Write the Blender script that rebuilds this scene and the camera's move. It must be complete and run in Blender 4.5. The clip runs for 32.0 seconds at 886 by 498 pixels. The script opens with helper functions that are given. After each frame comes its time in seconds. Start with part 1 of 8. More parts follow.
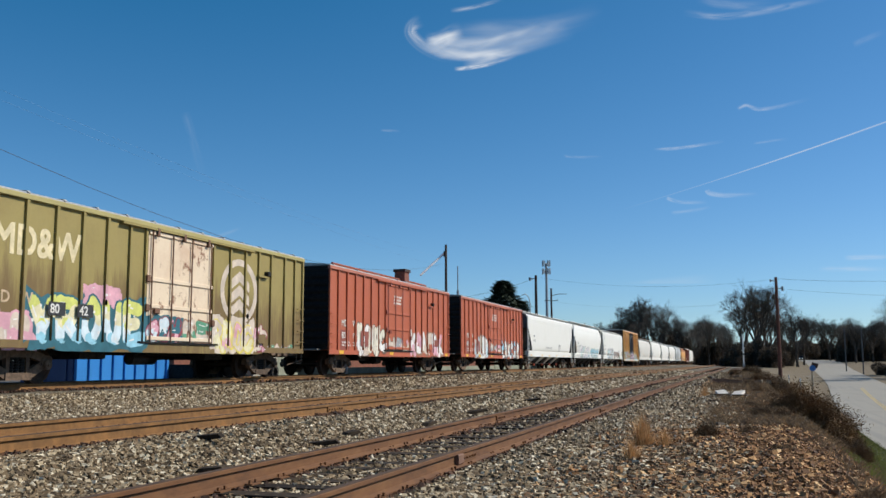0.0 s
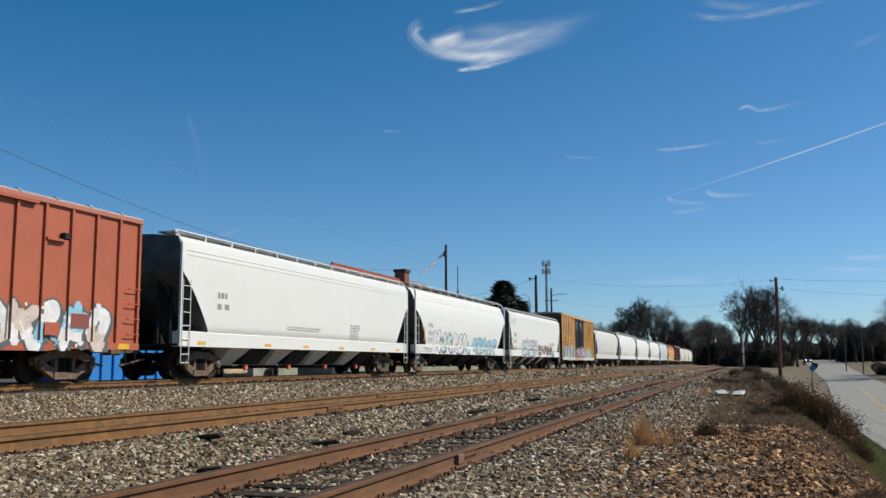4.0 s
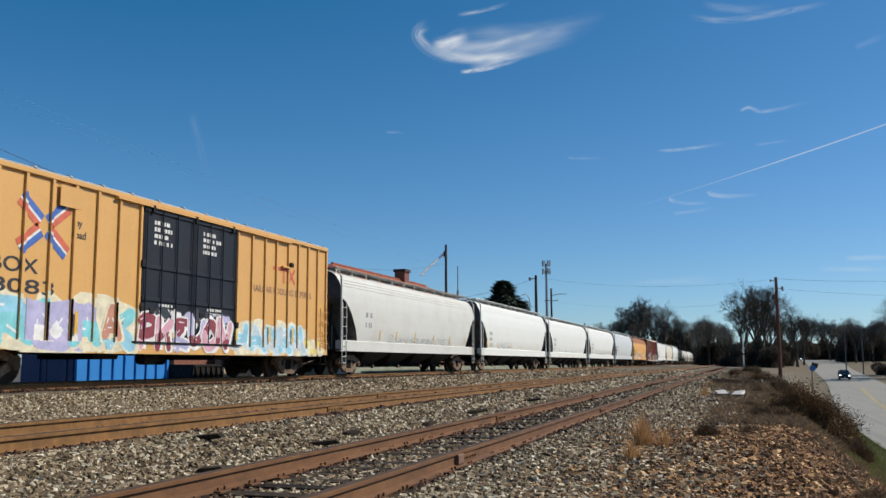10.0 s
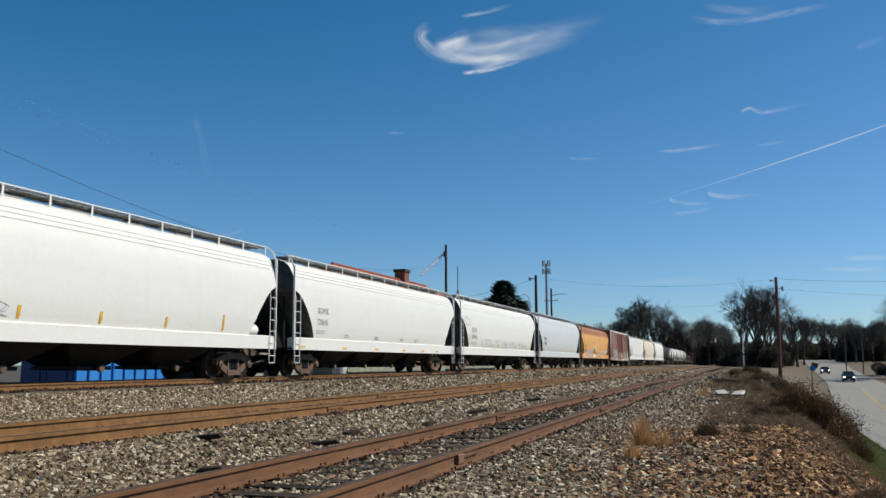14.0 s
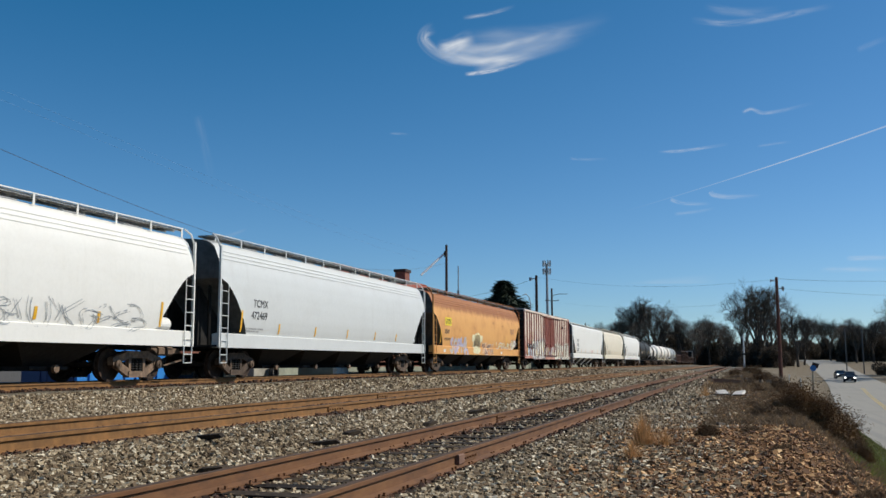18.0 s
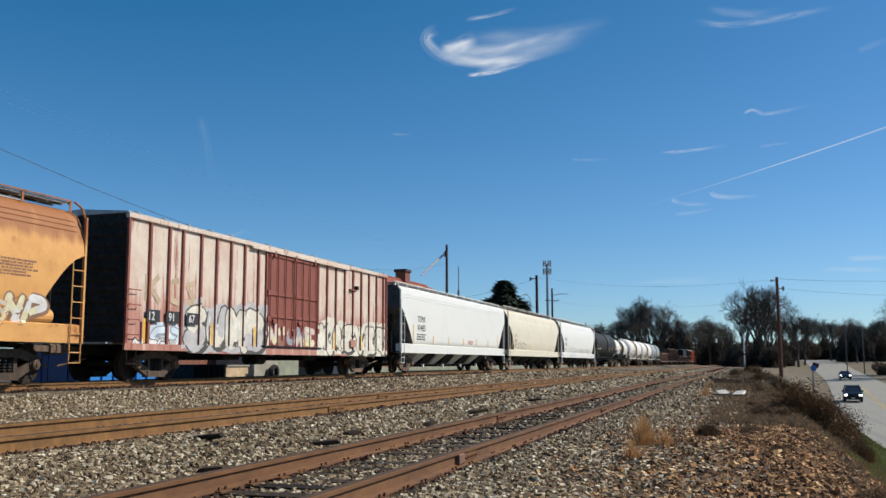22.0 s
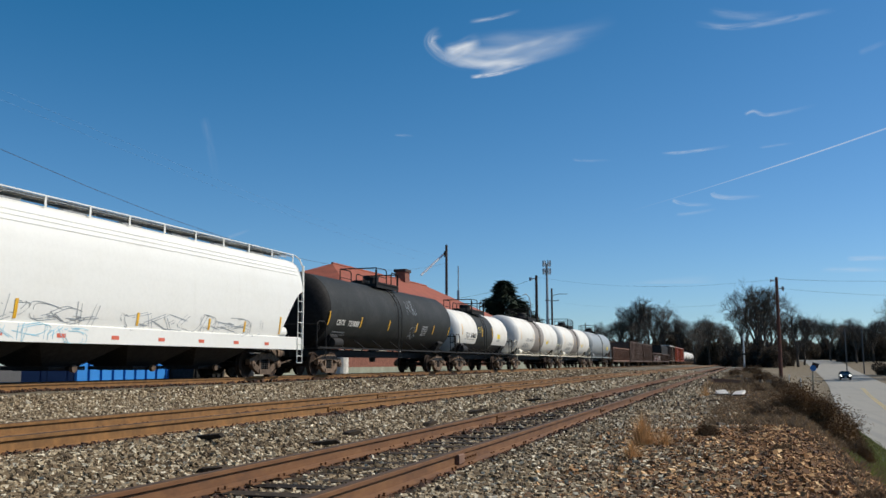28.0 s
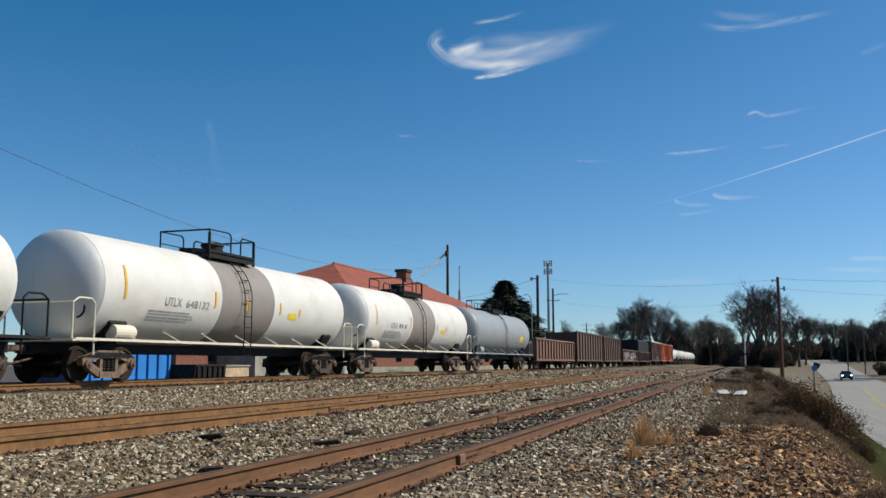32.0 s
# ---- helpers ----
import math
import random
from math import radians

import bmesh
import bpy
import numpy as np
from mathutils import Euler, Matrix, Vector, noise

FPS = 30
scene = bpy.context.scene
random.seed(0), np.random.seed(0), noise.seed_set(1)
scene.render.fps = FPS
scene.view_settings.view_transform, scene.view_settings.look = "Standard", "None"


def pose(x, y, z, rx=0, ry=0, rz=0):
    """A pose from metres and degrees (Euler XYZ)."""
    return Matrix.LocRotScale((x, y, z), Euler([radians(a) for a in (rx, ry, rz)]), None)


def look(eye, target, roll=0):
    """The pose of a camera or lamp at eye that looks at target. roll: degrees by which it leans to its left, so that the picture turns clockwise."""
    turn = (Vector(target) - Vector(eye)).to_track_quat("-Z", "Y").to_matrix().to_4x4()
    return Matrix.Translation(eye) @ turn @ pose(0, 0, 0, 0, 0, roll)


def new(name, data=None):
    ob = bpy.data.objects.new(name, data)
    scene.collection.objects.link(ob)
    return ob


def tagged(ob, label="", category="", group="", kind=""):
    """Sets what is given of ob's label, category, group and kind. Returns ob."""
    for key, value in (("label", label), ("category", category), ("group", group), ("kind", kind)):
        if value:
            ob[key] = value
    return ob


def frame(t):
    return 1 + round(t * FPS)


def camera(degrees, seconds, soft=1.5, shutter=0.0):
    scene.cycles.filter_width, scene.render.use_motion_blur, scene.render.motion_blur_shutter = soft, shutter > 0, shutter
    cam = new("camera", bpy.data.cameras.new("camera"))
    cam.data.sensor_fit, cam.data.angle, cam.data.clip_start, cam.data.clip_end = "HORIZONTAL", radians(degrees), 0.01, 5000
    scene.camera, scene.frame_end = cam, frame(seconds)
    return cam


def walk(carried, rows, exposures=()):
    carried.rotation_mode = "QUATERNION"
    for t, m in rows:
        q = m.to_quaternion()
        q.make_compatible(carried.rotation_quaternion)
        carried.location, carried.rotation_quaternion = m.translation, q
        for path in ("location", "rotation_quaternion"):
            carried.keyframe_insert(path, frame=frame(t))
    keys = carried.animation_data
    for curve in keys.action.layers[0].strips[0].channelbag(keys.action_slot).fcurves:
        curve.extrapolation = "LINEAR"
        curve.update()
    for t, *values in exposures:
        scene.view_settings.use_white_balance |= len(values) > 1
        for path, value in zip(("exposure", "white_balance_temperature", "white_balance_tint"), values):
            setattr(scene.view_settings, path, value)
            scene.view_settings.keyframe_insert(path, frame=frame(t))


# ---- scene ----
cam = camera(51.77, 32.0, soft=1.5)
CAM_Z = 1.11
SWAY = [(0, 0.0), (3.5, 0.0), (6, 0.04), (7, 0.09), (8, 0.04), (9, 0.0), (13, 0.0), (17, 0.0), (18, 0.03), (19, 0.10), (20, 0.07), (21, 0.08), (22, 0.05), (23, 0.0), (24, 0.04), (25, 0.08), (27.5, 0.08), (28, 0.03), (29, 0.0), (30, -0.02), (31, 0.12), (32, 0.10)]
walk(cam, [(t, pose(0, 0, CAM_Z, 97.149, 0.174, 17.999 + s)) for t, s in SWAY], exposures=[(0, -0.02), (1, -0.03), (3, -0.08), (6, -0.18), (7, -0.20), (9, -0.19), (10, -0.11), (12, -0.10), (13, -0.14), (16, -0.15), (19, -0.13), (21, -0.06), (22, -0.02), (24, -0.12), (25, -0.14), (28, -0.10), (29, -0.08), (30, 0.0), (31, -0.02), (32, -0.04)])

# ---- light: low winter sun from beyond the road, clear sky ----
SUN_AZ, SUN_EL = 64.0, 42.0          # degrees from +y towards +x, and up
world = bpy.data.worlds.new("sky")
scene.world = world
world.use_nodes = True
wn = world.node_tree.nodes
wl = world.node_tree.links
sky = wn.new("ShaderNodeTexSky")
sky.sky_type = "NISHITA"
sky.sun_disc = False
sky.sun_elevation, sky.sun_rotation = radians(SUN_EL), radians(SUN_AZ)
sky.altitude = 1200
sky.air_density, sky.dust_density, sky.ozone_density = 1.0, 0.45, 3.0
wn["Background"].inputs[1].default_value = 0.094
tint = wn.new("ShaderNodeMix")
tint.data_type, tint.blend_type = "RGBA", "MULTIPLY"
tint.inputs[0].default_value = 1.0
tint.inputs[7].default_value = (0.91, 1.045, 1.27, 1)
wl.new(sky.outputs[0], tint.inputs[6])
deep = wn.new("ShaderNodeVectorMath")         # clearer, deeper blue air overhead
deep.operation = "SUBTRACT"
deep.inputs[1].default_value = (0.72, 0.26, 0.42)
wl.new(tint.outputs[2], deep.inputs[0])
least = wn.new("ShaderNodeVectorMath")
least.operation = "MAXIMUM"
least.inputs[1].default_value = (0.12, 0.3, 0.5)
wl.new(deep.outputs[0], least.inputs[0])
wl.new(least.outputs[0], wn["Background"].inputs[0])
sun = new("sun", bpy.data.lights.new("sun", "SUN"))
sun.data.energy, sun.data.angle, sun.data.color = 5.0, radians(0.53), (1.0, 0.94, 0.85)
sd = Vector((math.sin(radians(SUN_AZ)) * math.cos(radians(SUN_EL)), math.cos(radians(SUN_AZ)) * math.cos(radians(SUN_EL)), math.sin(radians(SUN_EL))))
sun.matrix_world = look(sd * 50, (0, 0, 0))

# ---- materials ----
def nodes_of(name, rough=0.6, metal=0.0):
    m = bpy.data.materials.new(name)
    m.use_nodes = True
    t = m.node_tree
    b = t.nodes["Principled BSDF"]
    b.inputs["Roughness"].default_value = rough
    b.inputs["Metallic"].default_value = metal
    return m, t, b


def ramp(t, stops, src=None):
    r = t.nodes.new("ShaderNodeValToRGB")
    e = r.color_ramp.elements
    while len(e) < len(stops):
        e.new(0.5)
    for k, (p, c) in zip(e, stops):
        k.position = p
        k.color = (*c, 1) if len(c) == 3 else c
    if src:
        t.links.new(src, r.inputs[0])
    return r.outputs[0]


def noise_tex(t, scale, detail=4, rough=0.6, vec=None, stretch=None, distort=0.0):
    n = t.nodes.new("ShaderNodeTexNoise")
    n.inputs["Scale"].default_value = scale
    n.inputs["Detail"].default_value = detail
    n.inputs["Roughness"].default_value = rough
    n.inputs["Distortion"].default_value = distort
    if stretch:
        mp = t.nodes.new("ShaderNodeMapping")
        mp.inputs["Scale"].default_value = stretch
        if vec is None:
            vec = t.nodes.new("ShaderNodeTexCoord").outputs["Object"]
        t.links.new(vec, mp.inputs[0])
        vec = mp.outputs[0]
    elif vec is None:
        vec = t.nodes.new("ShaderNodeTexCoord").outputs["Object"]
    t.links.new(vec, n.inputs["Vector"])
    return n.outputs["Fac"]


def mixc(t, fac, a, b, mode="MIX"):
    x = t.nodes.new("ShaderNodeMix")
    x.data_type = "RGBA"
    x.blend_type = mode
    for sock, val in ((x.inputs[0], fac), (x.inputs[6], a), (x.inputs[7], b)):
        if isinstance(val, (int, float)):
            sock.default_value = val
        elif isinstance(val, tuple):
            sock.default_value = (*val, 1)
        else:
            t.links.new(val, sock)
    return x.outputs[2]


def maths(t, op, a, b=0.5, clamp=False):
    x = t.nodes.new("ShaderNodeMath")
    x.operation = op
    x.use_clamp = clamp
    for sock, val in ((x.inputs[0], a), (x.inputs[1], b)):
        if isinstance(val, (int, float)):
            sock.default_value = val
        else:
            t.links.new(val, sock)
    return x.outputs[0]


def smooth(t, v, lo, hi):
    x = t.nodes.new("ShaderNodeMapRange")
    x.interpolation_type = "SMOOTHSTEP"
    x.inputs[1].default_value, x.inputs[2].default_value = lo, hi
    if isinstance(v, (int, float)):
        x.inputs[0].default_value = v
    else:
        t.links.new(v, x.inputs[0])
    return x.outputs[0]


def bump(t, b, h, strength=0.3, dist=0.02):
    k = t.nodes.new("ShaderNodeBump")
    k.inputs["Strength"].default_value = strength
    k.inputs["Distance"].default_value = dist
    t.links.new(h, k.inputs["Height"])
    t.links.new(k.outputs[0], b.inputs["Normal"])


def paint(name, col, rough=0.5, dirt=(0.12, 0.09, 0.06), amount=0.35, streak=0.4, metal=0.0, rust=None, bump_s=0.12):
    """Weathered paint: blotches, run-down streaks and fine dirt."""
    m, t, b = nodes_of(name, rough, metal)
    big = noise_tex(t, 0.7, 5, 0.65)
    fine = noise_tex(t, 9.0, 5, 0.7)
    runs = noise_tex(t, 1.0, 5, 0.7, stretch=(3.0, 3.0, 0.22))
    c = mixc(t, maths(t, "MULTIPLY", smooth(t, big, 0.42, 0.75), amount), tuple(col), dirt)
    c = mixc(t, maths(t, "MULTIPLY", smooth(t, runs, 0.52, 0.8), streak), c, dirt)
    c = mixc(t, maths(t, "MULTIPLY", smooth(t, fine, 0.35, 0.8), 0.22), c, tuple(0.75 * v for v in col))
    if rust:
        rr = noise_tex(t, 1.6, 7, 0.75)
        c = mixc(t, smooth(t, rr, rust[0], rust[0] + 0.1), c, rust[1])
    t.links.new(c, b.inputs["Base Color"])
    t.links.new(maths(t, "ADD", maths(t, "MULTIPLY", fine, 0.25), rough - 0.12), b.inputs["Roughness"])
    bump(t, b, fine, bump_s, 0.01)
    return m


def plain(name, col, rough=0.6, metal=0.0, var=0.25, scale=6.0, vary=0.0):
    m, t, b = nodes_of(name, rough, metal)
    n = noise_tex(t, scale, 5, 0.7)
    c = mixc(t, smooth(t, n, 0.3, 0.75), tuple(v * (1 - var) for v in col), tuple(min(1, v * (1 + var * 0.6)) for v in col))
    if vary:
        o = t.nodes.new("ShaderNodeObjectInfo")
        hs = t.nodes.new("ShaderNodeHueSaturation")
        t.links.new(c, hs.inputs["Color"])
        t.links.new(maths(t, "ADD", maths(t, "MULTIPLY", o.outputs["Random"], 2 * vary), 1 - vary), hs.inputs["Value"])
        c = hs.outputs[0]
    t.links.new(c, b.inputs["Base Color"])
    bump(t, b, n, 0.15, 0.01)
    return m


def stones_mat(name, stops):
    m, t, b = nodes_of(name, 0.85)
    g = t.nodes.new("ShaderNodeNewGeometry")
    n = noise_tex(t, 30, 3, 0.7)
    c = ramp(t, stops, g.outputs["Random Per Island"])
    c = mixc(t, maths(t, "MULTIPLY", smooth(t, n, 0.5, 0.8), 0.45), c, (0.11, 0.070, 0.036))
    t.links.new(c, b.inputs["Base Color"])
    return m


def ground_mat():
    m, t, b = nodes_of("ground_soil", 0.95)
    geo = t.nodes.new("ShaderNodeNewGeometry")
    sep = t.nodes.new("ShaderNodeSeparateXYZ")
    t.links.new(geo.outputs["Position"], sep.inputs[0])
    P = geo.outputs["Position"]
    wob = noise_tex(t, 0.35, 5, 0.7, vec=P)
    x = maths(t, "ADD", sep.outputs[0], maths(t, "MULTIPLY", maths(t, "SUBTRACT", wob, 0.5), 2.6))
    y = sep.outputs[1]
    v = t.nodes.new("ShaderNodeTexVoronoi")
    v.inputs["Scale"].default_value = 17
    t.links.new(P, v.inputs["Vector"])
    fine = noise_tex(t, 26, 4, 0.7, vec=P)
    mid = noise_tex(t, 1.3, 6, 0.7, vec=P)
    bal = ramp(t, [(0.0, (0.025, 0.019, 0.011)), (0.4, (0.085, 0.067, 0.04)), (0.75, (0.155, 0.125, 0.08)), (1.0, (0.24, 0.20, 0.135))], v.outputs["Color"])
    soil = mixc(t, mid, (0.035, 0.017, 0.007), (0.105, 0.052, 0.02))
    soil = mixc(t, maths(t, "MULTIPLY", fine, 0.5), soil, (0.12, 0.085, 0.05))
    dry = mixc(t, mid, (0.07, 0.05, 0.026), (0.18, 0.13, 0.068))
    green = mixc(t, fine, (0.035, 0.04, 0.012), (0.085, 0.09, 0.028))
    lawn = mixc(t, mid, (0.11, 0.08, 0.042), (0.185, 0.145, 0.085))
    c = mixc(t, smooth(t, x, -1.9, -0.6), bal, soil)
    c = mixc(t, smooth(t, x, 0.9, 2.0), c, dry)
    gz = maths(t, "MULTIPLY", smooth(t, x, 3.4, 4.6), maths(t, "SUBTRACT", 1.0, smooth(t, y, 40, 75)))
    c = mixc(t, gz, c, green)
    far = maths(t, "MAXIMUM", smooth(t, y, 95, 150), smooth(t, x, 12.0, 14.0))
    c = mixc(t, maths(t, "MULTIPLY", far, smooth(t, x, 1.0, 4.0)), c, lawn)
    c = mixc(t, maths(t, "MULTIPLY", smooth(t, y, 215, 260), smooth(t, x, -3.0, 2.0)), c, lawn)
    left = maths(t, "SUBTRACT", 1.0, smooth(t, sep.outputs[0], -21.0, -19.5))
    c = mixc(t, left, c, mixc(t, mid, (0.045, 0.04, 0.032), (0.12, 0.10, 0.078)))
    t.links.new(c, b.inputs["Base Color"])
    bump(t, b, v.outputs["Distance"], 0.7, 0.025)
    return m


def asphalt_mat():
    m, t, b = nodes_of("worn_road_asphalt", 0.85)
    P = t.nodes.new("ShaderNodeNewGeometry").outputs["Position"]
    n = noise_tex(t, 0.35, 6, 0.65, vec=P)
    f = noise_tex(t, 40, 3, 0.7, vec=P)
    s = noise_tex(t, 1.0, 4, 0.6, vec=P, stretch=(0.9, 0.03, 1))
    c = mixc(t, n, (0.24, 0.22, 0.175), (0.33, 0.305, 0.25))
    c = mixc(t, maths(t, "MULTIPLY", smooth(t, s, 0.5, 0.7), 0.4), c, (0.165, 0.16, 0.148))
    c = mixc(t, maths(t, "MULTIPLY", f, 0.3), c, (0.2, 0.193, 0.175))
    t.links.new(c, b.inputs["Base Color"])
    bump(t, b, f, 0.2, 0.01)
    return m


def rail_mat():
    m, t, b = nodes_of("rusty_rail_steel", 0.75)
    n = noise_tex(t, 6, 6, 0.75, stretch=(1, 0.35, 1))
    f = noise_tex(t, 60, 3, 0.7)
    c = ramp(t, [(0.25, (0.05, 0.02, 0.006)), (0.5, (0.135, 0.056, 0.016)), (0.75, (0.20, 0.092, 0.028))], n)
    c = mixc(t, maths(t, "MULTIPLY", f, 0.35), c, (0.16, 0.075, 0.035))
    t.links.new(c, b.inputs["Base Color"])
    bump(t, b, f, 0.2, 0.004)
    return m


def cloud_mat(name, seed, soft_u, dens, streak=7.0, tilt=0.0, long=1.3):
    """Thin ice cloud: light scattered by crystals, combed into fibres."""
    m = bpy.data.materials.new(name)
    m.use_nodes = True
    t = m.node_tree
    for n in list(t.nodes):
        t.nodes.remove(n)
    out = t.nodes.new("ShaderNodeOutputMaterial")
    uv = t.nodes.new("ShaderNodeUVMap").outputs[0]
    sp = t.nodes.new("ShaderNodeSeparateXYZ")
    t.links.new(uv, sp.inputs[0])
    u, v = sp.outputs[0], sp.outputs[1]
    off = t.nodes.new("ShaderNodeMapping")
    off.inputs["Location"].default_value = (seed * 3.7, seed * 1.9, 0)
    off.inputs["Rotation"].default_value = (0, 0, tilt)
    off.inputs["Scale"].default_value = (long, streak, 1)
    t.links.new(uv, off.inputs[0])
    fib = noise_tex(t, 1.5, 4, 0.45, vec=off.outputs[0], distort=0.7)
    eu = maths(t, "MULTIPLY", smooth(t, u, 0.0, soft_u), maths(t, "SUBTRACT", 1.0, smooth(t, u, 0.5, 1.0)))
    vv = maths(t, "ABSOLUTE", maths(t, "SUBTRACT", v, 0.5))
    ev = maths(t, "SUBTRACT", 1.0, smooth(t, vv, 0.02, 0.5))
    a = maths(t, "MULTIPLY", maths(t, "MULTIPLY", eu, ev), smooth(t, fib, 0.15, 0.85))
    a = maths(t, "MULTIPLY", a, dens, clamp=True)
    em = t.nodes.new("ShaderNodeEmission")
    em.inputs[0].default_value = (0.86, 0.92, 1.0, 1)
    em.inputs[1].default_value = 0.82
    tr = t.nodes.new("ShaderNodeBsdfTransparent")
    mx = t.nodes.new("ShaderNodeMixShader")
    t.links.new(a, mx.inputs[0])
    t.links.new(tr.outputs[0], mx.inputs[1])
    t.links.new(em.outputs[0], mx.inputs[2])
    t.links.new(mx.outputs[0], out.inputs[0])
    return m


M = {}
M["ground"] = ground_mat()
M["asphalt"] = asphalt_mat()
M["rail"] = rail_mat()
M["railhead"] = plain("rail_running_face", (0.075, 0.042, 0.022), 0.95, 0.0, 0.4, 14)
M["railochre"] = plain("ochre_rusted_rail_steel", (0.215, 0.102, 0.028), 0.8, 0, 0.35, 5)
M["tie"] = plain("weathered_timber", (0.042, 0.030, 0.019), 0.9, 0, 0.6, 9, 0.5)
M["ballast"] = stones_mat("crushed_granite", [(0.0, (0.05, 0.033, 0.015)), (0.3, (0.13, 0.084, 0.040)), (0.6, (0.235, 0.169, 0.092)), (0.85, (0.43, 0.34, 0.21)), (1.0, (0.68, 0.60, 0.44))])
M["dirtstone"] = stones_mat("earth_stained_gravel", [(0.0, (0.055, 0.023, 0.007)), (0.3, (0.15, 0.066, 0.020)), (0.62, (0.27, 0.128, 0.043)), (0.85, (0.43, 0.23, 0.085)), (1.0, (0.68, 0.44, 0.21))])
# rust stain, darkened further for the shadow line under the rails
M["ruststone"] = stones_mat("rust_stained_stone", [(0.0, (0.016, 0.007, 0.004)), (0.5, (0.045, 0.018, 0.008)), (1.0, (0.13, 0.055, 0.022))])
M["black"] = plain("grimy_black_steel", (0.022, 0.02, 0.018), 0.7, 0, 0.5, 7, 0.4)
M["truck"] = plain("road_dirt_cast_steel", (0.15, 0.098, 0.062), 0.85, 0, 0.5, 8, 0.5)
M["wheel"] = plain("brown_wheel_steel", (0.045, 0.028, 0.019), 0.75, 0.0, 0.45, 6, 0.4)
M["white"] = paint("white_car_paint", (0.75, 0.735, 0.67), 0.5, (0.46, 0.41, 0.30), 0.10, 0.12)
M["cream"] = paint("cream_car_paint", (0.72, 0.65, 0.50), 0.5, (0.42, 0.34, 0.22), 0.25, 0.28)
M["lgrey"] = paint("light_grey_car_paint", (0.60, 0.61, 0.58), 0.45, (0.40, 0.38, 0.34), 0.15, 0.22)
def rust_run_mat(name, col, rust, z0, z1, reach, dirt, spots=0.70):
    """Paint with rust that has run down from the roof edge, and blotches."""
    m, t, b = nodes_of(name, 0.65)
    sp = t.nodes.new("ShaderNodeSeparateXYZ")
    t.links.new(t.nodes.new("ShaderNodeTexCoord").outputs["Object"], sp.inputs[0])
    runs = noise_tex(t, 1.0, 6, 0.7, stretch=(2.5, 2.5, 0.3))
    big = noise_tex(t, 0.9, 6, 0.7)
    fine = noise_tex(t, 10.0, 5, 0.75)
    c = mixc(t, maths(t, "MULTIPLY", smooth(t, big, 0.4, 0.72), 0.6), col, dirt)
    c = mixc(t, maths(t, "MULTIPLY", smooth(t, fine, 0.4, 0.8), 0.25), c, tuple(0.7 * v for v in col))
    up = maths(t, "ADD", smooth(t, sp.outputs[2], z0, z1), maths(t, "MULTIPLY", maths(t, "SUBTRACT", runs, 0.5), reach))
    c = mixc(t, maths(t, "MULTIPLY", smooth(t, up, 0.45, 1.0), 0.9), c, rust)
    c = mixc(t, smooth(t, maths(t, "ADD", big, maths(t, "MULTIPLY", fine, 0.15)), spots, spots + 0.08), c, rust)
    t.links.new(c, b.inputs["Base Color"])
    bump(t, b, fine, 0.12, 0.01)
    return m


M["orangehop"] = rust_run_mat("faded_orange_paint", (0.68, 0.35, 0.105), (0.28, 0.095, 0.026), 2.95, 3.75, 1.1, (0.50, 0.22, 0.06))
M["dirtygrey"] = rust_run_mat("stained_grey_car_paint", (0.60, 0.585, 0.53), (0.38, 0.17, 0.06), 3.85, 4.6, 1.7, (0.52, 0.485, 0.42), 0.84)
M["tankwhite"] = rust_run_mat("yellowed_white_tank_paint", (0.69, 0.665, 0.60), (0.52, 0.43, 0.29), 3.6, 5.6, 1.2, (0.58, 0.52, 0.41), 0.84)
M["tan"] = paint("tan_yellow_paint", (0.66, 0.36, 0.11), 0.45, (0.42, 0.2, 0.06), 0.15, 0.15)
M["olive"] = rust_run_mat("olive_green_paint", (0.31, 0.245, 0.078), (0.155, 0.095, 0.033), 4.3, 1.5, 1.9, (0.235, 0.175, 0.055), 0.9)
M["oliveroof"] = paint("pale_olive_eave_paint", (0.40, 0.34, 0.13), 0.6, (0.16, 0.14, 0.05), 0.3, 0.2)
M["red"] = paint("oxide_red_paint", (0.44, 0.11, 0.048), 0.55, (0.24, 0.06, 0.03), 0.3, 0.25)
M["redroof"] = paint("faded_red_eave_paint", (0.46, 0.16, 0.10), 0.6, (0.24, 0.08, 0.05), 0.3, 0.2)
def chalked_mat():
    """Chalky white that has washed off the red paint below, most of all low on the side."""
    m, t, b = nodes_of("flaking_white_over_red", 0.7)
    sp = t.nodes.new("ShaderNodeSeparateXYZ")
    t.links.new(t.nodes.new("ShaderNodeTexCoord").outputs["Object"], sp.inputs[0])
    runs = noise_tex(t, 1.0, 6, 0.7, stretch=(4.0, 4.0, 0.35))
    big = noise_tex(t, 0.8, 5, 0.7)
    fine = noise_tex(t, 11.0, 5, 0.75)
    c = mixc(t, smooth(t, big, 0.35, 0.7), (0.68, 0.58, 0.47), (0.58, 0.42, 0.32))
    low = maths(t, "SUBTRACT", 1.0, smooth(t, sp.outputs[2], 1.3, 3.3))
    low = maths(t, "ADD", low, maths(t, "MULTIPLY", maths(t, "SUBTRACT", runs, 0.5), 3.2))
    c = mixc(t, maths(t, "MULTIPLY", smooth(t, low, 0.15, 0.95), 0.85), c, (0.40, 0.145, 0.10))
    c = mixc(t, smooth(t, maths(t, "ADD", runs, maths(t, "MULTIPLY", fine, 0.12)), 0.62, 0.74), c, (0.28, 0.08, 0.05))
    rim = smooth(t, sp.outputs[1], 8.0, 9.0)
    c = mixc(t, maths(t, "MULTIPLY", rim, 0.6), c, (0.33, 0.10, 0.065))
    t.links.new(c, b.inputs["Base Color"])
    bump(t, b, fine, 0.12, 0.01)
    return m


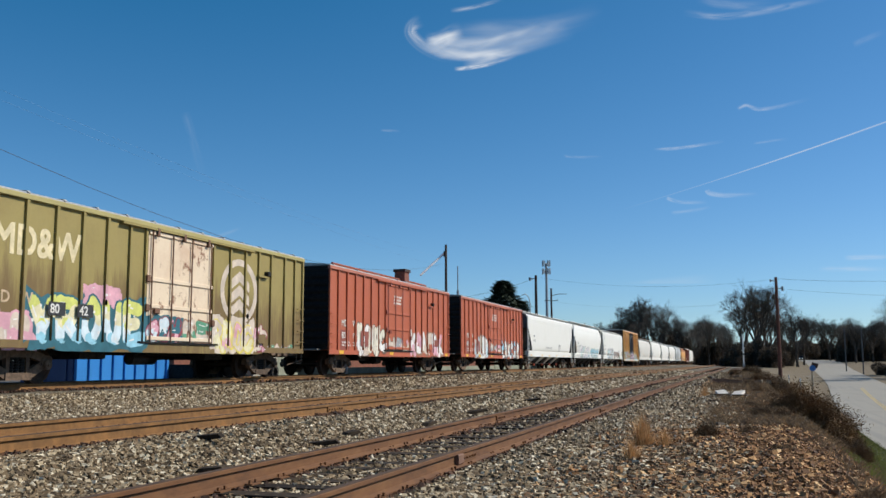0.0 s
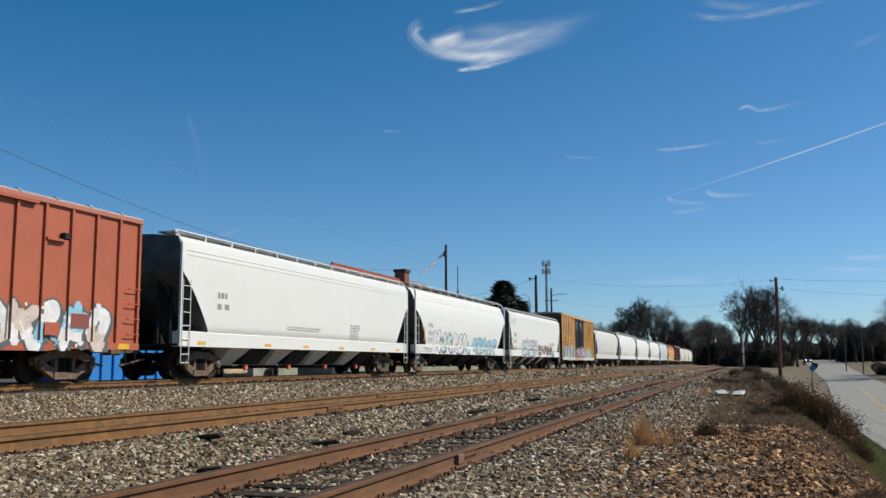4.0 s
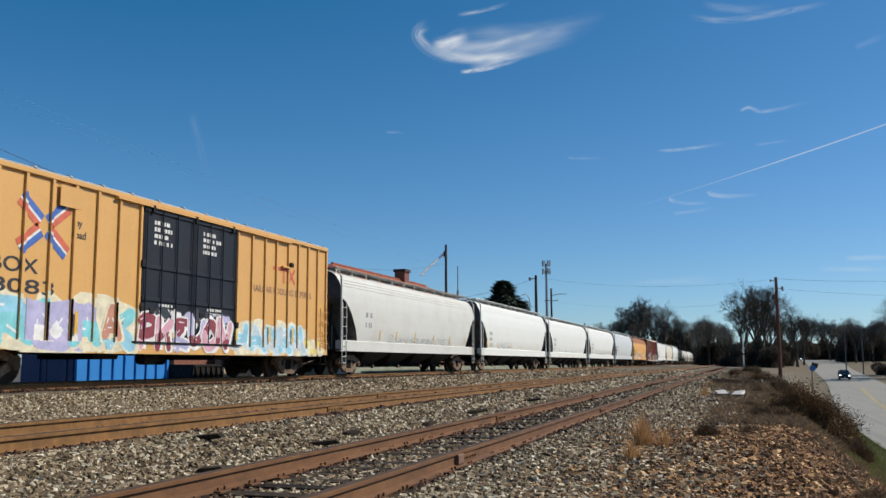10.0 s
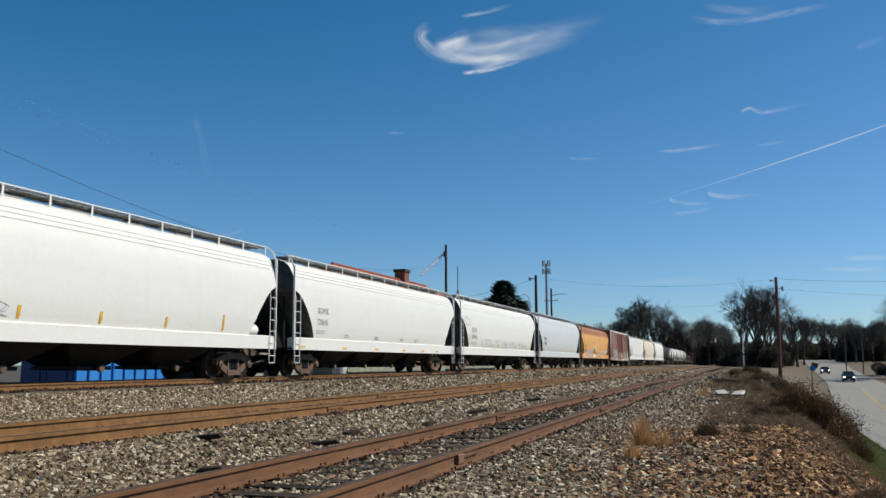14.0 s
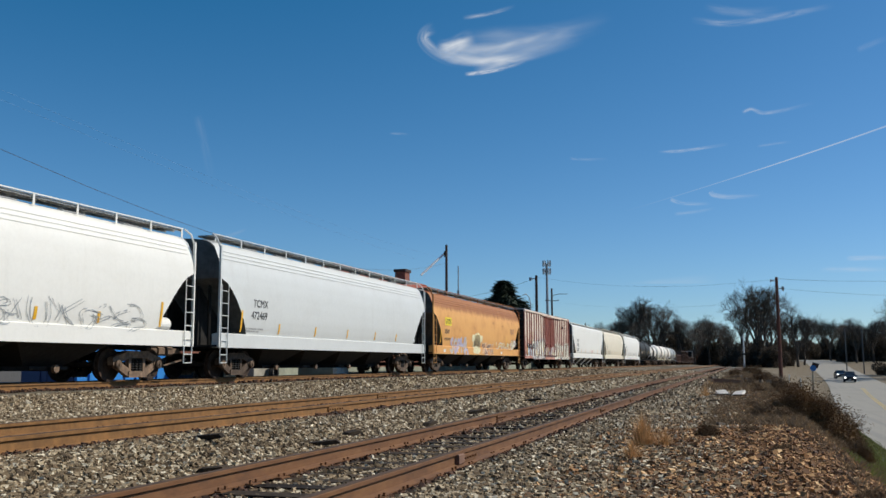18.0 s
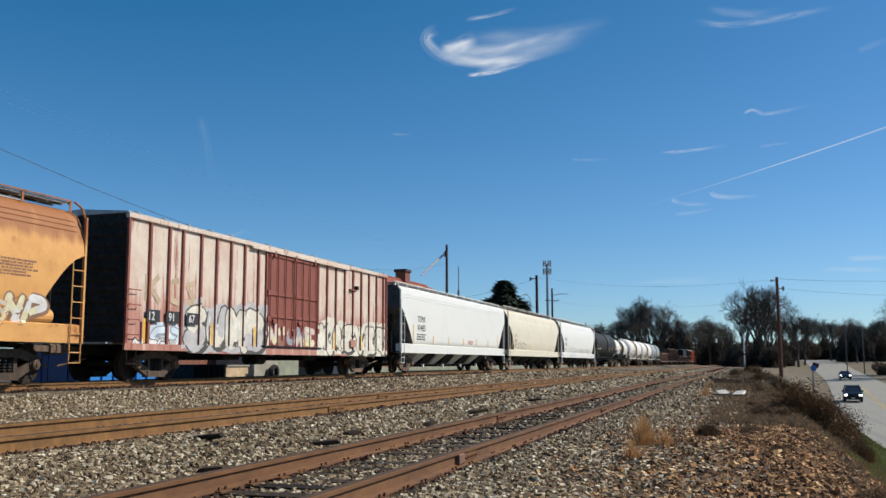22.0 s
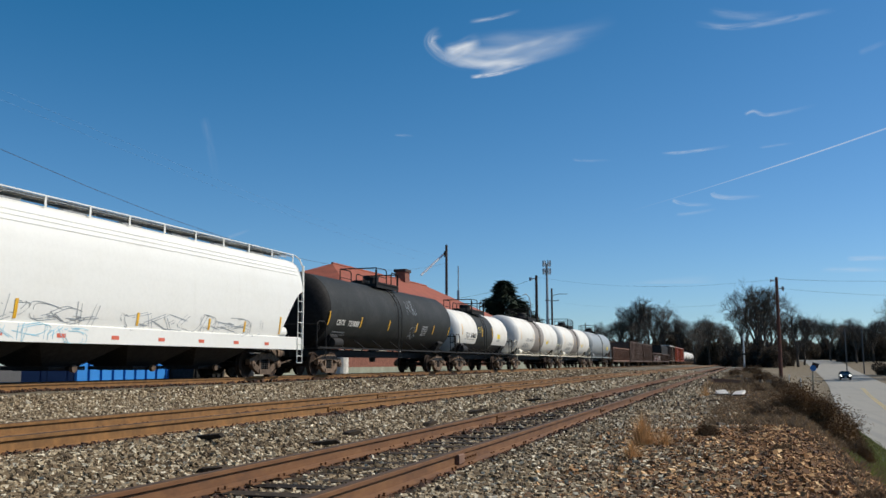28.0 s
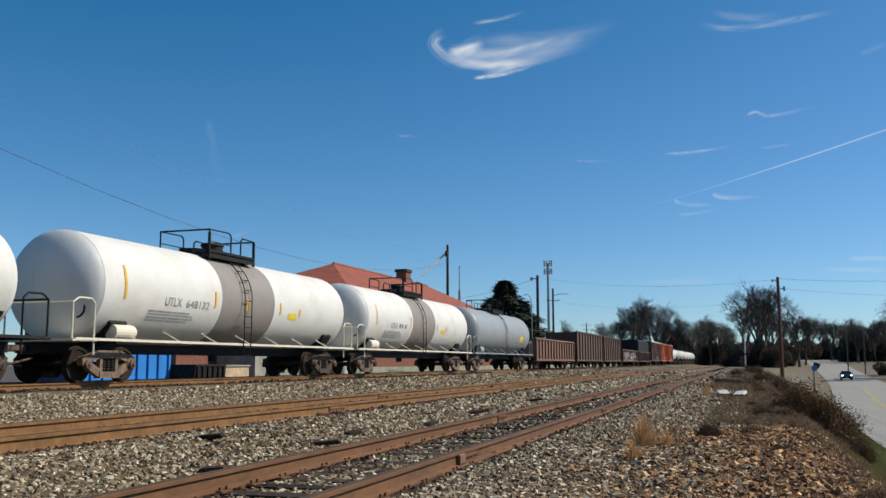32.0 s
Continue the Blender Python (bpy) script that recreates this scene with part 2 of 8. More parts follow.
M["whitewash"] = chalked_mat()
M["rustbar"] = paint("rusted_door_frame_paint", (0.17, 0.085, 0.05), 0.75, (0.07, 0.035, 0.02), 0.5, 0.3)
M["doorred"] = paint("faded_dark_red_door_paint", (0.25, 0.072, 0.045), 0.65, (0.15, 0.045, 0.03), 0.45, 0.4)
M["brownred"] = paint("brown_red_door_paint", (0.27, 0.075, 0.05), 0.6, (0.14, 0.05, 0.03), 0.4, 0.3)
M["doorblack"] = paint("black_door_paint", (0.022, 0.024, 0.03), 0.5, (0.06, 0.055, 0.05), 0.3, 0.3)
M["doorcream"] = paint("cream_primer_door_paint", (0.74, 0.60, 0.43), 0.6, (0.45, 0.24, 0.14), 0.5, 0.5, rust=(0.53, (0.24, 0.11, 0.06)))
M["tankblack"] = paint("charcoal_tank_paint", (0.026, 0.027, 0.024), 0.62, (0.08, 0.075, 0.07), 0.35, 0.3)
M["tankgrey"] = paint("blue_grey_tank_paint", (0.29, 0.31, 0.31), 0.5, (0.18, 0.18, 0.17), 0.3, 0.3)
M["bandgrey"] = paint("spilled_brown_grey_band", (0.27, 0.235, 0.20), 0.6, (0.16, 0.13, 0.10), 0.4, 0.4)
# greyed white: front heads carry their shade in it; also some grey bands
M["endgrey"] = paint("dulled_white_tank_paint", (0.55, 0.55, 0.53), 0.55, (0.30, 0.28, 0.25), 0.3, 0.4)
M["rust"] = paint("rusted_gondola_steel", (0.20, 0.105, 0.065), 0.8, (0.085, 0.05, 0.035), 0.6, 0.5)
M["darkrust"] = paint("dark_brown_gondola_steel", (0.105, 0.06, 0.04), 0.8, (0.03, 0.022, 0.018), 0.5, 0.5)
M["galv"] = plain("galvanised_walkway_steel", (0.42, 0.42, 0.40), 0.55, 0.5, 0.3, 10)
M["reflect"] = plain("yellow_reflective_strip", (0.78, 0.43, 0.03), 0.4, 0, 0.15, 4)
M["markblack"] = plain("black_stencil_paint", (0.03, 0.03, 0.032), 0.6, 0, 0.3, 5)
M["markgrey"] = plain("faded_stencil_paint", (0.30, 0.30, 0.29), 0.7, 0, 0.3, 5)
M["markwhite"] = plain("white_stencil_paint", (0.72, 0.70, 0.64), 0.6, 0, 0.2, 5)
M["markcream"] = plain("cream_stencil_paint", (0.74, 0.63, 0.38), 0.6, 0, 0.25, 3)
M["marktan"] = plain("faded_tan_stencil_paint", (0.56, 0.42, 0.27), 0.7, 0, 0.3, 3)
M["markred"] = plain("orange_red_mark_paint", (0.62, 0.13, 0.07), 0.55, 0, 0.2, 4)
M["markblue"] = plain("blue_mark_paint", (0.06, 0.14, 0.42), 0.55, 0, 0.2, 4)
M["markyellow"] = plain("bright_yellow_panel_paint", (0.80, 0.60, 0.03), 0.5, 0, 0.15, 3)
GRAF = {"teal": (0.028, 0.13, 0.165), "sky": (0.28, 0.55, 0.66), "pale": (0.62, 0.72, 0.76), "pink": (0.68, 0.36, 0.42), "yellow": (0.72, 0.60, 0.12), "dark": (0.035, 0.04, 0.05),
        "white": (0.76, 0.74, 0.70), "beige": (0.62, 0.52, 0.42), "maroon": (0.26, 0.045, 0.06), "blue": (0.14, 0.26, 0.55), "grey": (0.30, 0.32, 0.33), "brown": (0.30, 0.16, 0.10), "green": (0.10, 0.30, 0.18), "orange": (0.66, 0.30, 0.08), "lilac": (0.45, 0.42, 0.60), "butter": (0.74, 0.68, 0.42), "ash": (0.50, 0.48, 0.46), "mint": (0.52, 0.66, 0.62),
        "lime": (0.62, 0.64, 0.16), "sage": (0.20, 0.26, 0.20), "mist": (0.50, 0.60, 0.64), "slate": (0.10, 0.12, 0.12), "umber": (0.16, 0.10, 0.07), "turq": (0.22, 0.58, 0.60), "cream": (0.74, 0.66, 0.46), "sienna": (0.52, 0.24, 0.16), "chalk": (0.72, 0.67, 0.54), "khaki": (0.34, 0.27, 0.13), "char": (0.09, 0.08, 0.07)}
for gname, gcol in GRAF.items():
    M["g_" + gname] = plain("spray_paint_" + gname, gcol, 0.6, 0, 0.22, 2.5)
M["bluesteel"] = paint("bright_blue_container_paint", (0.035, 0.23, 0.62), 0.45, (0.02, 0.08, 0.25), 0.25, 0.2)
M["roofred"] = plain("red_clay_roof_sheet", (0.29, 0.072, 0.032), 0.75, 0, 0.25, 1.2)
# the container's blue darkened to navy for its shaded end
M["navysteel"] = paint("navy_container_end_paint", (0.012, 0.035, 0.13), 0.5, (0.01, 0.015, 0.04), 0.25, 0.2)
M["brick"] = plain("dark_red_brick", (0.22, 0.085, 0.055), 0.85, 0, 0.4, 5)
M["concrete"] = plain("pale_weathered_concrete", (0.33, 0.31, 0.255), 0.85, 0, 0.3, 1.5)
M["greenwall"] = plain("pale_green_plaster", (0.28, 0.30, 0.23), 0.85, 0, 0.25, 1.2)
M["polewood"] = plain("creosoted_pole_wood", (0.055, 0.035, 0.026), 0.85, 0, 0.45, 5)
M["polered"] = plain("red_brown_pole_wood", (0.13, 0.05, 0.032), 0.85, 0, 0.4, 4)
# dark grey for hopper ends: their shade is put into the colour
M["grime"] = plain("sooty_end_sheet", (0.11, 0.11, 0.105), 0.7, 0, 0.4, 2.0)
M["darksteel"] = plain("dark_lamp_steel", (0.07, 0.07, 0.075), 0.5, 0.3, 0.2, 4)
M["steel"] = plain("dull_mast_steel", (0.30, 0.31, 0.32), 0.5, 0.4, 0.2, 4)
# cable coloured close to the sky behind it, so it looks faint
M["farwire"] = plain("pale_weathered_cable", (0.13, 0.24, 0.40), 0.8)
M["wire"] = plain("dark_cable", (0.05, 0.05, 0.055), 0.6)
M["bark"] = plain("grey_brown_bark", (0.085, 0.066, 0.05), 0.9, 0, 0.4, 3)
M["twig"] = plain("bare_twigs", (0.085, 0.07, 0.055), 0.9, 0, 0.4, 0.6, 0.25)
M["conifer"] = plain("dark_cedar_foliage", (0.028, 0.045, 0.02), 0.85, 0, 0.5, 1.2)
M["bush"] = plain("brown_winter_brush", (0.165, 0.098, 0.045), 0.95, 0, 0.5, 2.0, 0.35)
M["oldwood"] = plain("grey_rotten_wood", (0.15, 0.12, 0.09), 0.95, 0, 0.5, 6, 0.3)
def leafy(name, col, vary=0.15):
    """Thin blades that let part of the light through."""
    m, t, b = nodes_of(name, 0.85)
    n = noise_tex(t, 3.0, 4, 0.7)
    cl = mixc(t, smooth(t, n, 0.3, 0.75), tuple(v * 0.6 for v in col), tuple(min(1, v * 1.15) for v in col))
    t.links.new(cl, b.inputs["Base Color"])
    tr = t.nodes.new("ShaderNodeBsdfTranslucent")
    t.links.new(cl, tr.inputs[0])
    mx = t.nodes.new("ShaderNodeMixShader")
    mx.inputs[0].default_value = 0.4
    t.links.new(b.outputs[0], mx.inputs[1])
    t.links.new(tr.outputs[0], mx.inputs[2])
    t.links.new(mx.outputs[0], t.nodes["Material Output"].inputs[0])
    return m


M["woods"] = leafy("dark_woodland_scrub", (0.09, 0.07, 0.05))
M["guard"] = plain("white_plastic_guard", (0.85, 0.85, 0.83), 0.5, 0, 0.1, 4)
M["drygrass"] = leafy("straw_grass", (0.62, 0.37, 0.17))
M["greygrass"] = leafy("dead_brown_grass", (0.20, 0.138, 0.080))
M["litter"] = leafy("orange_brown_leaf_litter", (0.36, 0.19, 0.075))
M["greengrass"] = leafy("green_verge_grass", (0.17, 0.185, 0.05))
M["slab"] = plain("white_concrete_slab", (0.60, 0.565, 0.50), 0.8, 0, 0.2, 5)
M["yellowline"] = plain("yellow_road_paint", (0.52, 0.37, 0.12), 0.7, 0, 0.3, 3)
M["signblue"] = plain("blue_sign_face", (0.02, 0.15, 0.42), 0.4, 0, 0.1, 3)
M["carpaint"] = plain("dark_blue_car_paint", (0.010, 0.012, 0.017), 0.3, 0.0, 0.1, 3)
M["carpaint2"] = plain("black_car_paint", (0.012, 0.012, 0.013), 0.3, 0.0, 0.1, 3)
M["glass"] = plain("dark_car_glass", (0.02, 0.024, 0.03), 0.06, 0, 0.05, 2)
M["rubber"] = plain("tyre_rubber", (0.02, 0.02, 0.02), 0.85)
M["alloy"] = plain("alloy_rim", (0.45, 0.45, 0.46), 0.35, 0.8, 0.1, 6)
hl, hlt, hlb = nodes_of("lit_headlight", 0.3)
hlb.inputs["Emission Color"].default_value = (1.0, 0.96, 0.88, 1)
hlb.inputs["Emission Strength"].default_value = 4.0
M["headlight"] = hl
for key in ("black", "tankblack", "doorblack", "wheel", "grime", "tie", "carpaint", "carpaint2"):      # weaker sky sheen on the dark materials
    M[key].node_tree.nodes["Principled BSDF"].inputs["Specular IOR Level"].default_value = 0.2


# ---- mesh building ----
class Shape:
    """Collects vertices and faces for one mesh."""

    def __init__(self):
        self.v, self.f, self.mi, self.cur = [], [], [], 0

    def face(self, pts):
        k = len(self.v)
        self.v += [tuple(p) for p in pts]
        self.f.append(tuple(range(k, k + len(pts))))
        self.mi.append(self.cur)
        return self

    def add(self, vs, fs):
        k = len(self.v)
        self.v += [tuple(p) for p in vs]
        for q in fs:
            self.f.append(tuple(i + k for i in q))
            self.mi.append(self.cur)
        return self

    def box(self, x0, x1, y0, y1, z0, z1, c=0.0):
        """A box with its edges along y chamfered by c."""
        if c <= 0:
            vs = [(x, y, z) for x in (x0, x1) for y in (y0, y1) for z in (z0, z1)]
            return self.add(vs, [(0, 1, 3, 2), (4, 6, 7, 5), (0, 4, 5, 1), (2, 3, 7, 6), (0, 2, 6, 4), (1, 5, 7, 3)])
        prof = [(x0 + c, z0), (x1 - c, z0), (x1, z0 + c), (x1, z1 - c), (x1 - c, z1), (x0 + c, z1), (x0, z1 - c), (x0, z0 + c)]
        return self.prism_y(prof, y0, y1)

    def prism_y(self, prof, y0, y1):
        n = len(prof)
        vs = [(x, y0, z) for x, z in prof] + [(x, y1, z) for x, z in prof]
        return self.add(vs, [(i, (i + 1) % n, n + (i + 1) % n, n + i) for i in range(n)] + [tuple(range(n))[::-1], tuple(range(n, 2 * n))])

    def prism_x(self, prof, x0, x1):
        """prof: (y, z) points."""
        n = len(prof)
        vs = [(x0, y, z) for y, z in prof] + [(x1, y, z) for y, z in prof]
        return self.add(vs, [(i, (i + 1) % n, n + (i + 1) % n, n + i) for i in range(n)] + [tuple(range(n))[::-1], tuple(range(n, 2 * n))])

    def bar(self, p, q, w, x0, x1):
        """A straight bar of width w in the y-z plane, from x0 to x1."""
        dy, dz = q[0] - p[0], q[1] - p[1]
        ln = math.hypot(dy, dz) or 1
        ny, nz = -dz / ln * w / 2, dy / ln * w / 2
        return self.prism_x([(p[0] + ny, p[1] + nz), (p[0] - ny, p[1] - nz), (q[0] - ny, q[1] - nz), (q[0] + ny, q[1] + nz)], x0, x1)

    def tube(self, p, q, r, r2=None, n=6, caps=True):
        p, q = Vector(p), Vector(q)
        r2 = r if r2 is None else r2
        d = (q - p).normalized() if (q - p).length > 1e-9 else Vector((0, 0, 1))
        a = d.orthogonal().normalized()
        b = d.cross(a)
        vs = [tuple(o + (a * math.cos(6.28319 * i / n) + b * math.sin(6.28319 * i / n)) * rr) for o, rr in ((p, r), (q, r2)) for i in range(n)]
        fs = [(i, (i + 1) % n, n + (i + 1) % n, n + i) for i in range(n)]
        if caps:
            fs += [tuple(range(n))[::-1], tuple(range(n, 2 * n))]
        return self.add(vs, fs)

    def pipe(self, pts, r, n=6):
        """One bent round bar through the points, mitred at each bend."""
        P = [Vector(p) for p in pts]
        ring, a = [], None
        for i, p in enumerate(P):
            d0 = (p - P[i - 1]).normalized() if i else (P[1] - p).normalized()
            d1 = (P[i + 1] - p).normalized() if i + 1 < len(P) else d0
            t = (d0 + d1).normalized() if (d0 + d1).length > 1e-6 else d0
            a = t.orthogonal().normalized() if a is None else (a - t * a.dot(t)).normalized()
            b = t.cross(a)
            ring += [tuple(p + (a * math.cos(6.28319 * k / n) + b * math.sin(6.28319 * k / n)) * r) for k in range(n)]
        m = len(P)
        fs = [(j * n + i, j * n + (i + 1) % n, (j + 1) * n + (i + 1) % n, (j + 1) * n + i) for j in range(m - 1) for i in range(n)]
        return self.add(ring, fs + [tuple(range(n))[::-1], tuple(range((m - 1) * n, m * n))])

    def lathe_y(self, prof, n=32, cx=0.0, cz=0.0, a0=0.0, a1=6.283185307):
        """prof: (y, radius) points turned about the y axis through (cx, cz)."""
        closed = abs(a1 - a0 - 6.283185307) < 1e-6
        m = n if closed else n + 1
        vs = [(cx + r * math.cos(a0 + (a1 - a0) * i / n), y, cz + r * math.sin(a0 + (a1 - a0) * i / n)) for y, r in prof for i in range(m)]
        fs = []
        for j in range(len(prof) - 1):
            for i in range(n):
                k = (i + 1) % m
                fs.append((j * m + i, j * m + k, (j + 1) * m + k, (j + 1) * m + i))
        return self.add(vs, fs)

    def lathe_x(self, prof, n=24, cy=0.0, cz=0.0):
        """prof: (x, radius) points turned about the x axis through (cy, cz)."""
        vs = [(x, cy + r * math.cos(6.283185 * i / n), cz + r * math.sin(6.283185 * i / n)) for x, r in prof for i in range(n)]
        fs = [(j * n + i, j * n + (i + 1) % n, (j + 1) * n + (i + 1) % n, (j + 1) * n + i) for j in range(len(prof) - 1) for i in range(n)]
        return self.add(vs, fs)

    def mesh(self, name, mats, smooth_it=False):
        me = bpy.data.meshes.new(name)
        me.from_pydata(self.v, [], self.f)
        for m in mats if isinstance(mats, (list, tuple)) else [mats]:
            me.materials.append(m)
        if any(self.mi):
            me.polygons.foreach_set("material_index", self.mi)
        if smooth_it:
            me.polygons.foreach_set("use_smooth", [True] * len(self.f))
            me.update()
            bm = bmesh.new()
            bm.from_mesh(me)
            bmesh.ops.remove_doubles(bm, verts=bm.verts, dist=0.0005)
            for e in bm.edges:
                if len(e.link_faces) == 2 and e.calc_face_angle(0) > 0.6:
                    e.smooth = False
            bmesh.ops.recalc_face_normals(bm, faces=bm.faces)
            bm.to_mesh(me)
            bm.free()
        me.update()
        return me


def part(name, shape, material, parent, label="", smooth_it=False, at=None):
    """Links a shape, or a mesh made before, as one mesh object under a thing or a part."""
    me = shape if isinstance(shape, bpy.types.Mesh) else shape.mesh(name, material, smooth_it)
    ob = new(name, me)
    ob.parent = parent
    if at is not None:
        ob.matrix_basis = at if isinstance(at, Matrix) else Matrix.Translation(at)
    if label:
        ob["label"] = label
    return ob


def thing(name, label, category, group="", kind="", shape=None, material=None, at=None, smooth_it=False):
    me = None
    if shape is not None:
        me = shape if isinstance(shape, bpy.types.Mesh) else shape.mesh(name, material, smooth_it)
    ob = new(name, me)
    if at is not None:
        ob.matrix_basis = at if isinstance(at, Matrix) else Matrix.Translation(at)
    return tagged(ob, label, category, group, kind)


def big_mesh(name, verts, faces, material):
    """A mesh from arrays; every face has the same number of corners."""
    me = bpy.data.meshes.new(name)
    n, k = faces.shape
    me.vertices.add(len(verts))
    me.vertices.foreach_set("co", verts.astype(np.float32).ravel())
    me.loops.add(n * k)
    me.loops.foreach_set("vertex_index", faces.astype(np.int32).ravel())
    me.polygons.add(n)
    me.polygons.foreach_set("loop_start", np.arange(0, n * k, k, dtype=np.int32))
    me.update(calc_edges=True)
    me.shade_flat()
    me.materials.append(material)
    return me


# ---- plan ----
TRACK_X = {"near": -3.73, "middle": -7.66, "train": -17.03}
RAIL_Z = {"near": 0.17, "middle": 0.41, "train": 0.65}
BEND_Y, BEND_R = 312.0, 500.0         # the line bends to the left beyond here


def on_line(x, s):
    """Place and heading at distance s along the line, x metres to its right."""
    if s <= BEND_Y:
        return x, s, 0.0
    a = (s - BEND_Y) / BEND_R
    return -BEND_R + (x + BEND_R) * math.cos(a), BEND_Y + (x + BEND_R) * math.sin(a), a


def lerp_at(v, pts):
    return float(np.interp(v, [p[0] for p in pts], [p[1] for p in pts]))


ROAD_MID = [(-300, 9.0), (0, 9.6), (50, 9.9), (65, 10.2), (80, 11.0), (110, 12.95), (128, 14.2), (175, 17.1), (230, 20.0), (300, 23.1), (430, 27.6), (700, 36), (3000, 60)]
ROAD_Z = [(-300, -2.9), (80, -2.9), (110, -2.45), (128, -2.0), (175, -1.5), (230, -0.65), (300, 1.3), (340, 1.65), (430, 2.1), (520, 1.6), (800, 0.6), (4000, 0.2)]
ROAD_HALF = [(-300, 3.75), (150, 3.75), (230, 4.3), (300, 5.1), (430, 5.4), (3000, 6)]
LANE = [(-300, 1.9), (62, 2.5), (96, 2.2), (120, 1.4), (145, 0.5), (162, 0.75), (186, 2.5), (260, 3.7), (330, 4.6), (430, 3.0), (3000, 2)]
CROSS = [(-700, 0.2), (-40, 0.2), (-19.6, 0.28), (-18.9, 0.42), (-18.5, 0.47), (-15.5, 0.47), (-14.0, 0.19), (-10.5, 0.16), (-9.3, 0.22), (-6.1, 0.22), (-5.2, 0.03), (-4.72, 0.0), (-4.58, -0.045), (-2.90, -0.045), (-2.74, 0.0), (-1.0, -0.01), (0.6, 0.02), (1.15, -0.06)]


def ground_z(x, y):
    rm, rz = lerp_at(y, ROAD_MID), lerp_at(y, ROAD_Z)
    xe = x
    if y > BEND_Y:
        xe = math.hypot(x + BEND_R, y - BEND_Y) - BEND_R
    if xe < 1.15:
        z = lerp_at(xe, CROSS)
    else:
        foot = rm - 4.4
        top = lerp_at(xe, CROSS)
        u = min(1.0, max(0.0, (xe - 1.15) / max(1.0, foot - 1.15)))
        z = top + (rz - 0.035 - top) * (1 - (1 - u) ** 1.35 if u < 1 else 1)
        if xe > rm + 5:
            z = rz - 0.03 + 0.004 * min(60, xe - rm - 5)
    return z


# ---- ground, road ----
def build_ground():
    xs = np.unique(np.concatenate([np.linspace(-700, -60, 12), np.linspace(-60, -20, 12), np.linspace(-20, -2, 61), [-4.72, -4.58, -2.90, -2.74], np.linspace(-2, 15, 69), np.linspace(15, 60, 20), np.linspace(60, 800, 14)]))
    ys = np.unique(np.concatenate([np.linspace(-460, -10, 20), np.linspace(-10, 50, 121), np.linspace(50, 130, 60), np.linspace(130, 460, 70), np.linspace(460, 1000, 14), np.linspace(1000, 3800, 10)]))
    rng = np.random.RandomState(3)
    X, Y = np.meshgrid(xs, ys)
    Z = np.array([[ground_z(x, y) for x in xs] for y in ys])
    rough = np.where((X > -1.8) & (X < 5) & (Y < 140), 0.012, 0.008)
    Z = Z + np.where(np.abs(X) < 60, rough * rng.randn(*Z.shape) * 0.8, 0)
    v = np.stack([X, Y, Z], -1).reshape(-1, 3)
    nx, ny = len(xs), len(ys)
    i = np.arange((ny - 1) * nx).reshape(ny - 1, nx)[:, :-1].ravel()
    f = np.stack([i, i + 1, i + nx + 1, i + nx], 1)
    ob = thing("ground", "gravel, brown earth and dry grass beside the line", "ground", kind="structure", shape=big_mesh("ground", v, f, M["ground"]))
    return ob


def ribbon(sh, mid, zf, half0, half1, y0, y1, step, lift=0.0):
    ys = np.arange(y0, y1 + step, step)
    rows = [((lerp_at(y, mid) + half0, y, zf(y) + lift), (lerp_at(y, mid) + half1, y, zf(y) + lift)) for y in ys]
    for (a, b), (c, d) in zip(rows, rows[1:]):
        sh.face([a, b, d, c])
    return sh


def build_road():
    sh = Shape()
    rz = lambda y: lerp_at(y, ROAD_Z)
    ys = np.arange(-120, 521, 5.0)
    edge = [[(lerp_at(y, ROAD_MID) + s * lerp_at(y, ROAD_HALF), y, rz(y) + 0.02) for y in ys] for s in (-1, 1)]
    for k in range(len(ys) - 1):
        sh.face([edge[0][k], edge[1][k], edge[1][k + 1], edge[0][k + 1]])
    road = thing("road", "pale worn asphalt two-lane road below the railway bank", "road", kind="structure", shape=sh, material=M["asphalt"])
    for off in (-0.16, 0.08):
        s = ribbon(Shape(), ROAD_MID, rz, off, off + 0.11, -120, 125, 5, 0.027)
        part("centre_line", s, M["yellowline"], road, "faded yellow centre line")
    # side street over the level crossing
    sh = Shape()
    pts = [(14.0, 176, -1.55), (8.0, 180, -1.2), (4.0, 184, -0.6), (0.5, 187, 0.05), (-2.2, 188, 0.175), (-5.3, 188.5, 0.20), (-7.6, 189, 0.41), (-9.4, 189, 0.42), (-12, 189.5, 0.5), (-15.4, 190, 0.645), (-18.6, 190.5, 0.645), (-22, 191, 0.4), (-45, 194, 0.3)]
    for p, q in zip(pts, pts[1:]):
        sh.face([(p[0], p[1] - 3.4, p[2] + 0.02), (q[0], q[1] - 3.4, q[2] + 0.02), (q[0], q[1] + 3.4, q[2] + 0.02), (p[0], p[1] + 3.4, p[2] + 0.02)])
    thing("crossing_street", "pale side street climbing to a level crossing", "road", kind="structure", shape=sh, material=M["concrete"])


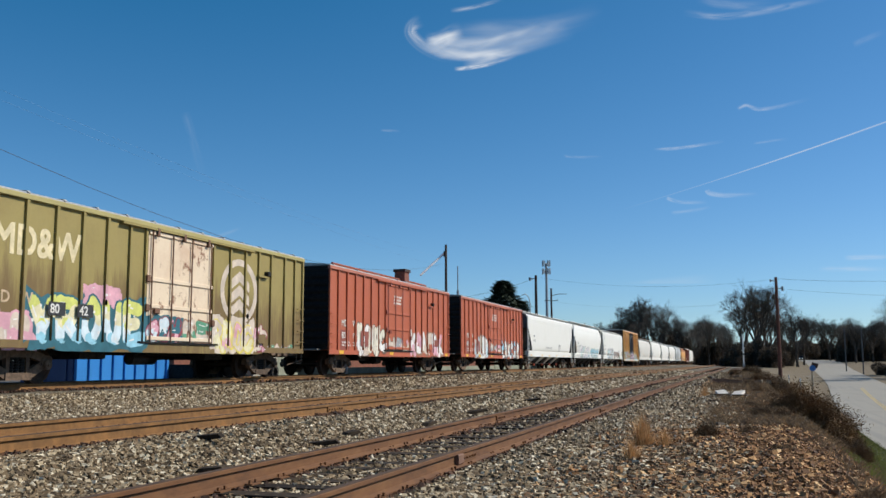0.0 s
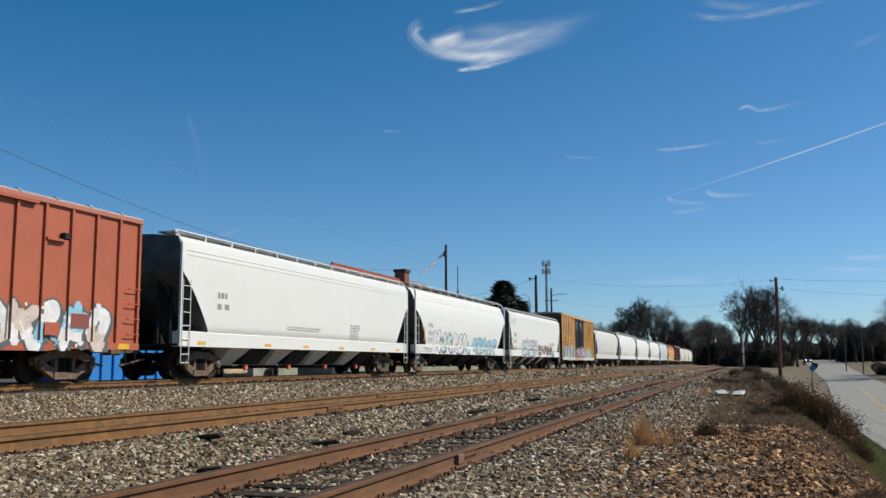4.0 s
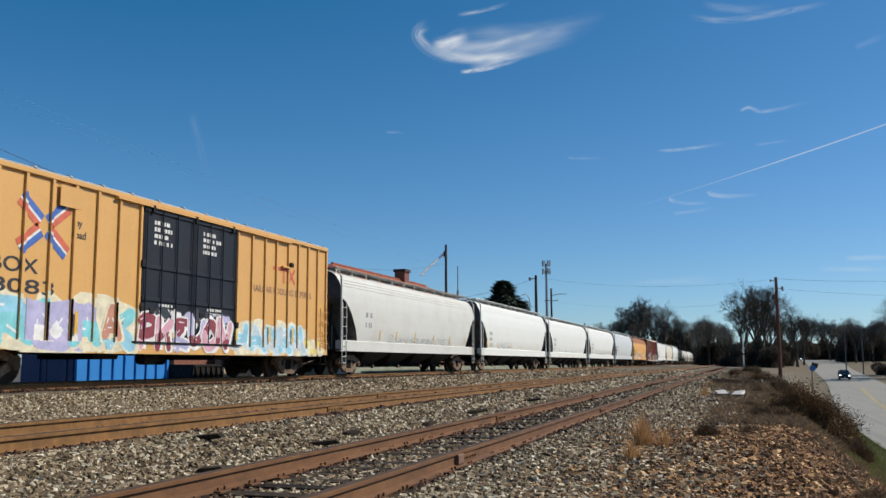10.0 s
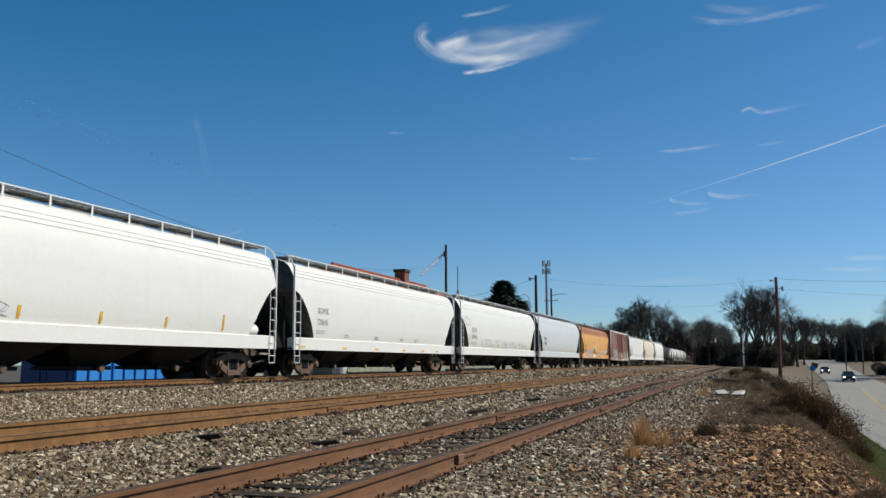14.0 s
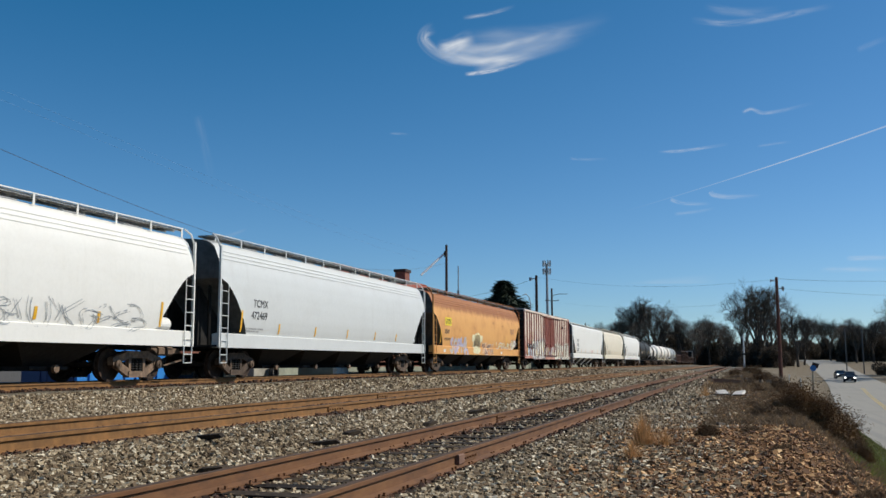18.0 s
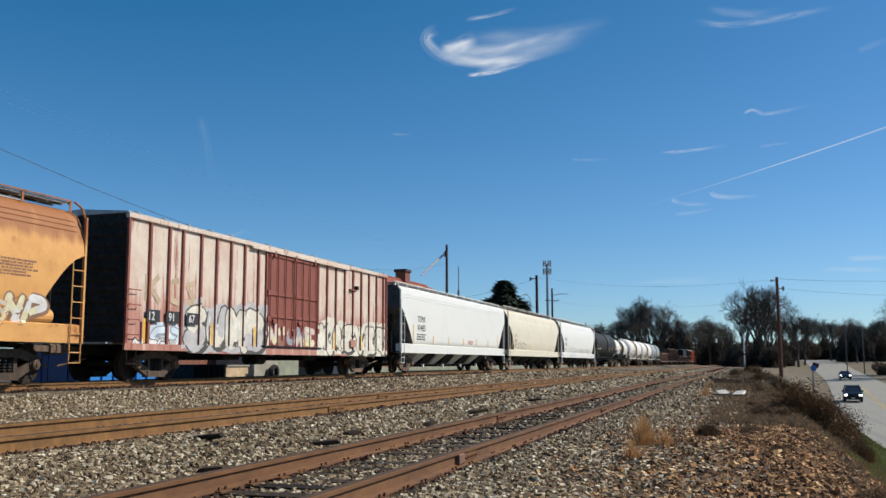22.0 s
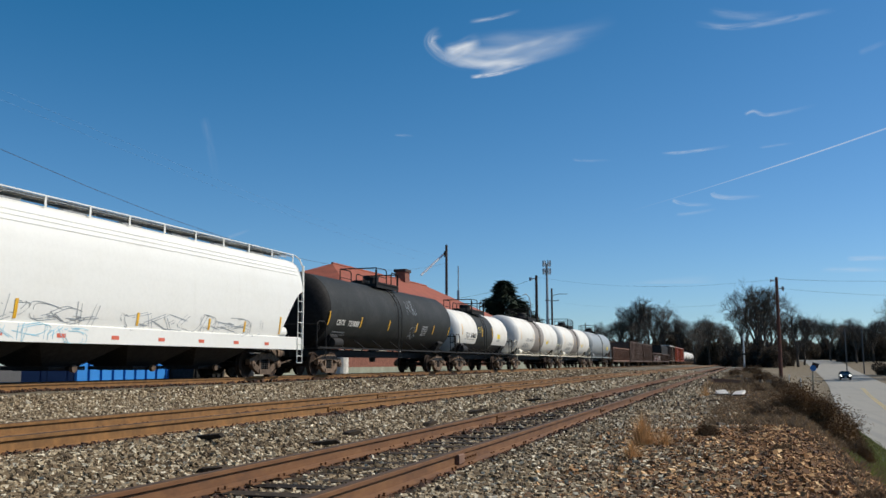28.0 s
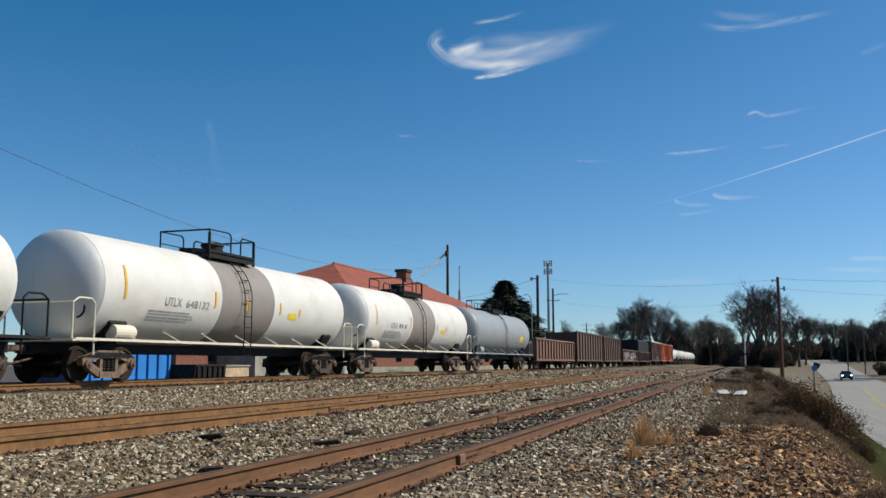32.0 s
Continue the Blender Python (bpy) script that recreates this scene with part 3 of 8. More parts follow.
# ---- railway tracks ----
def rail_shape(x, zt, y0, y1, head):
    """Flat-bottomed rail along the line: foot, web and head, or the worn running face alone."""
    if head:
        prof = [(-0.034, 0.001), (0.034, 0.001), (0.030, 0.005), (-0.030, 0.005)]
    else:
        prof = [(-0.07, -0.171), (0.07, -0.171), (0.07, -0.158), (0.012, -0.135), (0.009, -0.045), (0.036, -0.036), (0.037, -0.006), (0.030, 0.0), (-0.030, 0.0), (-0.037, -0.006), (-0.036, -0.036), (-0.009, -0.045), (-0.012, -0.135), (-0.07, -0.158)]
    ss = list(np.arange(y0, min(y1, BEND_Y), 12.0)) + list(np.arange(max(y0, BEND_Y), y1 + 1, 10.0))
    sh = Shape()
    n = len(prof)
    rows = []
    for s in ss:
        row = []
        for px, pz in prof:
            wx, wy, a = on_line(x + px, s)
            row.append((wx, wy, zt + pz + 0.004 * math.sin(s * 0.9 + x)))
        rows.append(row)
    vs = [p for r in rows for p in r]
    fs = [(j * n + i, j * n + (i + 1) % n, (j + 1) * n + (i + 1) % n, (j + 1) * n + i) for j in range(len(ss) - 1) for i in range(n)]
    sh.add(vs, fs + [tuple(range(n))[::-1]])
    return sh


def build_tracks():
    rng = random.Random(5)
    for key, y0, label in (("near", -25, "rusty siding track with weathered timber ties in gravel"), ("middle", -30, "rusty middle track with bolted rails on pale ballast"), ("train", -400, "main line track carrying the freight train")):
        tx, zt = TRACK_X[key], RAIL_Z[key]
        track = thing("railway_track", label, "railway track", "parallel tracks")
        for side in (-0.752, 0.752):
            r = part("rail", rail_shape(tx + side, zt, y0, 470, False), M["rail"] if key == "near" else M["railochre"], track)
            part("running_face", rail_shape(tx + side, zt, y0, 470, True), M["railhead"], r, "dark worn rail head")
        tie = Shape().box(-1.3, 1.3, -0.115, 0.115, -0.16, 0.0, 0.012).mesh("tie", M["tie"])
        plate = Shape()
        plate.box(-0.13, 0.13, -0.09, 0.09, 0.0, 0.014)
        for dy in (-0.05, 0.06):
            plate.box(-0.095, -0.075, dy - 0.012, dy + 0.012, 0.0, 0.045)
            plate.box(0.075, 0.095, dy - 0.012, dy + 0.012, 0.0, 0.045)
        plate = plate.mesh("tie_plate", M["rail"])
        gap = 0.53
        far = Shape()
        y, k = (3.0 if key == "near" else 1.0), 0
        lim = 110 if key == "near" else 60
        while y < 330:
            jit = rng.uniform(-0.05, 0.05)
            up = (0.012 if key == "near" else 0.012) + rng.uniform(-0.02, 0.003)
            turn = Matrix.Translation((tx + rng.uniform(-0.05, 0.05), y + jit, zt - 0.186 + up)) @ pose(0, 0, 0, 0, 0, rng.uniform(-1.2, 1.2))
            if y < lim:
                t = part("tie", tie, None, track, at=turn)
                if y < 45:
                    for side in (-0.752, 0.752):
                        part("tie_plate", plate, None, t, at=(side, 0, 0))
            else:
                far.box(tx - 1.3, tx + 1.3, y - 0.11, y + 0.11, zt - 0.33, zt - 0.186 + up)
            y += gap
        tagged(part("far_ties", far, M["tie"], track), kind="stuff")
        # fishplates over the rail joints
        joint = Shape()
        for sx in (-1, 1):
            joint.box(sx * 0.012, sx * 0.034, -0.31, 0.31, -0.135, -0.045)
        for k in range(6):
            joint.tube((-0.05, -0.26 + 0.104 * k, -0.09), (0.055, -0.26 + 0.104 * k, -0.09), 0.014, n=6)
        joint = joint.mesh("fishplate", M["rail"] if key == "near" else M["railochre"])
        if key == "near":
            for sx, y in ((0.752, 9.95), (0.752, 20.4), (0.752, 25.9), (-0.752, 17.3), (-0.752, 29.0), (0.752, 37.0)):
                part("fishplate", joint, None, track, "bolted joint bar", at=(tx + sx, y, zt))
            # heavy end of a raised joint
            part("joint_block", Shape().box(0.01, 0.06, -0.10, 0.10, -0.14, -0.03, 0.012), M["rust"], track, "rusty joint block on the rail web", at=(tx + 0.752, 9.62, zt))
        if key == "middle":
            for sx, y in ((0.752, 15.0), (-0.752, 21.0), (0.752, 27.0)):
                part("fishplate", joint, None, track, "bolted joint bar", at=(tx + sx, y, zt))


# ---- freight cars; local x points to the lit side, y to the rear, z up from the rail top ----
def make_truck():
    """Meshes of a three-piece freight truck, centred on its bolster."""
    side = Shape()
    side.bar((-0.98, 0.55), (-0.42, 0.72), 0.20, -0.08, 0.08)
    side.bar((0.98, 0.55), (0.42, 0.72), 0.20, -0.08, 0.08)
    side.bar((-0.50, 0.73), (0.50, 0.73), 0.20, -0.09, 0.09)
    side.bar((-0.90, 0.50), (-0.30, 0.20), 0.21, -0.07, 0.07)
    side.bar((0.90, 0.50), (0.30, 0.20), 0.21, -0.07, 0.07)
    side.bar((-0.40, 0.19), (0.40, 0.19), 0.17, -0.10, 0.10)
    side.bar((-0.31, 0.22), (-0.31, 0.72), 0.11, -0.06, 0.06)
    side.bar((0.31, 0.22), (0.31, 0.72), 0.11, -0.06, 0.06)
    for s in (-1, 1):
        side.prism_x([(s * 0.72, 0.44), (s * 1.06, 0.44), (s * 1.08, 0.62), (s * 0.98, 0.68), (s * 0.76, 0.64)], -0.09, 0.09)
    springs = Shape()
    coil = [(0.26, 0.0)] + [(0.26 + 0.0165 * k, 0.078 if k % 4 < 2 else 0.055) for k in range(21)] + [(0.60, 0.0)]
    springs.v = [(r * math.cos(0.7854 * i), r * math.sin(0.7854 * i), h) for h, r in coil for i in range(8)]
    springs.f = [(j * 8 + i, j * 8 + (i + 1) % 8, (j + 1) * 8 + (i + 1) % 8, (j + 1) * 8 + i) for j in range(len(coil) - 1) for i in range(8)]
    springs.mi = [0] * len(springs.f)
    bolster = Shape().box(-1.02, 1.02, -0.2, 0.2, 0.58, 0.72, 0.03)
    bolster.box(-0.5, 0.5, -0.26, 0.26, 0.66, 0.82, 0.03)
    for s in (-1, 1):
        bolster.box(-0.85, 0.85, s * 0.42 - 0.05, s * 0.42 + 0.05, 0.36, 0.48)
    ws = Shape()
    for s in (-1, 1):
        ws.lathe_x([(s * 0.69, 0.0), (s * 0.69, 0.15), (s * 0.715, 0.38), (s * 0.69, 0.40), (s * 0.69, 0.482), (s * 0.72, 0.482), (s * 0.735, 0.458), (s * 0.825, 0.452), (s * 0.825, 0.39), (s * 0.79, 0.36), (s * 0.765, 0.17), (s * 0.80, 0.13), (s * 0.80, 0.0)], 28)
    ws.tube((-0.98, 0, 0), (0.98, 0, 0), 0.08, n=10)
    cap = Shape().lathe_x([(0.0, 0.125), (0.09, 0.125), (0.11, 0.10), (0.11, 0.05), (0.14, 0.05), (0.14, 0.0)], 14)
    return dict(side=side.mesh("side_frame", M["truck"]), springs=springs.mesh("spring", M["black"]), bolster=bolster.mesh("truck", M["black"]), wheel=ws.mesh("wheelset", M["wheel"], True), cap=cap.mesh("bearing_cap", M["truck"]))


TRUCK = make_truck()
WHEELS = []


def add_truck(car, y):
    t = part("truck", TRUCK["bolster"], None, car, "brown dusty four-wheel truck", at=(0, y, 0))
    for s in (-1, 1):
        part("side_frame", TRUCK["side"], None, t, at=(s * 1.0, 0, 0))
        for dy in (-0.17, 0.0, 0.17):
            part("spring", TRUCK["springs"], None, t, at=(s * 1.0, dy, 0))
        for dy in (-0.89, 0.89):
            part("bearing_cap", TRUCK["cap"], None, t, at=Matrix.Translation((s * 1.06, dy, 0.457)) @ (Matrix.Rotation(math.pi, 4, "Z") if s < 0 else Matrix()))
    for dy in (-0.89, 0.89):
        WHEELS.append((part("wheelset", TRUCK["wheel"], None, t, at=(0, dy, 0.457)), dy))
    return t


def coupler_mesh():
    sh = Shape().box(-0.09, 0.09, -0.75, 0.2, 0.78, 0.95, 0.02)
    sh.box(-0.16, 0.14, -1.02, -0.72, 0.72, 1.0, 0.05)
    sh.tube((0.45, -0.05, 0.62), (0.2, -0.85, 0.42), 0.03)
    return sh.mesh("coupler", M["truck"])


COUPLER = coupler_mesh()
FLIP = Matrix.Rotation(math.pi, 4, "Z")

# lettering: every text is turned into a mesh once
WORDS = {}


def letter(text):
    if text not in WORDS:
        WORDS[text] = None
    return text


for w in ("RAILCAR POOLING EXPERTS", "MD&W", "MD", "W", "80", "42", "19", "41", "FPAX", "820273", "950373", "next", "load", "any", "road", "TBOX", "668083", "XOMX", "720645", "ECUX", "887446", "TCMX", "472469", "474855", "UTCX", "54548", "ACFX", "65228", "PINX", "463023", "CBTX", "720888", "TILX", "160605", "UTLX", "648132", "MBLX", "53845", "56", "12", "91", "67", "X"):
    letter(w)
temps = {}
for w in WORDS:
    cv = bpy.data.curves.new("lettering", "FONT")
    cv.body, cv.size, cv.align_x, cv.resolution_u, cv.offset = w, 1.35, "LEFT", 3, 0.0
    temps[w] = new("lettering", cv)
bpy.context.view_layer.update()
deps = bpy.context.evaluated_depsgraph_get()
for w, ob in temps.items():
    WORDS[w] = bpy.data.meshes.new_from_object(ob.evaluated_get(deps))
for w, ob in temps.items():
    cv = ob.data
    bpy.data.objects.remove(ob)
    bpy.data.curves.remove(cv)
ON_SIDE = Matrix(((0, 0, 1, 0), (1, 0, 0, 0), (0, 1, 0, 0), (0, 0, 0, 1)))


class Skin:
    """A depth on a curved car side that knows the whole side, so that paint can follow it."""

    def __init__(self, side, z, lift=0.0):
        self.side, self.z, self.lift = side, z, lift

    def __add__(self, d):
        return Skin(self.side, self.z, self.lift + d)


def depth(x, z):
    return x.side(z) + x.lift if isinstance(x, Skin) else x


def write(car, text, y, z, h, mat, x, wide=None):
    """Letters h high whose lower left corner is at (y, z) on the side x."""
    src = WORDS[text]
    n = len(src.vertices)
    co = np.empty(n * 3, np.float32)
    src.vertices.foreach_get("co", co)
    co = co.reshape(-1, 3)
    lo, hi = co.min(0), co.max(0)
    k = h / max(1e-6, hi[1] - lo[1])
    kx = k if wide is None else wide / (hi[0] - lo[0])
    base, bold = depth(x, z), min(0.045 * h, 0.012) if h < 0.5 else 0.06 * h
    vs, fs = [], []
    for j, (ay, az) in enumerate(((0, 0), (bold, 0), (0, bold), (bold, bold))):      # a broad stencil, four thin coats
        fs += [tuple(v + j * n for v in q.vertices) for q in src.polygons]
        for a, b in co[:, :2]:
            zz = (b - lo[1]) * k + az - bold / 2
            vs.append(((a - lo[0]) * kx + ay, zz, depth(x, z + zz) - base + 0.0004 * j))
    me = bpy.data.meshes.new("lettering")
    me.from_pydata(vs, [], fs)
    me.materials.append(mat)
    return part("lettering", me, None, car, "painted lettering", at=Matrix.Translation((base, y, z)) @ ON_SIDE)


def plate(car, name, y0, y1, z0, z1, mat, x, label=""):
    sh = Shape()
    for k in range(4):
        a, b = z0 + (z1 - z0) * k / 4, z0 + (z1 - z0) * (k + 1) / 4
        sh.face([(depth(x, a), y0, a), (depth(x, a), y1, a), (depth(x, b), y1, b), (depth(x, b), y0, b)])
    return part(name, sh, mat, car, label)


def small_print(car, y, z, rows, w, mat, x, h=0.07, seed=1):
    """Blocks of stencilled small print, too small to read."""
    rng = random.Random(seed)
    sh = Shape()
    for k in range(rows):
        yy, zz = y, z - k * h * 1.7
        end = y + w * rng.uniform(0.7, 1.0)
        while yy < end:
            ln = rng.uniform(0.04, 0.11) * max(0.5, h / 0.07)
            x0, x1 = depth(x, zz), depth(x, zz + h)
            sh.face([(x0, yy, zz), (x0, yy + ln, zz), (x1, yy + ln, zz + h), (x1, yy, zz + h)])
            yy += ln + rng.choice((0.025, 0.025, 0.07)) * max(0.6, h / 0.07)
    return tagged(part("small_print", sh, mat, car, "rows of stencilled small print"), kind="stuff")


def blob(cy, cz, w, h, rng, lobes=3, n=26, sharp=0.16):
    ph = [rng.uniform(0, 6.28) for _ in range(3)]
    out = []
    for i in range(n):
        a = 6.28319 * i / n
        k = 1 + sharp * math.sin(lobes * a + ph[0]) + sharp * 0.5 * math.sin((lobes + 2) * a + ph[1])
        ca, sa = math.cos(a), math.sin(a)
        e = 0.62
        out.append((cy + w / 2 * k * math.copysign(abs(ca) ** e, ca), cz + h / 2 * k * math.copysign(abs(sa) ** e, sa)))
    return out


def clip_line(poly, axis, at, above):
    """The part of a flat outline on one side of a line."""
    out = []
    for p, q in zip(poly, poly[1:] + poly[:1]):
        if (p[axis] >= at) == above or p[axis] == at:
            out.append(p)
        if (p[axis] - at) * (q[axis] - at) < 0:
            f = (at - p[axis]) / (q[axis] - p[axis])
            out.append((p[0] + (q[0] - p[0]) * f, p[1] + (q[1] - p[1]) * f))
    return out


def spray_spot(car, cy, cz, w, h, colour, x, seed):
    """A ragged round patch of spray paint that follows the side."""
    rng = random.Random(seed)
    rim = blob(cy, cz, w, h, rng, 5, 40, 0.05)
    sh = Shape()
    n = len(rim)
    for f0, f1 in ((0.02, 0.35), (0.35, 0.6), (0.6, 0.8), (0.8, 1.0)):
        for i in range(n):
            p, q = rim[i], rim[(i + 1) % n]
            pts = [(cy + (a - cy) * f, cz + (b - cz) * f) for (a, b), f in ((p, f0), (p, f1), (q, f1), (q, f0))]
            sh.face([(depth(x, b), a, b) for a, b in pts])
    return part("graffiti", sh, M["g_" + colour], car, "patch of spray paint")


# letter skeletons in a unit box; a stroke of more than three points bends smoothly
GLYPHS = {
    "A": [[(0.0, 0.0), (0.42, 1.0)], [(0.5, 1.0), (1.0, 0.0)], [(0.2, 0.36), (0.8, 0.36)]],
    "B": [[(0.1, 0.0), (0.1, 1.0)], [(0.1, 1.0), (0.7, 0.98), (0.85, 0.75), (0.6, 0.53), (0.15, 0.52)], [(0.15, 0.52), (0.75, 0.5), (1.0, 0.25), (0.7, 0.02), (0.1, 0.0)]],
    "C": [[(1.0, 0.85), (0.55, 1.0), (0.08, 0.7), (0.08, 0.3), (0.5, 0.0), (1.0, 0.15)]],
    "E": [[(0.1, 0.0), (0.1, 1.0)], [(0.1, 1.0), (0.95, 0.92)], [(0.1, 0.52), (0.75, 0.5)], [(0.1, 0.0), (1.0, 0.06)]],
    "G": [[(0.95, 0.9), (0.5, 1.0), (0.05, 0.7), (0.05, 0.3), (0.5, 0.0), (0.95, 0.2), (0.95, 0.45)], [(0.95, 0.45), (0.55, 0.45)]],
    "H": [[(0.08, 0.0), (0.12, 1.0)], [(0.9, 0.0), (0.95, 1.0)], [(0.1, 0.48), (0.9, 0.52)]],
    "K": [[(0.1, 0.0), (0.1, 1.0)], [(0.95, 1.0), (0.15, 0.45)], [(0.35, 0.6), (1.0, 0.0)]],
    "M": [[(0.0, 0.0), (0.12, 1.0)], [(0.12, 1.0), (0.5, 0.35)], [(0.5, 0.35), (0.9, 1.0)], [(0.9, 1.0), (1.0, 0.0)]],
    "N": [[(0.08, 0.0), (0.08, 1.0)], [(0.08, 1.0), (0.92, 0.0)], [(0.92, 0.0), (0.92, 1.0)]],
    "O": [[(0.5, 1.0), (0.08, 0.75), (0.05, 0.3), (0.45, 0.0), (0.9, 0.25), (0.95, 0.7), (0.5, 1.0)]],
    "P": [[(0.12, 0.0), (0.1, 1.0)], [(0.1, 1.0), (0.75, 0.98), (0.95, 0.72), (0.7, 0.45), (0.12, 0.42)]],
    "R": [[(0.1, 0.0), (0.1, 1.0)], [(0.1, 1.0), (0.75, 0.98), (0.9, 0.74), (0.65, 0.5), (0.12, 0.48)], [(0.4, 0.5), (1.0, 0.0)]],
    "S": [[(0.95, 0.88), (0.5, 1.0), (0.08, 0.78), (0.5, 0.52), (0.95, 0.25), (0.5, 0.0), (0.03, 0.14)]],
    "T": [[(0.0, 0.95), (1.0, 1.0)], [(0.5, 0.98), (0.48, 0.0)]],
    "U": [[(0.06, 1.0), (0.06, 0.3), (0.45, 0.0), (0.88, 0.25), (0.95, 1.0)]],
    "W": [[(0.0, 1.0), (0.22, 0.0)], [(0.22, 0.0), (0.5, 0.75)], [(0.5, 0.75), (0.78, 0.0)], [(0.78, 0.0), (1.0, 1.0)]],
    "Y": [[(0.0, 1.0), (0.48, 0.45)], [(1.0, 1.0), (0.48, 0.45)], [(0.48, 0.48), (0.45, 0.0)]],
}


def bend(path, steps):
    """Points along a stroke; long strokes are rounded off."""
    if len(path) < 4:
        return [(p[0] + (q[0] - p[0]) * i / steps, p[1] + (q[1] - p[1]) * i / steps) for p, q in zip(path, path[1:]) for i in range(steps)] + [path[-1]]
    out = []
    for k in range(len(path) - 1):
        p0, p1, p2, p3 = path[max(0, k - 1)], path[k], path[k + 1], path[min(len(path) - 1, k + 2)]
        for i in range(steps):
            f = i / steps
            out.append(tuple(0.5 * (2 * b + (c - a) * f + (2 * a - 5 * b + 4 * c - d) * f * f + (3 * b - a - 3 * c + d) * f ** 3) for a, b, c, d in zip(p0, p1, p2, p3)))
    return out + [path[-1]]


def graffiti(car, y0, y1, z0, z1, cols, x, letters=4, seed=1, cloud=None, wire=False, ribs=(), line="dark", fat=0.30, text="", fade=None):
    """A sprayed piece: soft background, fat outlined letters with a drop shade and highlights; or thin scribbled outlines alone."""
    rng = random.Random(seed)
    names = list(dict.fromkeys(([cloud] if cloud else []) + list(cols) + list(fade or ()) + [line, "white", "dark"]))
    mats = [M["g_" + c] for c in names]
    sh = Shape()
    idx = {c: i for i, c in enumerate(names)}
    d = 0.000025
    laid = []

    def clip(poly, zc, up):
        return clip_line(poly, 1, zc, up)

    def lay(poly, col):
        sh.cur = idx[col]
        poly = [(min(max(a, y0 - 0.25), y1 + 0.25), min(max(b, z0 - 0.06), z1 + 0.2)) for a, b in poly]
        up = d * len(laid)
        if isinstance(x, Skin):
            lo, hi = min(b for a, b in poly), max(b for a, b in poly)
            cuts = [lo] + [c for c in (1.20, 1.405, 1.46, 1.55, 1.65, 1.75, 1.85, 1.95, 2.05, 2.2, 2.4, 2.7, 3.0, 3.2, 3.4) if lo + 0.01 < c < hi - 0.01] + [hi]
            for a, b in zip(cuts, cuts[1:]):
                piece = clip(clip(poly, a, True), b, False) if len(cuts) > 2 else poly
                if len(piece) > 2:
                    sh.face([(depth(x, min(max(q[1], a + 0.002), b - 0.002) if len(cuts) > 2 else q[1]) + up, q[0], q[1]) for q in piece])
        else:
            sh.face([(x + up, a, b) for a, b in poly])
        laid.append((len(laid), poly, col))
        if ribs and min(b for a, b in poly) < 1.01:
            low = clip(poly, 1.025, False)
            if len(low) > 2:
                sh.face([(1.611 + up, a, b) for a, b in low])

    def stroke(p, q, w, col, w2=None):
        w2 = w if w2 is None else w2
        dy, dz = q[0] - p[0], q[1] - p[1]
        ln = math.hypot(dy, dz) or 1
        ny, nz = -dz / ln / 2, dy / ln / 2
        lay([(p[0] + ny * w, p[1] + nz * w), (p[0] - ny * w, p[1] - nz * w), (q[0] - ny * w2, q[1] - nz * w2), (q[0] + ny * w2, q[1] + nz * w2)], col)

    def dot(p, w, col, n=8):
        lay([(p[0] + w / 2 * math.cos(6.28319 * i / n), p[1] + w / 2 * math.sin(6.28319 * i / n)) for i in range(n)], col)

    word = text.strip() if text else "".join(rng.choice("AEKORSBNGPCMHU") for _ in range(letters))
    letters = max(1, len(word))
    w, h = (y1 - y0) / letters, z1 - z0
    if cloud:
        for k in range(letters + 2):
            lay(blob(y0 + (k + 0.2) * (y1 - y0) / (letters + 1.4), z0 + h * rng.uniform(0.45, 0.66), w * 1.3, h * rng.uniform(0.85, 1.15), rng, 4, 20), cloud)
        for k in range(letters + 1):
            lay(blob(y0 + (k + 0.5) * (y1 - y0) / (letters + 1.0), z0 + h * 0.3, w * 1.15, h * 0.7, rng, 3, 16), cloud)
    for k, ch in enumerate(word):
        cy, cz = y0 + (k + 0.5) * w, z0 + h * 0.5 + rng.uniform(-0.04, 0.04) * h
        lw, lh = w * rng.uniform(1.0, 1.18), h * rng.uniform(0.88, 1.0)
        sw = fat * min(lw, lh * 1.1)
        if wire:
            sw = 0.0
        slant = rng.uniform(-0.08, 0.18) * lw
        paths = []
        jit = 0.05 if text else (0.24 if wire else 0.15)
        for path in GLYPHS[ch]:
            pts = [(cy - lw / 2 + sw / 2 + a * (lw - sw) + slant * (b - 0.5) + rng.uniform(-jit, jit) * lw, cz - lh / 2 + sw / 2 + b * (lh - sw) + rng.uniform(-jit, jit) * lh) for a, b in path]
            paths.append(bend(pts, 3 if len(pts) > 3 else 2))
        if wire:
            thin = 0.017
            for pts in paths:
                for off in ((0.0, 0.0), (0.16 * lw, -0.07 * lh)):
                    for p, q in zip(pts, pts[1:]):
                        if rng.random() < 0.85:
                            stroke((p[0] + off[0], p[1] + off[1]), (q[0] + off[0], q[1] + off[1]), thin * rng.uniform(0.6, 1.2), cols[0])
            continue
        main, second = cols[k % len(cols)], cols[(k + 1) % len(cols)]
        cut = z0 + h * rng.uniform(0.36, 0.55)
        rim = sw + min(0.11, max(0.05, sw * 0.45))
        flare = [rng.uniform(0.85, 1.3) for _ in paths]
        for off in ((sw * 0.22, -sw * 0.2), (0.0, 0.0)):
            for pts, fl in zip(paths, flare):
                n = len(pts) - 1
                for i, (p, q) in enumerate(zip(pts, pts[1:])):
                    wa, wb = (sw * (1 + (fl - 1) * j / n) + rim - sw for j in (i, i + 1))
                    stroke((p[0] + off[0], p[1] + off[1]), (q[0] + off[0], q[1] + off[1]), wa, line, wb)
                    dot((q[0] + off[0], q[1] + off[1]), wb, line)
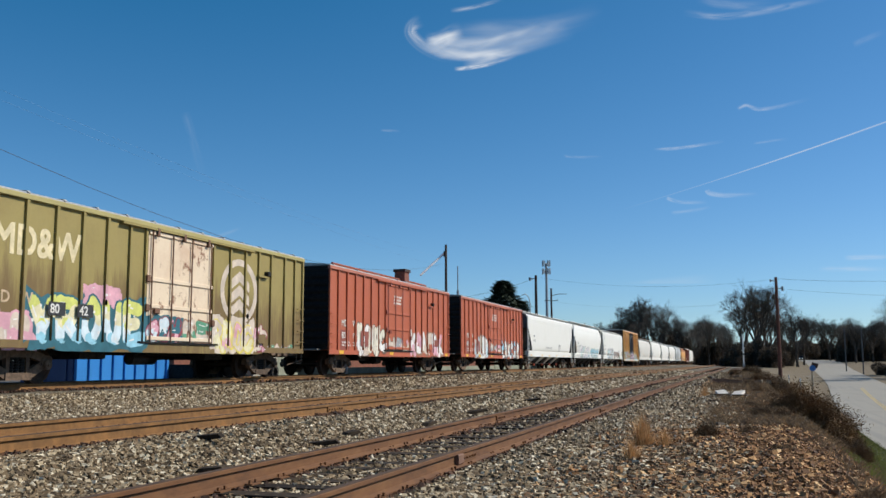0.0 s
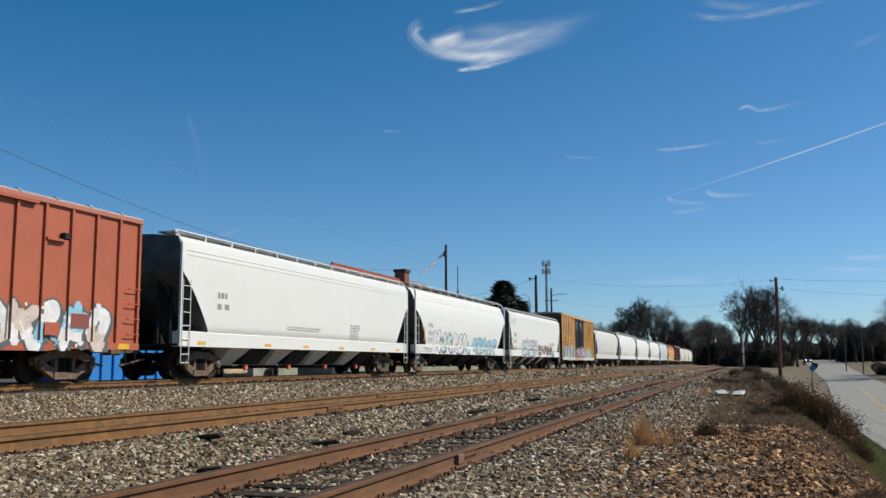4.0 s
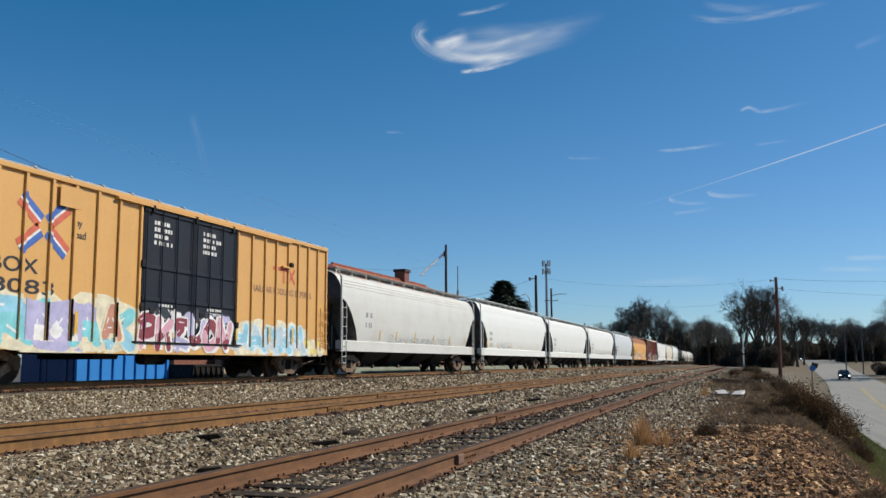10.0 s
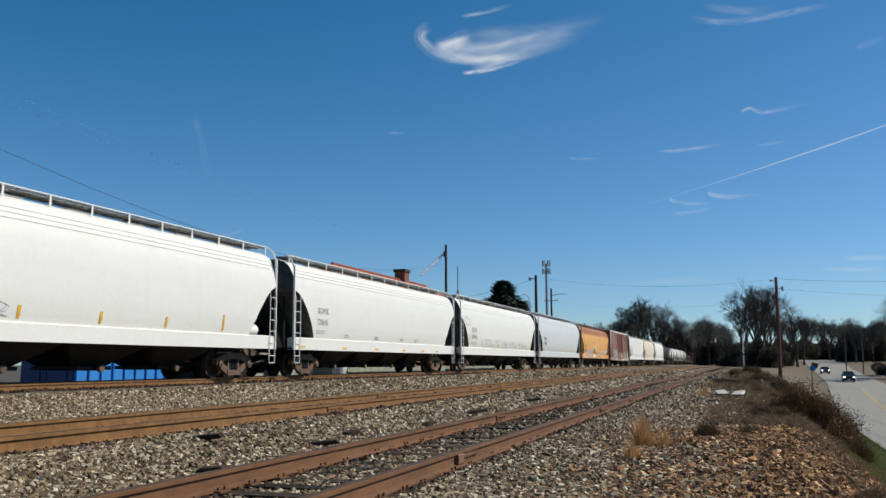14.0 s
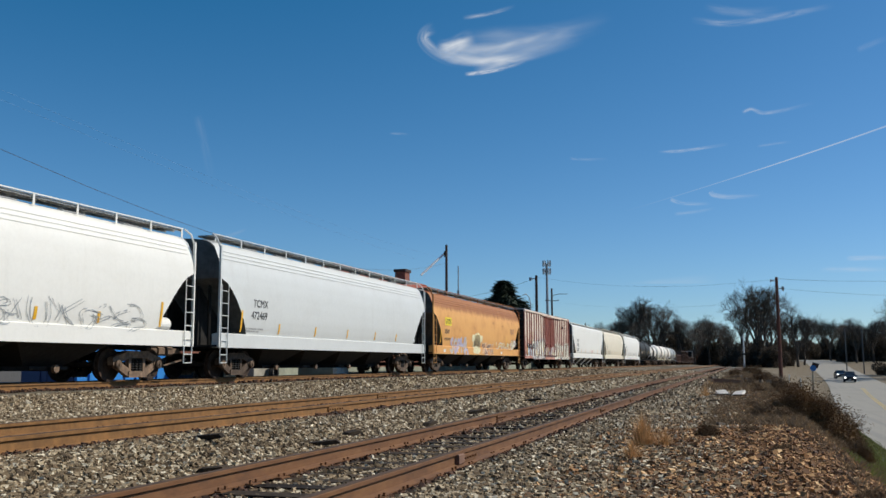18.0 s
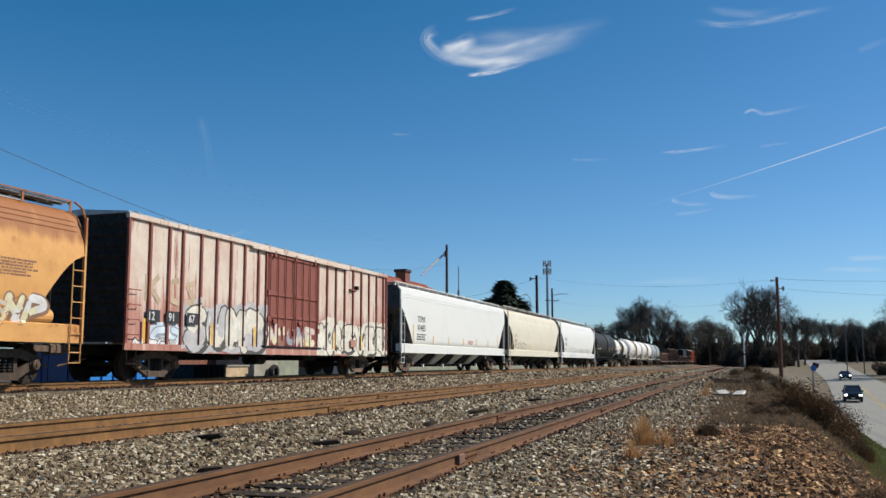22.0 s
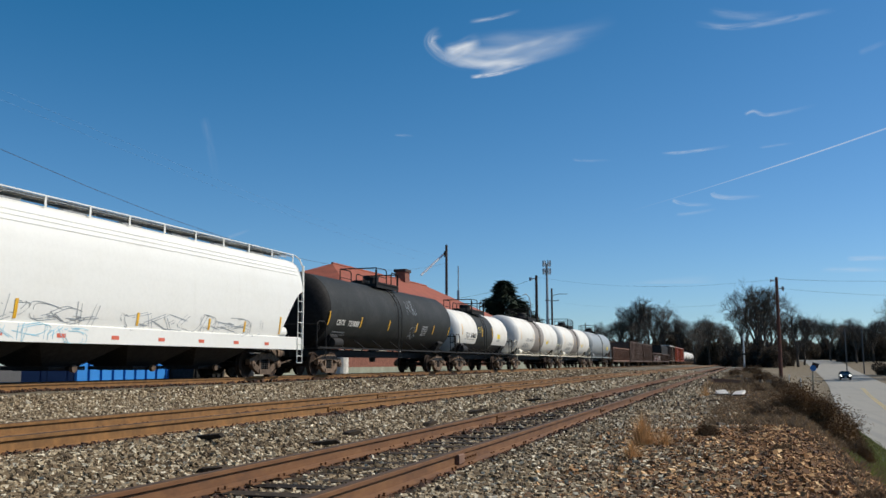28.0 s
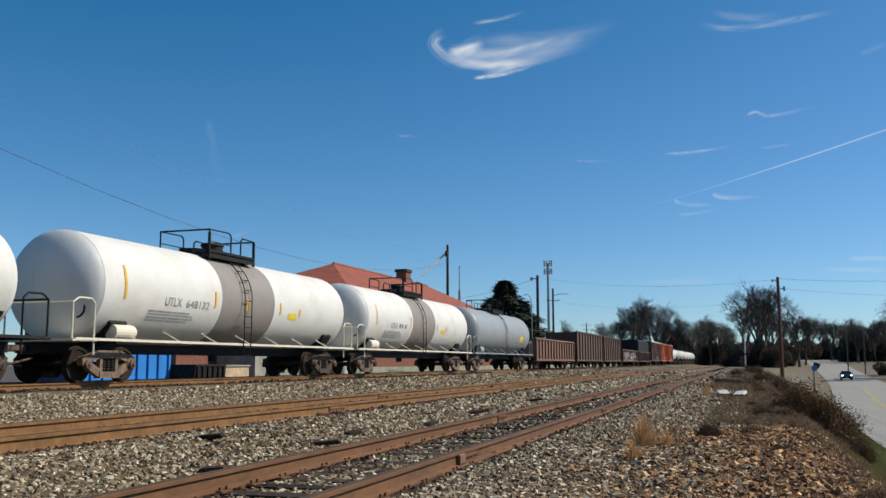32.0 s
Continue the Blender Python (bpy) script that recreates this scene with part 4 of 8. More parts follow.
        for pts, fl in zip(paths, flare):
            n = len(pts) - 1
            dot(pts[0], sw * 0.9, (fade[0] if fade else main) if pts[0][1] > cut else (fade[-1] if fade else second), 6)
            for i, (p, q) in enumerate(zip(pts, pts[1:])):
                wa, wb = (sw * (1 + (fl - 1) * j / n) for j in (i, i + 1))
                for f0, f1 in ((0.0, 0.5), (0.5, 1.0)):
                    a = (p[0] + (q[0] - p[0]) * f0, p[1] + (q[1] - p[1]) * f0)
                    b = (p[0] + (q[0] - p[0]) * f1, p[1] + (q[1] - p[1]) * f1)
                    zm = (a[1] + b[1]) / 2
                    if fade:
                        col = fade[min(len(fade) - 1, max(0, int((z1 - zm) / h * len(fade) + rng.uniform(-0.15, 0.15))))]
                    else:
                        col = main if zm > cut else second
                    stroke(a, b, wa + (wb - wa) * f0, col, wa + (wb - wa) * f1)
                    dot(b, (wa + (wb - wa) * f1) * 0.97, col)
            p, q = pts[0], pts[min(2, n)]
            o = sw * 0.25
            stroke((p[0] + (q[0] - p[0]) * 0.2 - o, p[1] + (q[1] - p[1]) * 0.2), (p[0] + (q[0] - p[0]) * 0.7 - o, p[1] + (q[1] - p[1]) * 0.7), sw * 0.13, "white")
        for i in range(2):
            p = (cy + rng.uniform(-0.45, 0.45) * lw, z0 + rng.uniform(0.05, 0.9) * h)
            dot(p, rng.uniform(0.04, 0.10), rng.choice(("white", second)))
    # the paint runs on over the ribs
    laid.sort(key=lambda e: -e[0])
    boxes = [(min(a for a, b in p), max(a for a, b in p), min(b for a, b in p), max(b for a, b in p), p, c) for k, p, c in laid]
    for ry, rw, rx in ribs:
        if not y0 - 0.2 < ry < y1 + 0.2:
            continue
        near = [q for q in boxes if q[0] <= ry <= q[1]]
        run, start = None, z0 - 0.05
        for i in range(int(h / 0.06) + 5):
            zz = z0 - 0.05 + i * 0.06
            hit = None
            for a0, a1, b0, b1, poly, c in near:
                if b0 <= zz <= b1:
                    ins = False
                    for (ya, za), (yb, zb) in zip(poly, poly[1:] + poly[:1]):
                        if (za > zz) != (zb > zz) and ry < ya + (zz - za) / (zb - za) * (yb - ya):
                            ins = not ins
                    if ins:
                        hit = c
                        break
            if hit != run:
                if run:
                    sh.cur = idx[run]
                    sh.face([(rx + 0.003, ry - rw, start), (rx + 0.003, ry + rw, start), (rx + 0.003, ry + rw, zz), (rx + 0.003, ry - rw, zz)])
                run, start = hit, zz
    return part("graffiti", sh, mats, car, "sprayed graffiti piece")


def ladder(car, y, z0, z1, n, mat, x, w=0.42):
    sh = Shape()
    sh.tube((x, y - w / 2, z0), (x, y - w / 2, z1), 0.017)
    sh.tube((x, y + w / 2, z0), (x, y + w / 2, z1), 0.017)
    for k in range(n):
        z = z0 + (z1 - z0) * (k + 0.5) / n
        sh.tube((x, y - w / 2, z), (x, y + w / 2, z), 0.015)
    return part("ladder", sh, mat, car)


def grabs(car, y, zs, mat, x, w=0.46):
    for z in zs:
        sh = Shape().pipe([(x - 0.05, y - w / 2, z), (x, y - w / 2, z), (x, y + w / 2, z), (x - 0.05, y + w / 2, z)], 0.016)
        part("grab_iron", sh, mat, car)


def running_gear(car, L, inset=2.0, sill=True):
    if sill:
        sh = Shape().box(-0.2, 0.2, -L / 2 + 0.1, L / 2 - 0.1, 0.72, 1.0)
        part("centre_sill", sh, M["black"], car)
    for s in (-1, 1):
        add_truck(car, s * (L / 2 - inset))
    part("coupler", COUPLER, None, car, at=(0, -L / 2, 0))
    part("coupler", COUPLER, None, car, at=Matrix.Translation((0, L / 2, 0)) @ FLIP)


def boxcar(label, L, H, mat, roofmat, door, posts, gap_sill=0.80, fish=True, endmat=None, bars=None, ribmat=None, group="cars of the freight train"):
    """An outside-post boxcar. door: (y0, y1, material, leaves); posts: number of ribs each side of the door."""
    car = thing("boxcar", label, "freight car", group)
    P, Rb = 1.535, 1.60
    body = Shape().box(-P, P, -L / 2 + 0.06, L / 2 - 0.06, 1.02, H - 0.02)
    part("body", body, mat, car)
    # top chord, bottom sill, roof
    for s in (-1, 1):
        ch = Shape().box(min(s * 1.50, s * 1.615), max(s * 1.50, s * 1.615), -L / 2, L / 2, H - 0.13, H, 0.015)
        part("top_chord", ch, roofmat, car)
        sl = Shape()
        if fish:
            prof = [(-L / 2, 1.02), (-L / 2, gap_sill + 0.04), (-L / 2 + 3.0, gap_sill + 0.04), (-L / 2 + 3.4, gap_sill - 0.02), (L / 2 - 3.4, gap_sill - 0.02), (L / 2 - 3.0, gap_sill + 0.04), (L / 2, gap_sill + 0.04), (L / 2, 1.02)]
            sl.prism_x(prof, s * 1.55, s * 1.608)
        else:
            sl.box(min(s * 1.55, s * 1.608), max(s * 1.55, s * 1.608), -L / 2, L / 2, gap_sill, 1.02)
        part("side_sill", sl, mat, car)
    roof = Shape().prism_y([(-1.6, H), (1.6, H), (1.55, H + 0.05), (0, H + 0.17), (-1.55, H + 0.05)], -L / 2, L / 2)
    k = -L / 2 + 0.4
    while k < L / 2 - 0.2:
        roof.prism_y([(-1.6, H + 0.03), (1.6, H + 0.03), (1.55, H + 0.085), (0, H + 0.21), (-1.55, H + 0.085)], k, k + 0.09)
        k += 1.2
    part("roof", roof, M["galv"], car, "ribbed steel roof")
    # ribs
    ribs = []
    y0, y1 = door[0], door[1]
    spans = [(-L / 2, y0, posts[0]), (y1, L / 2, posts[1])]
    rib = Shape().prism_y([(P - 0.01, 1.02), (Rb, 1.02), (Rb, H - 0.13), (P - 0.01, H - 0.13)], -0.042, 0.042).mesh("rib", ribmat or mat)
    for a, b, n in spans:
        for yy in ([a + (b - a) * i / n for i in range(n + 1)] if isinstance(n, int) else n):
            yy = min(max(yy, -L / 2 + 0.07), L / 2 - 0.07)
            if y0 - 0.02 < yy < y1 + 0.02:
                yy = y0 - 0.08 if abs(yy - y0) < 0.1 else y1 + 0.08
            part("rib", rib, None, car, at=(0, yy, 0))
            part("rib", rib, None, car, at=Matrix.Translation((0, yy, 0)) @ FLIP)
            ribs.append((yy, 0.042, Rb))
    # door leaves with stiffeners and locking rods
    leaves = door[3]
    w = (y1 - y0) / leaves
    for k in range(leaves):
        a = y0 + k * w + 0.02
        b = a + w - 0.04
        lf = part("door", Shape().box(P, P + 0.035, a, b, 1.10, H - 0.2), door[2], car, "ribbed sliding door")
        for z in (1.12, 1.12 + (H - 1.4) * 0.3, 1.12 + (H - 1.4) * 0.55, H - 0.32):
            part("door_stiffener", Shape().box(P + 0.035, P + 0.075, a, b, z, z + 0.11, 0.01), door[2], lf)
        for f in (0.04, 0.34, 0.64, 0.96):
            yy = a + (b - a) * f
            part("lock_rod", Shape().tube((P + 0.09, yy, 1.05), (P + 0.09, yy, H - 0.22), 0.022), bars or door[2], lf)
        part("door_lock", Shape().box(P + 0.05, P + 0.11, a + 0.3, a + 0.52, 1.85, 2.0, 0.02), bars or M["black"], lf)
    part("door_track", Shape().box(P, P + 0.13, y0 - 1.2, y1 + (y1 - y0) * 0.75, H - 0.19, H - 0.135), mat, car)
    part("door_track", Shape().box(P, P + 0.12, y0 - 0.3, y1 + 0.3, 1.03, 1.08), M["black"], car)
    stop = y1 + min((y1 - y0) * 1.05, 3.7)
    part("door_stop", Shape().box(P, Rb + 0.09, stop - 0.09, stop + 0.09, H * 0.79, H * 0.79 + 0.16, 0.02), M["black"], car, "black door stop bracket")
    part("stop_bar", Shape().box(P, Rb + 0.05, stop - 0.62, stop, H * 0.79 - 0.06, H * 0.79), ribmat or mat, car)
    placard = Shape().box(Rb, Rb + 0.02, y0 - 3.3, y0 - 2.55, H - 0.72, H - 0.2) if H > 4.9 else Shape().box(Rb, Rb + 0.02, stop - 0.55, stop - 0.05, 1.15, 1.45)
    part("placard_board", placard, mat, car, "small placard board")
    for yy, zz in ((y0 - 0.02, 1.9), (y0 - 0.02, H * 0.62), (y1 + 0.02, 1.6)):
        part("door_hinge", Shape().box(P, P + 0.12, yy - 0.07, yy + 0.07, zz, zz + 0.2, 0.02), bars or M["black"], car)
    for yy in (y0 + 0.35, y0 + (y1 - y0) * 0.5, y1 - 0.35):
        part("door_hanger", Shape().box(P + 0.03, P + 0.14, yy - 0.05, yy + 0.05, H - 0.34, H - 0.12, 0.015), bars or M["black"], car)
    # ends: corrugated sheets
    for s in (-1, 1):
        yy, prof, z = s * (L / 2 - 0.06), [(s * (L / 2 - 0.09), 1.02), (s * (L / 2 - 0.05), 1.02)], 1.15
        while z < H - 0.25:
            prof += [(yy + s * 0.01, z), (yy + s * 0.06, z + 0.08), (yy + s * 0.06, z + 0.17), (yy + s * 0.01, z + 0.25)]
            z += 0.30
        e = Shape().prism_x(prof + [(s * (L / 2 - 0.05), H - 0.02), (s * (L / 2 - 0.09), H - 0.02)], -1.53, 1.53)
        part("end_sheet", e, endmat or mat, car, "corrugated end sheet")
        part("end_platform", Shape().box(-1.2, 1.2, min(s * (L / 2 - 0.05), s * (L / 2 + 0.25)), max(s * (L / 2 - 0.05), s * (L / 2 + 0.25)), 1.0, 1.05), M["galv"], car)
        part("brake_gear", Shape().box(-0.9, 0.9, s * 2.9 - 0.5, s * 2.9 + 0.5, 0.6, 0.85, 0.04), M["black"], car)
    for yy in (-L / 2 + 0.32, L / 2 - 0.32):
        grabs(car, yy, (1.25, 1.65, 2.05, 2.45), ribmat or mat, Rb + 0.06)
        part("sill_step", Shape().pipe([(1.58, yy - 0.2, gap_sill + 0.05), (1.58, yy - 0.2, gap_sill - 0.32), (1.58, yy + 0.2, gap_sill - 0.32), (1.58, yy + 0.2, gap_sill + 0.05)], 0.018), M["black"], car)
    running_gear(car, L, 2.15)
    part("brake_cylinder", Shape().lathe_y([(-0.35, 0.0), (-0.35, 0.17), (0.3, 0.17), (0.45, 0.06), (0.45, 0.0)], 12, 0.7, 0.62), M["black"], car, at=(0, -0.8, 0))
    part("air_reservoir", Shape().lathe_y([(-0.6, 0.0), (-0.55, 0.2), (0.55, 0.2), (0.6, 0.0)], 12, -0.6, 0.65), M["black"], car, at=(0, 1.2, 0))
    return car, P, Rb, ribs


def hopper_profile(H, barrel):
    """Half section, bottom to top: (x, z)."""
    if barrel:
        return [(1.49, 1.42), (1.54, 1.62), (1.585, 2.0), (1.60, 2.5), (1.59, 3.0), (1.54, 3.45), (1.45, 3.8), (1.30, H - 0.2), (1.12, H - 0.05), (0.85, H + 0.03), (0.4, H + 0.08), (0.0, H + 0.10)]
    return [(1.50, 1.40), (1.57, 1.5), (1.59, 2.0), (1.59, 2.5), (1.59, 3.0), (1.585, 3.5), (1.57, 3.85), (1.53, H - 0.14), (1.36, H), (0.85, H + 0.05), (0.4, H + 0.09), (0.0, H + 0.10)]


def hopper(label, L, H, mat, barrel=True, bays=4, cut=1.75, walkmat=None, gatemat=None, dome=False, light_bays=False):
    """A covered hopper: swollen sides, sloped end sheets under open corners, roof walk with railings, discharge bays."""
    car = thing("covered_hopper", label, "freight car", "cars of the freight train")
    walkmat = walkmat or mat
    H -= 0.03
    prof = hopper_profile(H, barrel)
    rows = []
    for x, z in prof:
        u = min(1, max(0, (z - 1.40) / 1.75))
        ins = cut * (1 - u) ** (0.8 if not barrel else 0.62) + 0.06 if z < 3.15 else 0.06
        if z > H:
            ins = 0.06
        rows.append((x, z, L / 2 - ins))
    extra = []
    for (x0, z0, e0), (x1, z1, e1) in zip(rows, rows[1:]):
        extra.append((x0, z0, e0))
        if abs(e1 - e0) > 0.2:
            for f in (0.33, 0.66):
                z = z0 + (z1 - z0) * f
                u = min(1, max(0, (z - 1.40) / 1.75))
                extra.append((x0 + (x1 - x0) * f, z, L / 2 - (cut * (1 - u) ** (0.8 if not barrel else 0.62) + 0.06)))
    rows = extra + [rows[-1]]
    sh = Shape()
    n = len(rows)
    nseg = 9
    vs = []
    for s in (1, -1):
        for x, z, e in rows:
            for k in range(nseg + 1):
                vs.append((s * x, -e + 2 * e * k / nseg, z))
    fs = []
    m = nseg + 1
    for si in (0, 1):
        o = si * n * m
        for j in range(n - 1):
            for k in range(nseg):
                q = (o + j * m + k, o + j * m + k + 1, o + (j + 1) * m + k + 1, o + (j + 1) * m + k)
                fs.append(q if si == 0 else q[::-1])
    o = n * m
    ends = []
    for j in range(n - 1):
        ends.append((j * m, (j + 1) * m, o + (j + 1) * m, o + j * m))
        k = nseg
        ends.append((j * m + k, o + j * m + k, o + (j + 1) * m + k, (j + 1) * m + k))
    fs.append(tuple([0 * m, o, o + nseg, nseg]))
    sh.add(vs, fs)
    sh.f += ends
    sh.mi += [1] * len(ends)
    # end faces get the darker grey that carries their shade
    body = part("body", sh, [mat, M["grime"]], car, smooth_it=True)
    # seams between the side sheets and a chord line high on the side
    seam = Shape()
    for zz in ([H - 0.42, H - 0.55] if not barrel else [H - 0.34, H - 0.47, H - 0.6]):
        xx = float(np.interp(zz, [r[1] for r in rows], [r[0] for r in rows]))
        seam.box(xx - 0.02, xx + 0.012, -L / 2 + 0.3, L / 2 - 0.3, zz, zz + 0.025)
    part("side_seam", seam, mat, body)
    # side sill
    for s in (-1, 1):
        sl = Shape()
        sl.prism_y([(s * 1.30, 0.98), (s * 1.55, 0.98), (s * 1.55, 1.40), (s * 1.47, 1.44), (s * 1.30, 1.40)], -L / 2 + 0.05, L / 2 - 0.05)
        part("side_sill", sl, mat, car)
    # roof walk with railing
    rw = Shape()
    for k in range(int(L / 0.9)):
        yy = -L / 2 + 0.2 + k * 0.9
        for xa, xb in ((0.58, 1.20), (-1.12, -0.5)):
            rw.box(xa, xb, yy, min(yy + 0.86, L / 2 - 0.2), H + 0.165, H + 0.185)
    for xa in (0.6, 0.88, 1.14, -1.08, -0.55):
        rw.box(xa, xa + 0.03, -L / 2 + 0.2, L / 2 - 0.2, H + 0.125, H + 0.165)
    part("roof_walk", rw, M["galv"], car, "grating walkway on the roof")
    rl = Shape()
    k = int(L / 1.55)
    for i in range(k + 1):
        yy = -L / 2 + 0.25 + (L - 0.5) * i / k
        rl.prism_x([(yy - 0.04, H - 0.06), (yy + 0.04, H - 0.06), (yy + 0.03, H + 0.21), (yy - 0.03, H + 0.21)], 1.20, 1.215)
        rl.tube((-1.12, yy, H - 0.06), (-1.12, yy, H + 0.21), 0.02)
    for xx in (1.21, -1.12):
        rl.box(xx - 0.015, xx + 0.015, -L / 2 + 0.2, L / 2 - 0.2, H + 0.195, H + 0.225)
    part("roof_railing", rl, walkmat, car)
    hatch = Shape()
    for i in range(8):
        yy = -L / 2 + 1.5 + (L - 3.0) * i / 7
        hatch.box(-0.4, 0.4, yy - 0.45, yy + 0.45, H + 0.08, H + 0.19, 0.03)
        hatch.tube((0.3, yy - 0.5, H + 0.20), (0.3, yy + 0.5, H + 0.20), 0.02)
    part("roof_hatches", hatch, M["galv"], car)
    # ends: corner posts, ladders, cross platform, shear plate
    for s in (-1, 1):
        post = Shape()
        part("corner_post", Shape().box(-1.58, -1.51, min(s * (L / 2 - 0.09), s * (L / 2 - 0.02)), max(s * (L / 2 - 0.09), s * (L / 2 - 0.02)), 0.98, H - 0.2), mat, car)
        post.box(1.51, 1.58, min(s * (L / 2 - 0.09), s * (L / 2 - 0.02)), max(s * (L / 2 - 0.09), s * (L / 2 - 0.02)), 0.98, H - 0.2)
        post.pipe([(1.52, s * (L / 2 - 0.05), H - 0.25), (1.40, s * (L / 2 - 0.05), H + 0.04), (1.20, s * (L / 2 - 0.1), H + 0.21)], 0.03)
        part("corner_post", post, mat, car)
        part("end_deck", Shape().box(-1.5, 1.5, min(s * (L / 2 - cut - 0.2), s * (L / 2)), max(s * (L / 2 - cut - 0.2), s * (L / 2)), 1.0, 1.06), M["black"], car)
        ladder(car, s * (L / 2 - 0.30), 1.0, 2.95, 5, walkmat, 1.59, 0.40)
        part("step", Shape().pipe([(1.57, s * (L / 2 - 0.5), 1.0), (1.57, s * (L / 2 - 0.5), 0.5), (1.57, s * (L / 2 - 0.1), 0.5), (1.57, s * (L / 2 - 0.1), 1.0)], 0.02).tube((1.57, s * (L / 2 - 0.5), 0.75), (1.57, s * (L / 2 - 0.1), 0.75), 0.018), walkmat, car)
        for xx in (-0.6, 0.6):
            part("end_web", Shape().prism_x([(s * (L / 2 - 0.25), 1.06), (s * (L / 2 - cut - 0.25), 1.06), (s * (L / 2 - cut - 0.25), 1.45), (s * (L / 2 - 0.3), 2.95)], xx - 0.05, xx + 0.05), M["black"], car)
        for xx in (-0.9, 0.9):
            part("end_post", Shape().tube((xx, s * (L / 2 - 0.5), 1.06), (xx, s * (L / 2 - 0.5), 3.1), 0.05), M["black"], car)
    part("brake_reservoir", Shape().lathe_y([(0, 0.0), (0.02, 0.2), (0.75, 0.2), (0.8, 0.0)], 16, 1.05, 1.62), mat, car, "cylindrical air reservoir", at=(0, L / 2 - 1.45, 0))
    # discharge bays
    a, b = -L / 2 + 3.3, L / 2 - 3.3
    w = (b - a) / bays
    for k in range(bays):
        c = a + (k + 0.5) * w
        g = 0.5 if light_bays else 0.66
        lo, hi = (c - w / 2, c - w * 0.06) if light_bays else (c - w / 2, c + w / 2)
        p, q = (c - w * 0.36, c - w * 0.12) if light_bays else (c - g, c + g)
        block = [(0, 4, 5, 1), (1, 5, 6, 2), (2, 6, 7, 3), (3, 7, 4, 0), (4, 7, 6, 5)]
        bay = Shape().add([(-1.3, lo, 1.02), (1.3, lo, 1.02), (1.3, hi, 1.02), (-1.3, hi, 1.02), (-0.55, p, 0.42), (0.55, p, 0.42), (0.55, q, 0.42), (-0.55, q, 0.42)], block)
        bo = part("discharge_bay", bay, mat if light_bays else M["black"], car)
        if light_bays:
            part("gate_frame", Shape().add([(-1.25, hi, 1.02), (1.25, hi, 1.02), (1.25, c + w * 0.42, 1.02), (-1.25, c + w * 0.42, 1.02), (-0.8, c - w * 0.04, 0.45), (0.8, c - w * 0.04, 0.45), (0.8, c + w * 0.34, 0.45), (-0.8, c + w * 0.34, 0.45)], block), M["black"], bo, "black gate frame")
        gate = Shape().box(-0.75, 0.75, c - g, c + g, 0.32, 0.42, 0.02)
        gate.tube((-0.95, c, 0.36), (0.95, c, 0.36), 0.06, n=10)
        part("gate", gate, M["black"], bo)
        part("outlet_cap", Shape().lathe_x([(0.88, 0.0), (0.88, 0.10), (0.98, 0.10), (0.98, 0.0)], 12, c, 0.36), gatemat or M["truck"], bo, "round outlet cap")
    running_gear(car, L, 1.95, sill=False)
    part("centre_sill", Shape().box(-0.18, 0.18, -L / 2 + 0.1, L / 2 - 0.1, 0.88, 0.98), M["black"], car)
    zs, xs = [r[1] for r in rows], [r[0] for r in rows]
    side = lambda z: 1.554 if z < 1.402 else float(np.interp(z, zs, xs)) + 0.005
    return car, lambda z: Skin(side, z)


def strips(car, ys, z0, z1, x):
    """Upright reflective strips that follow the side."""
    for k, y in enumerate(ys):
        za, zb = (z0, z1) if not isinstance(z1, (list, tuple)) else (z0, z1[k])
        sh = Shape()
        n = 6 if callable(x) else 1
        for j in range(n):
            a, b = za + (zb - za) * j / n, za + (zb - za) * (j + 1) / n
            x0, x1 = (depth(x(a), a), depth(x(b), b)) if callable(x) else (x, x)
            sh.face([(x0 + 0.008, y, a), (x0 + 0.008, y + 0.1, a), (x1 + 0.008, y + 0.1, b), (x1 + 0.008, y, b)])
        part("reflector_strip", sh, M["reflect"], car, "yellow reflective strip")


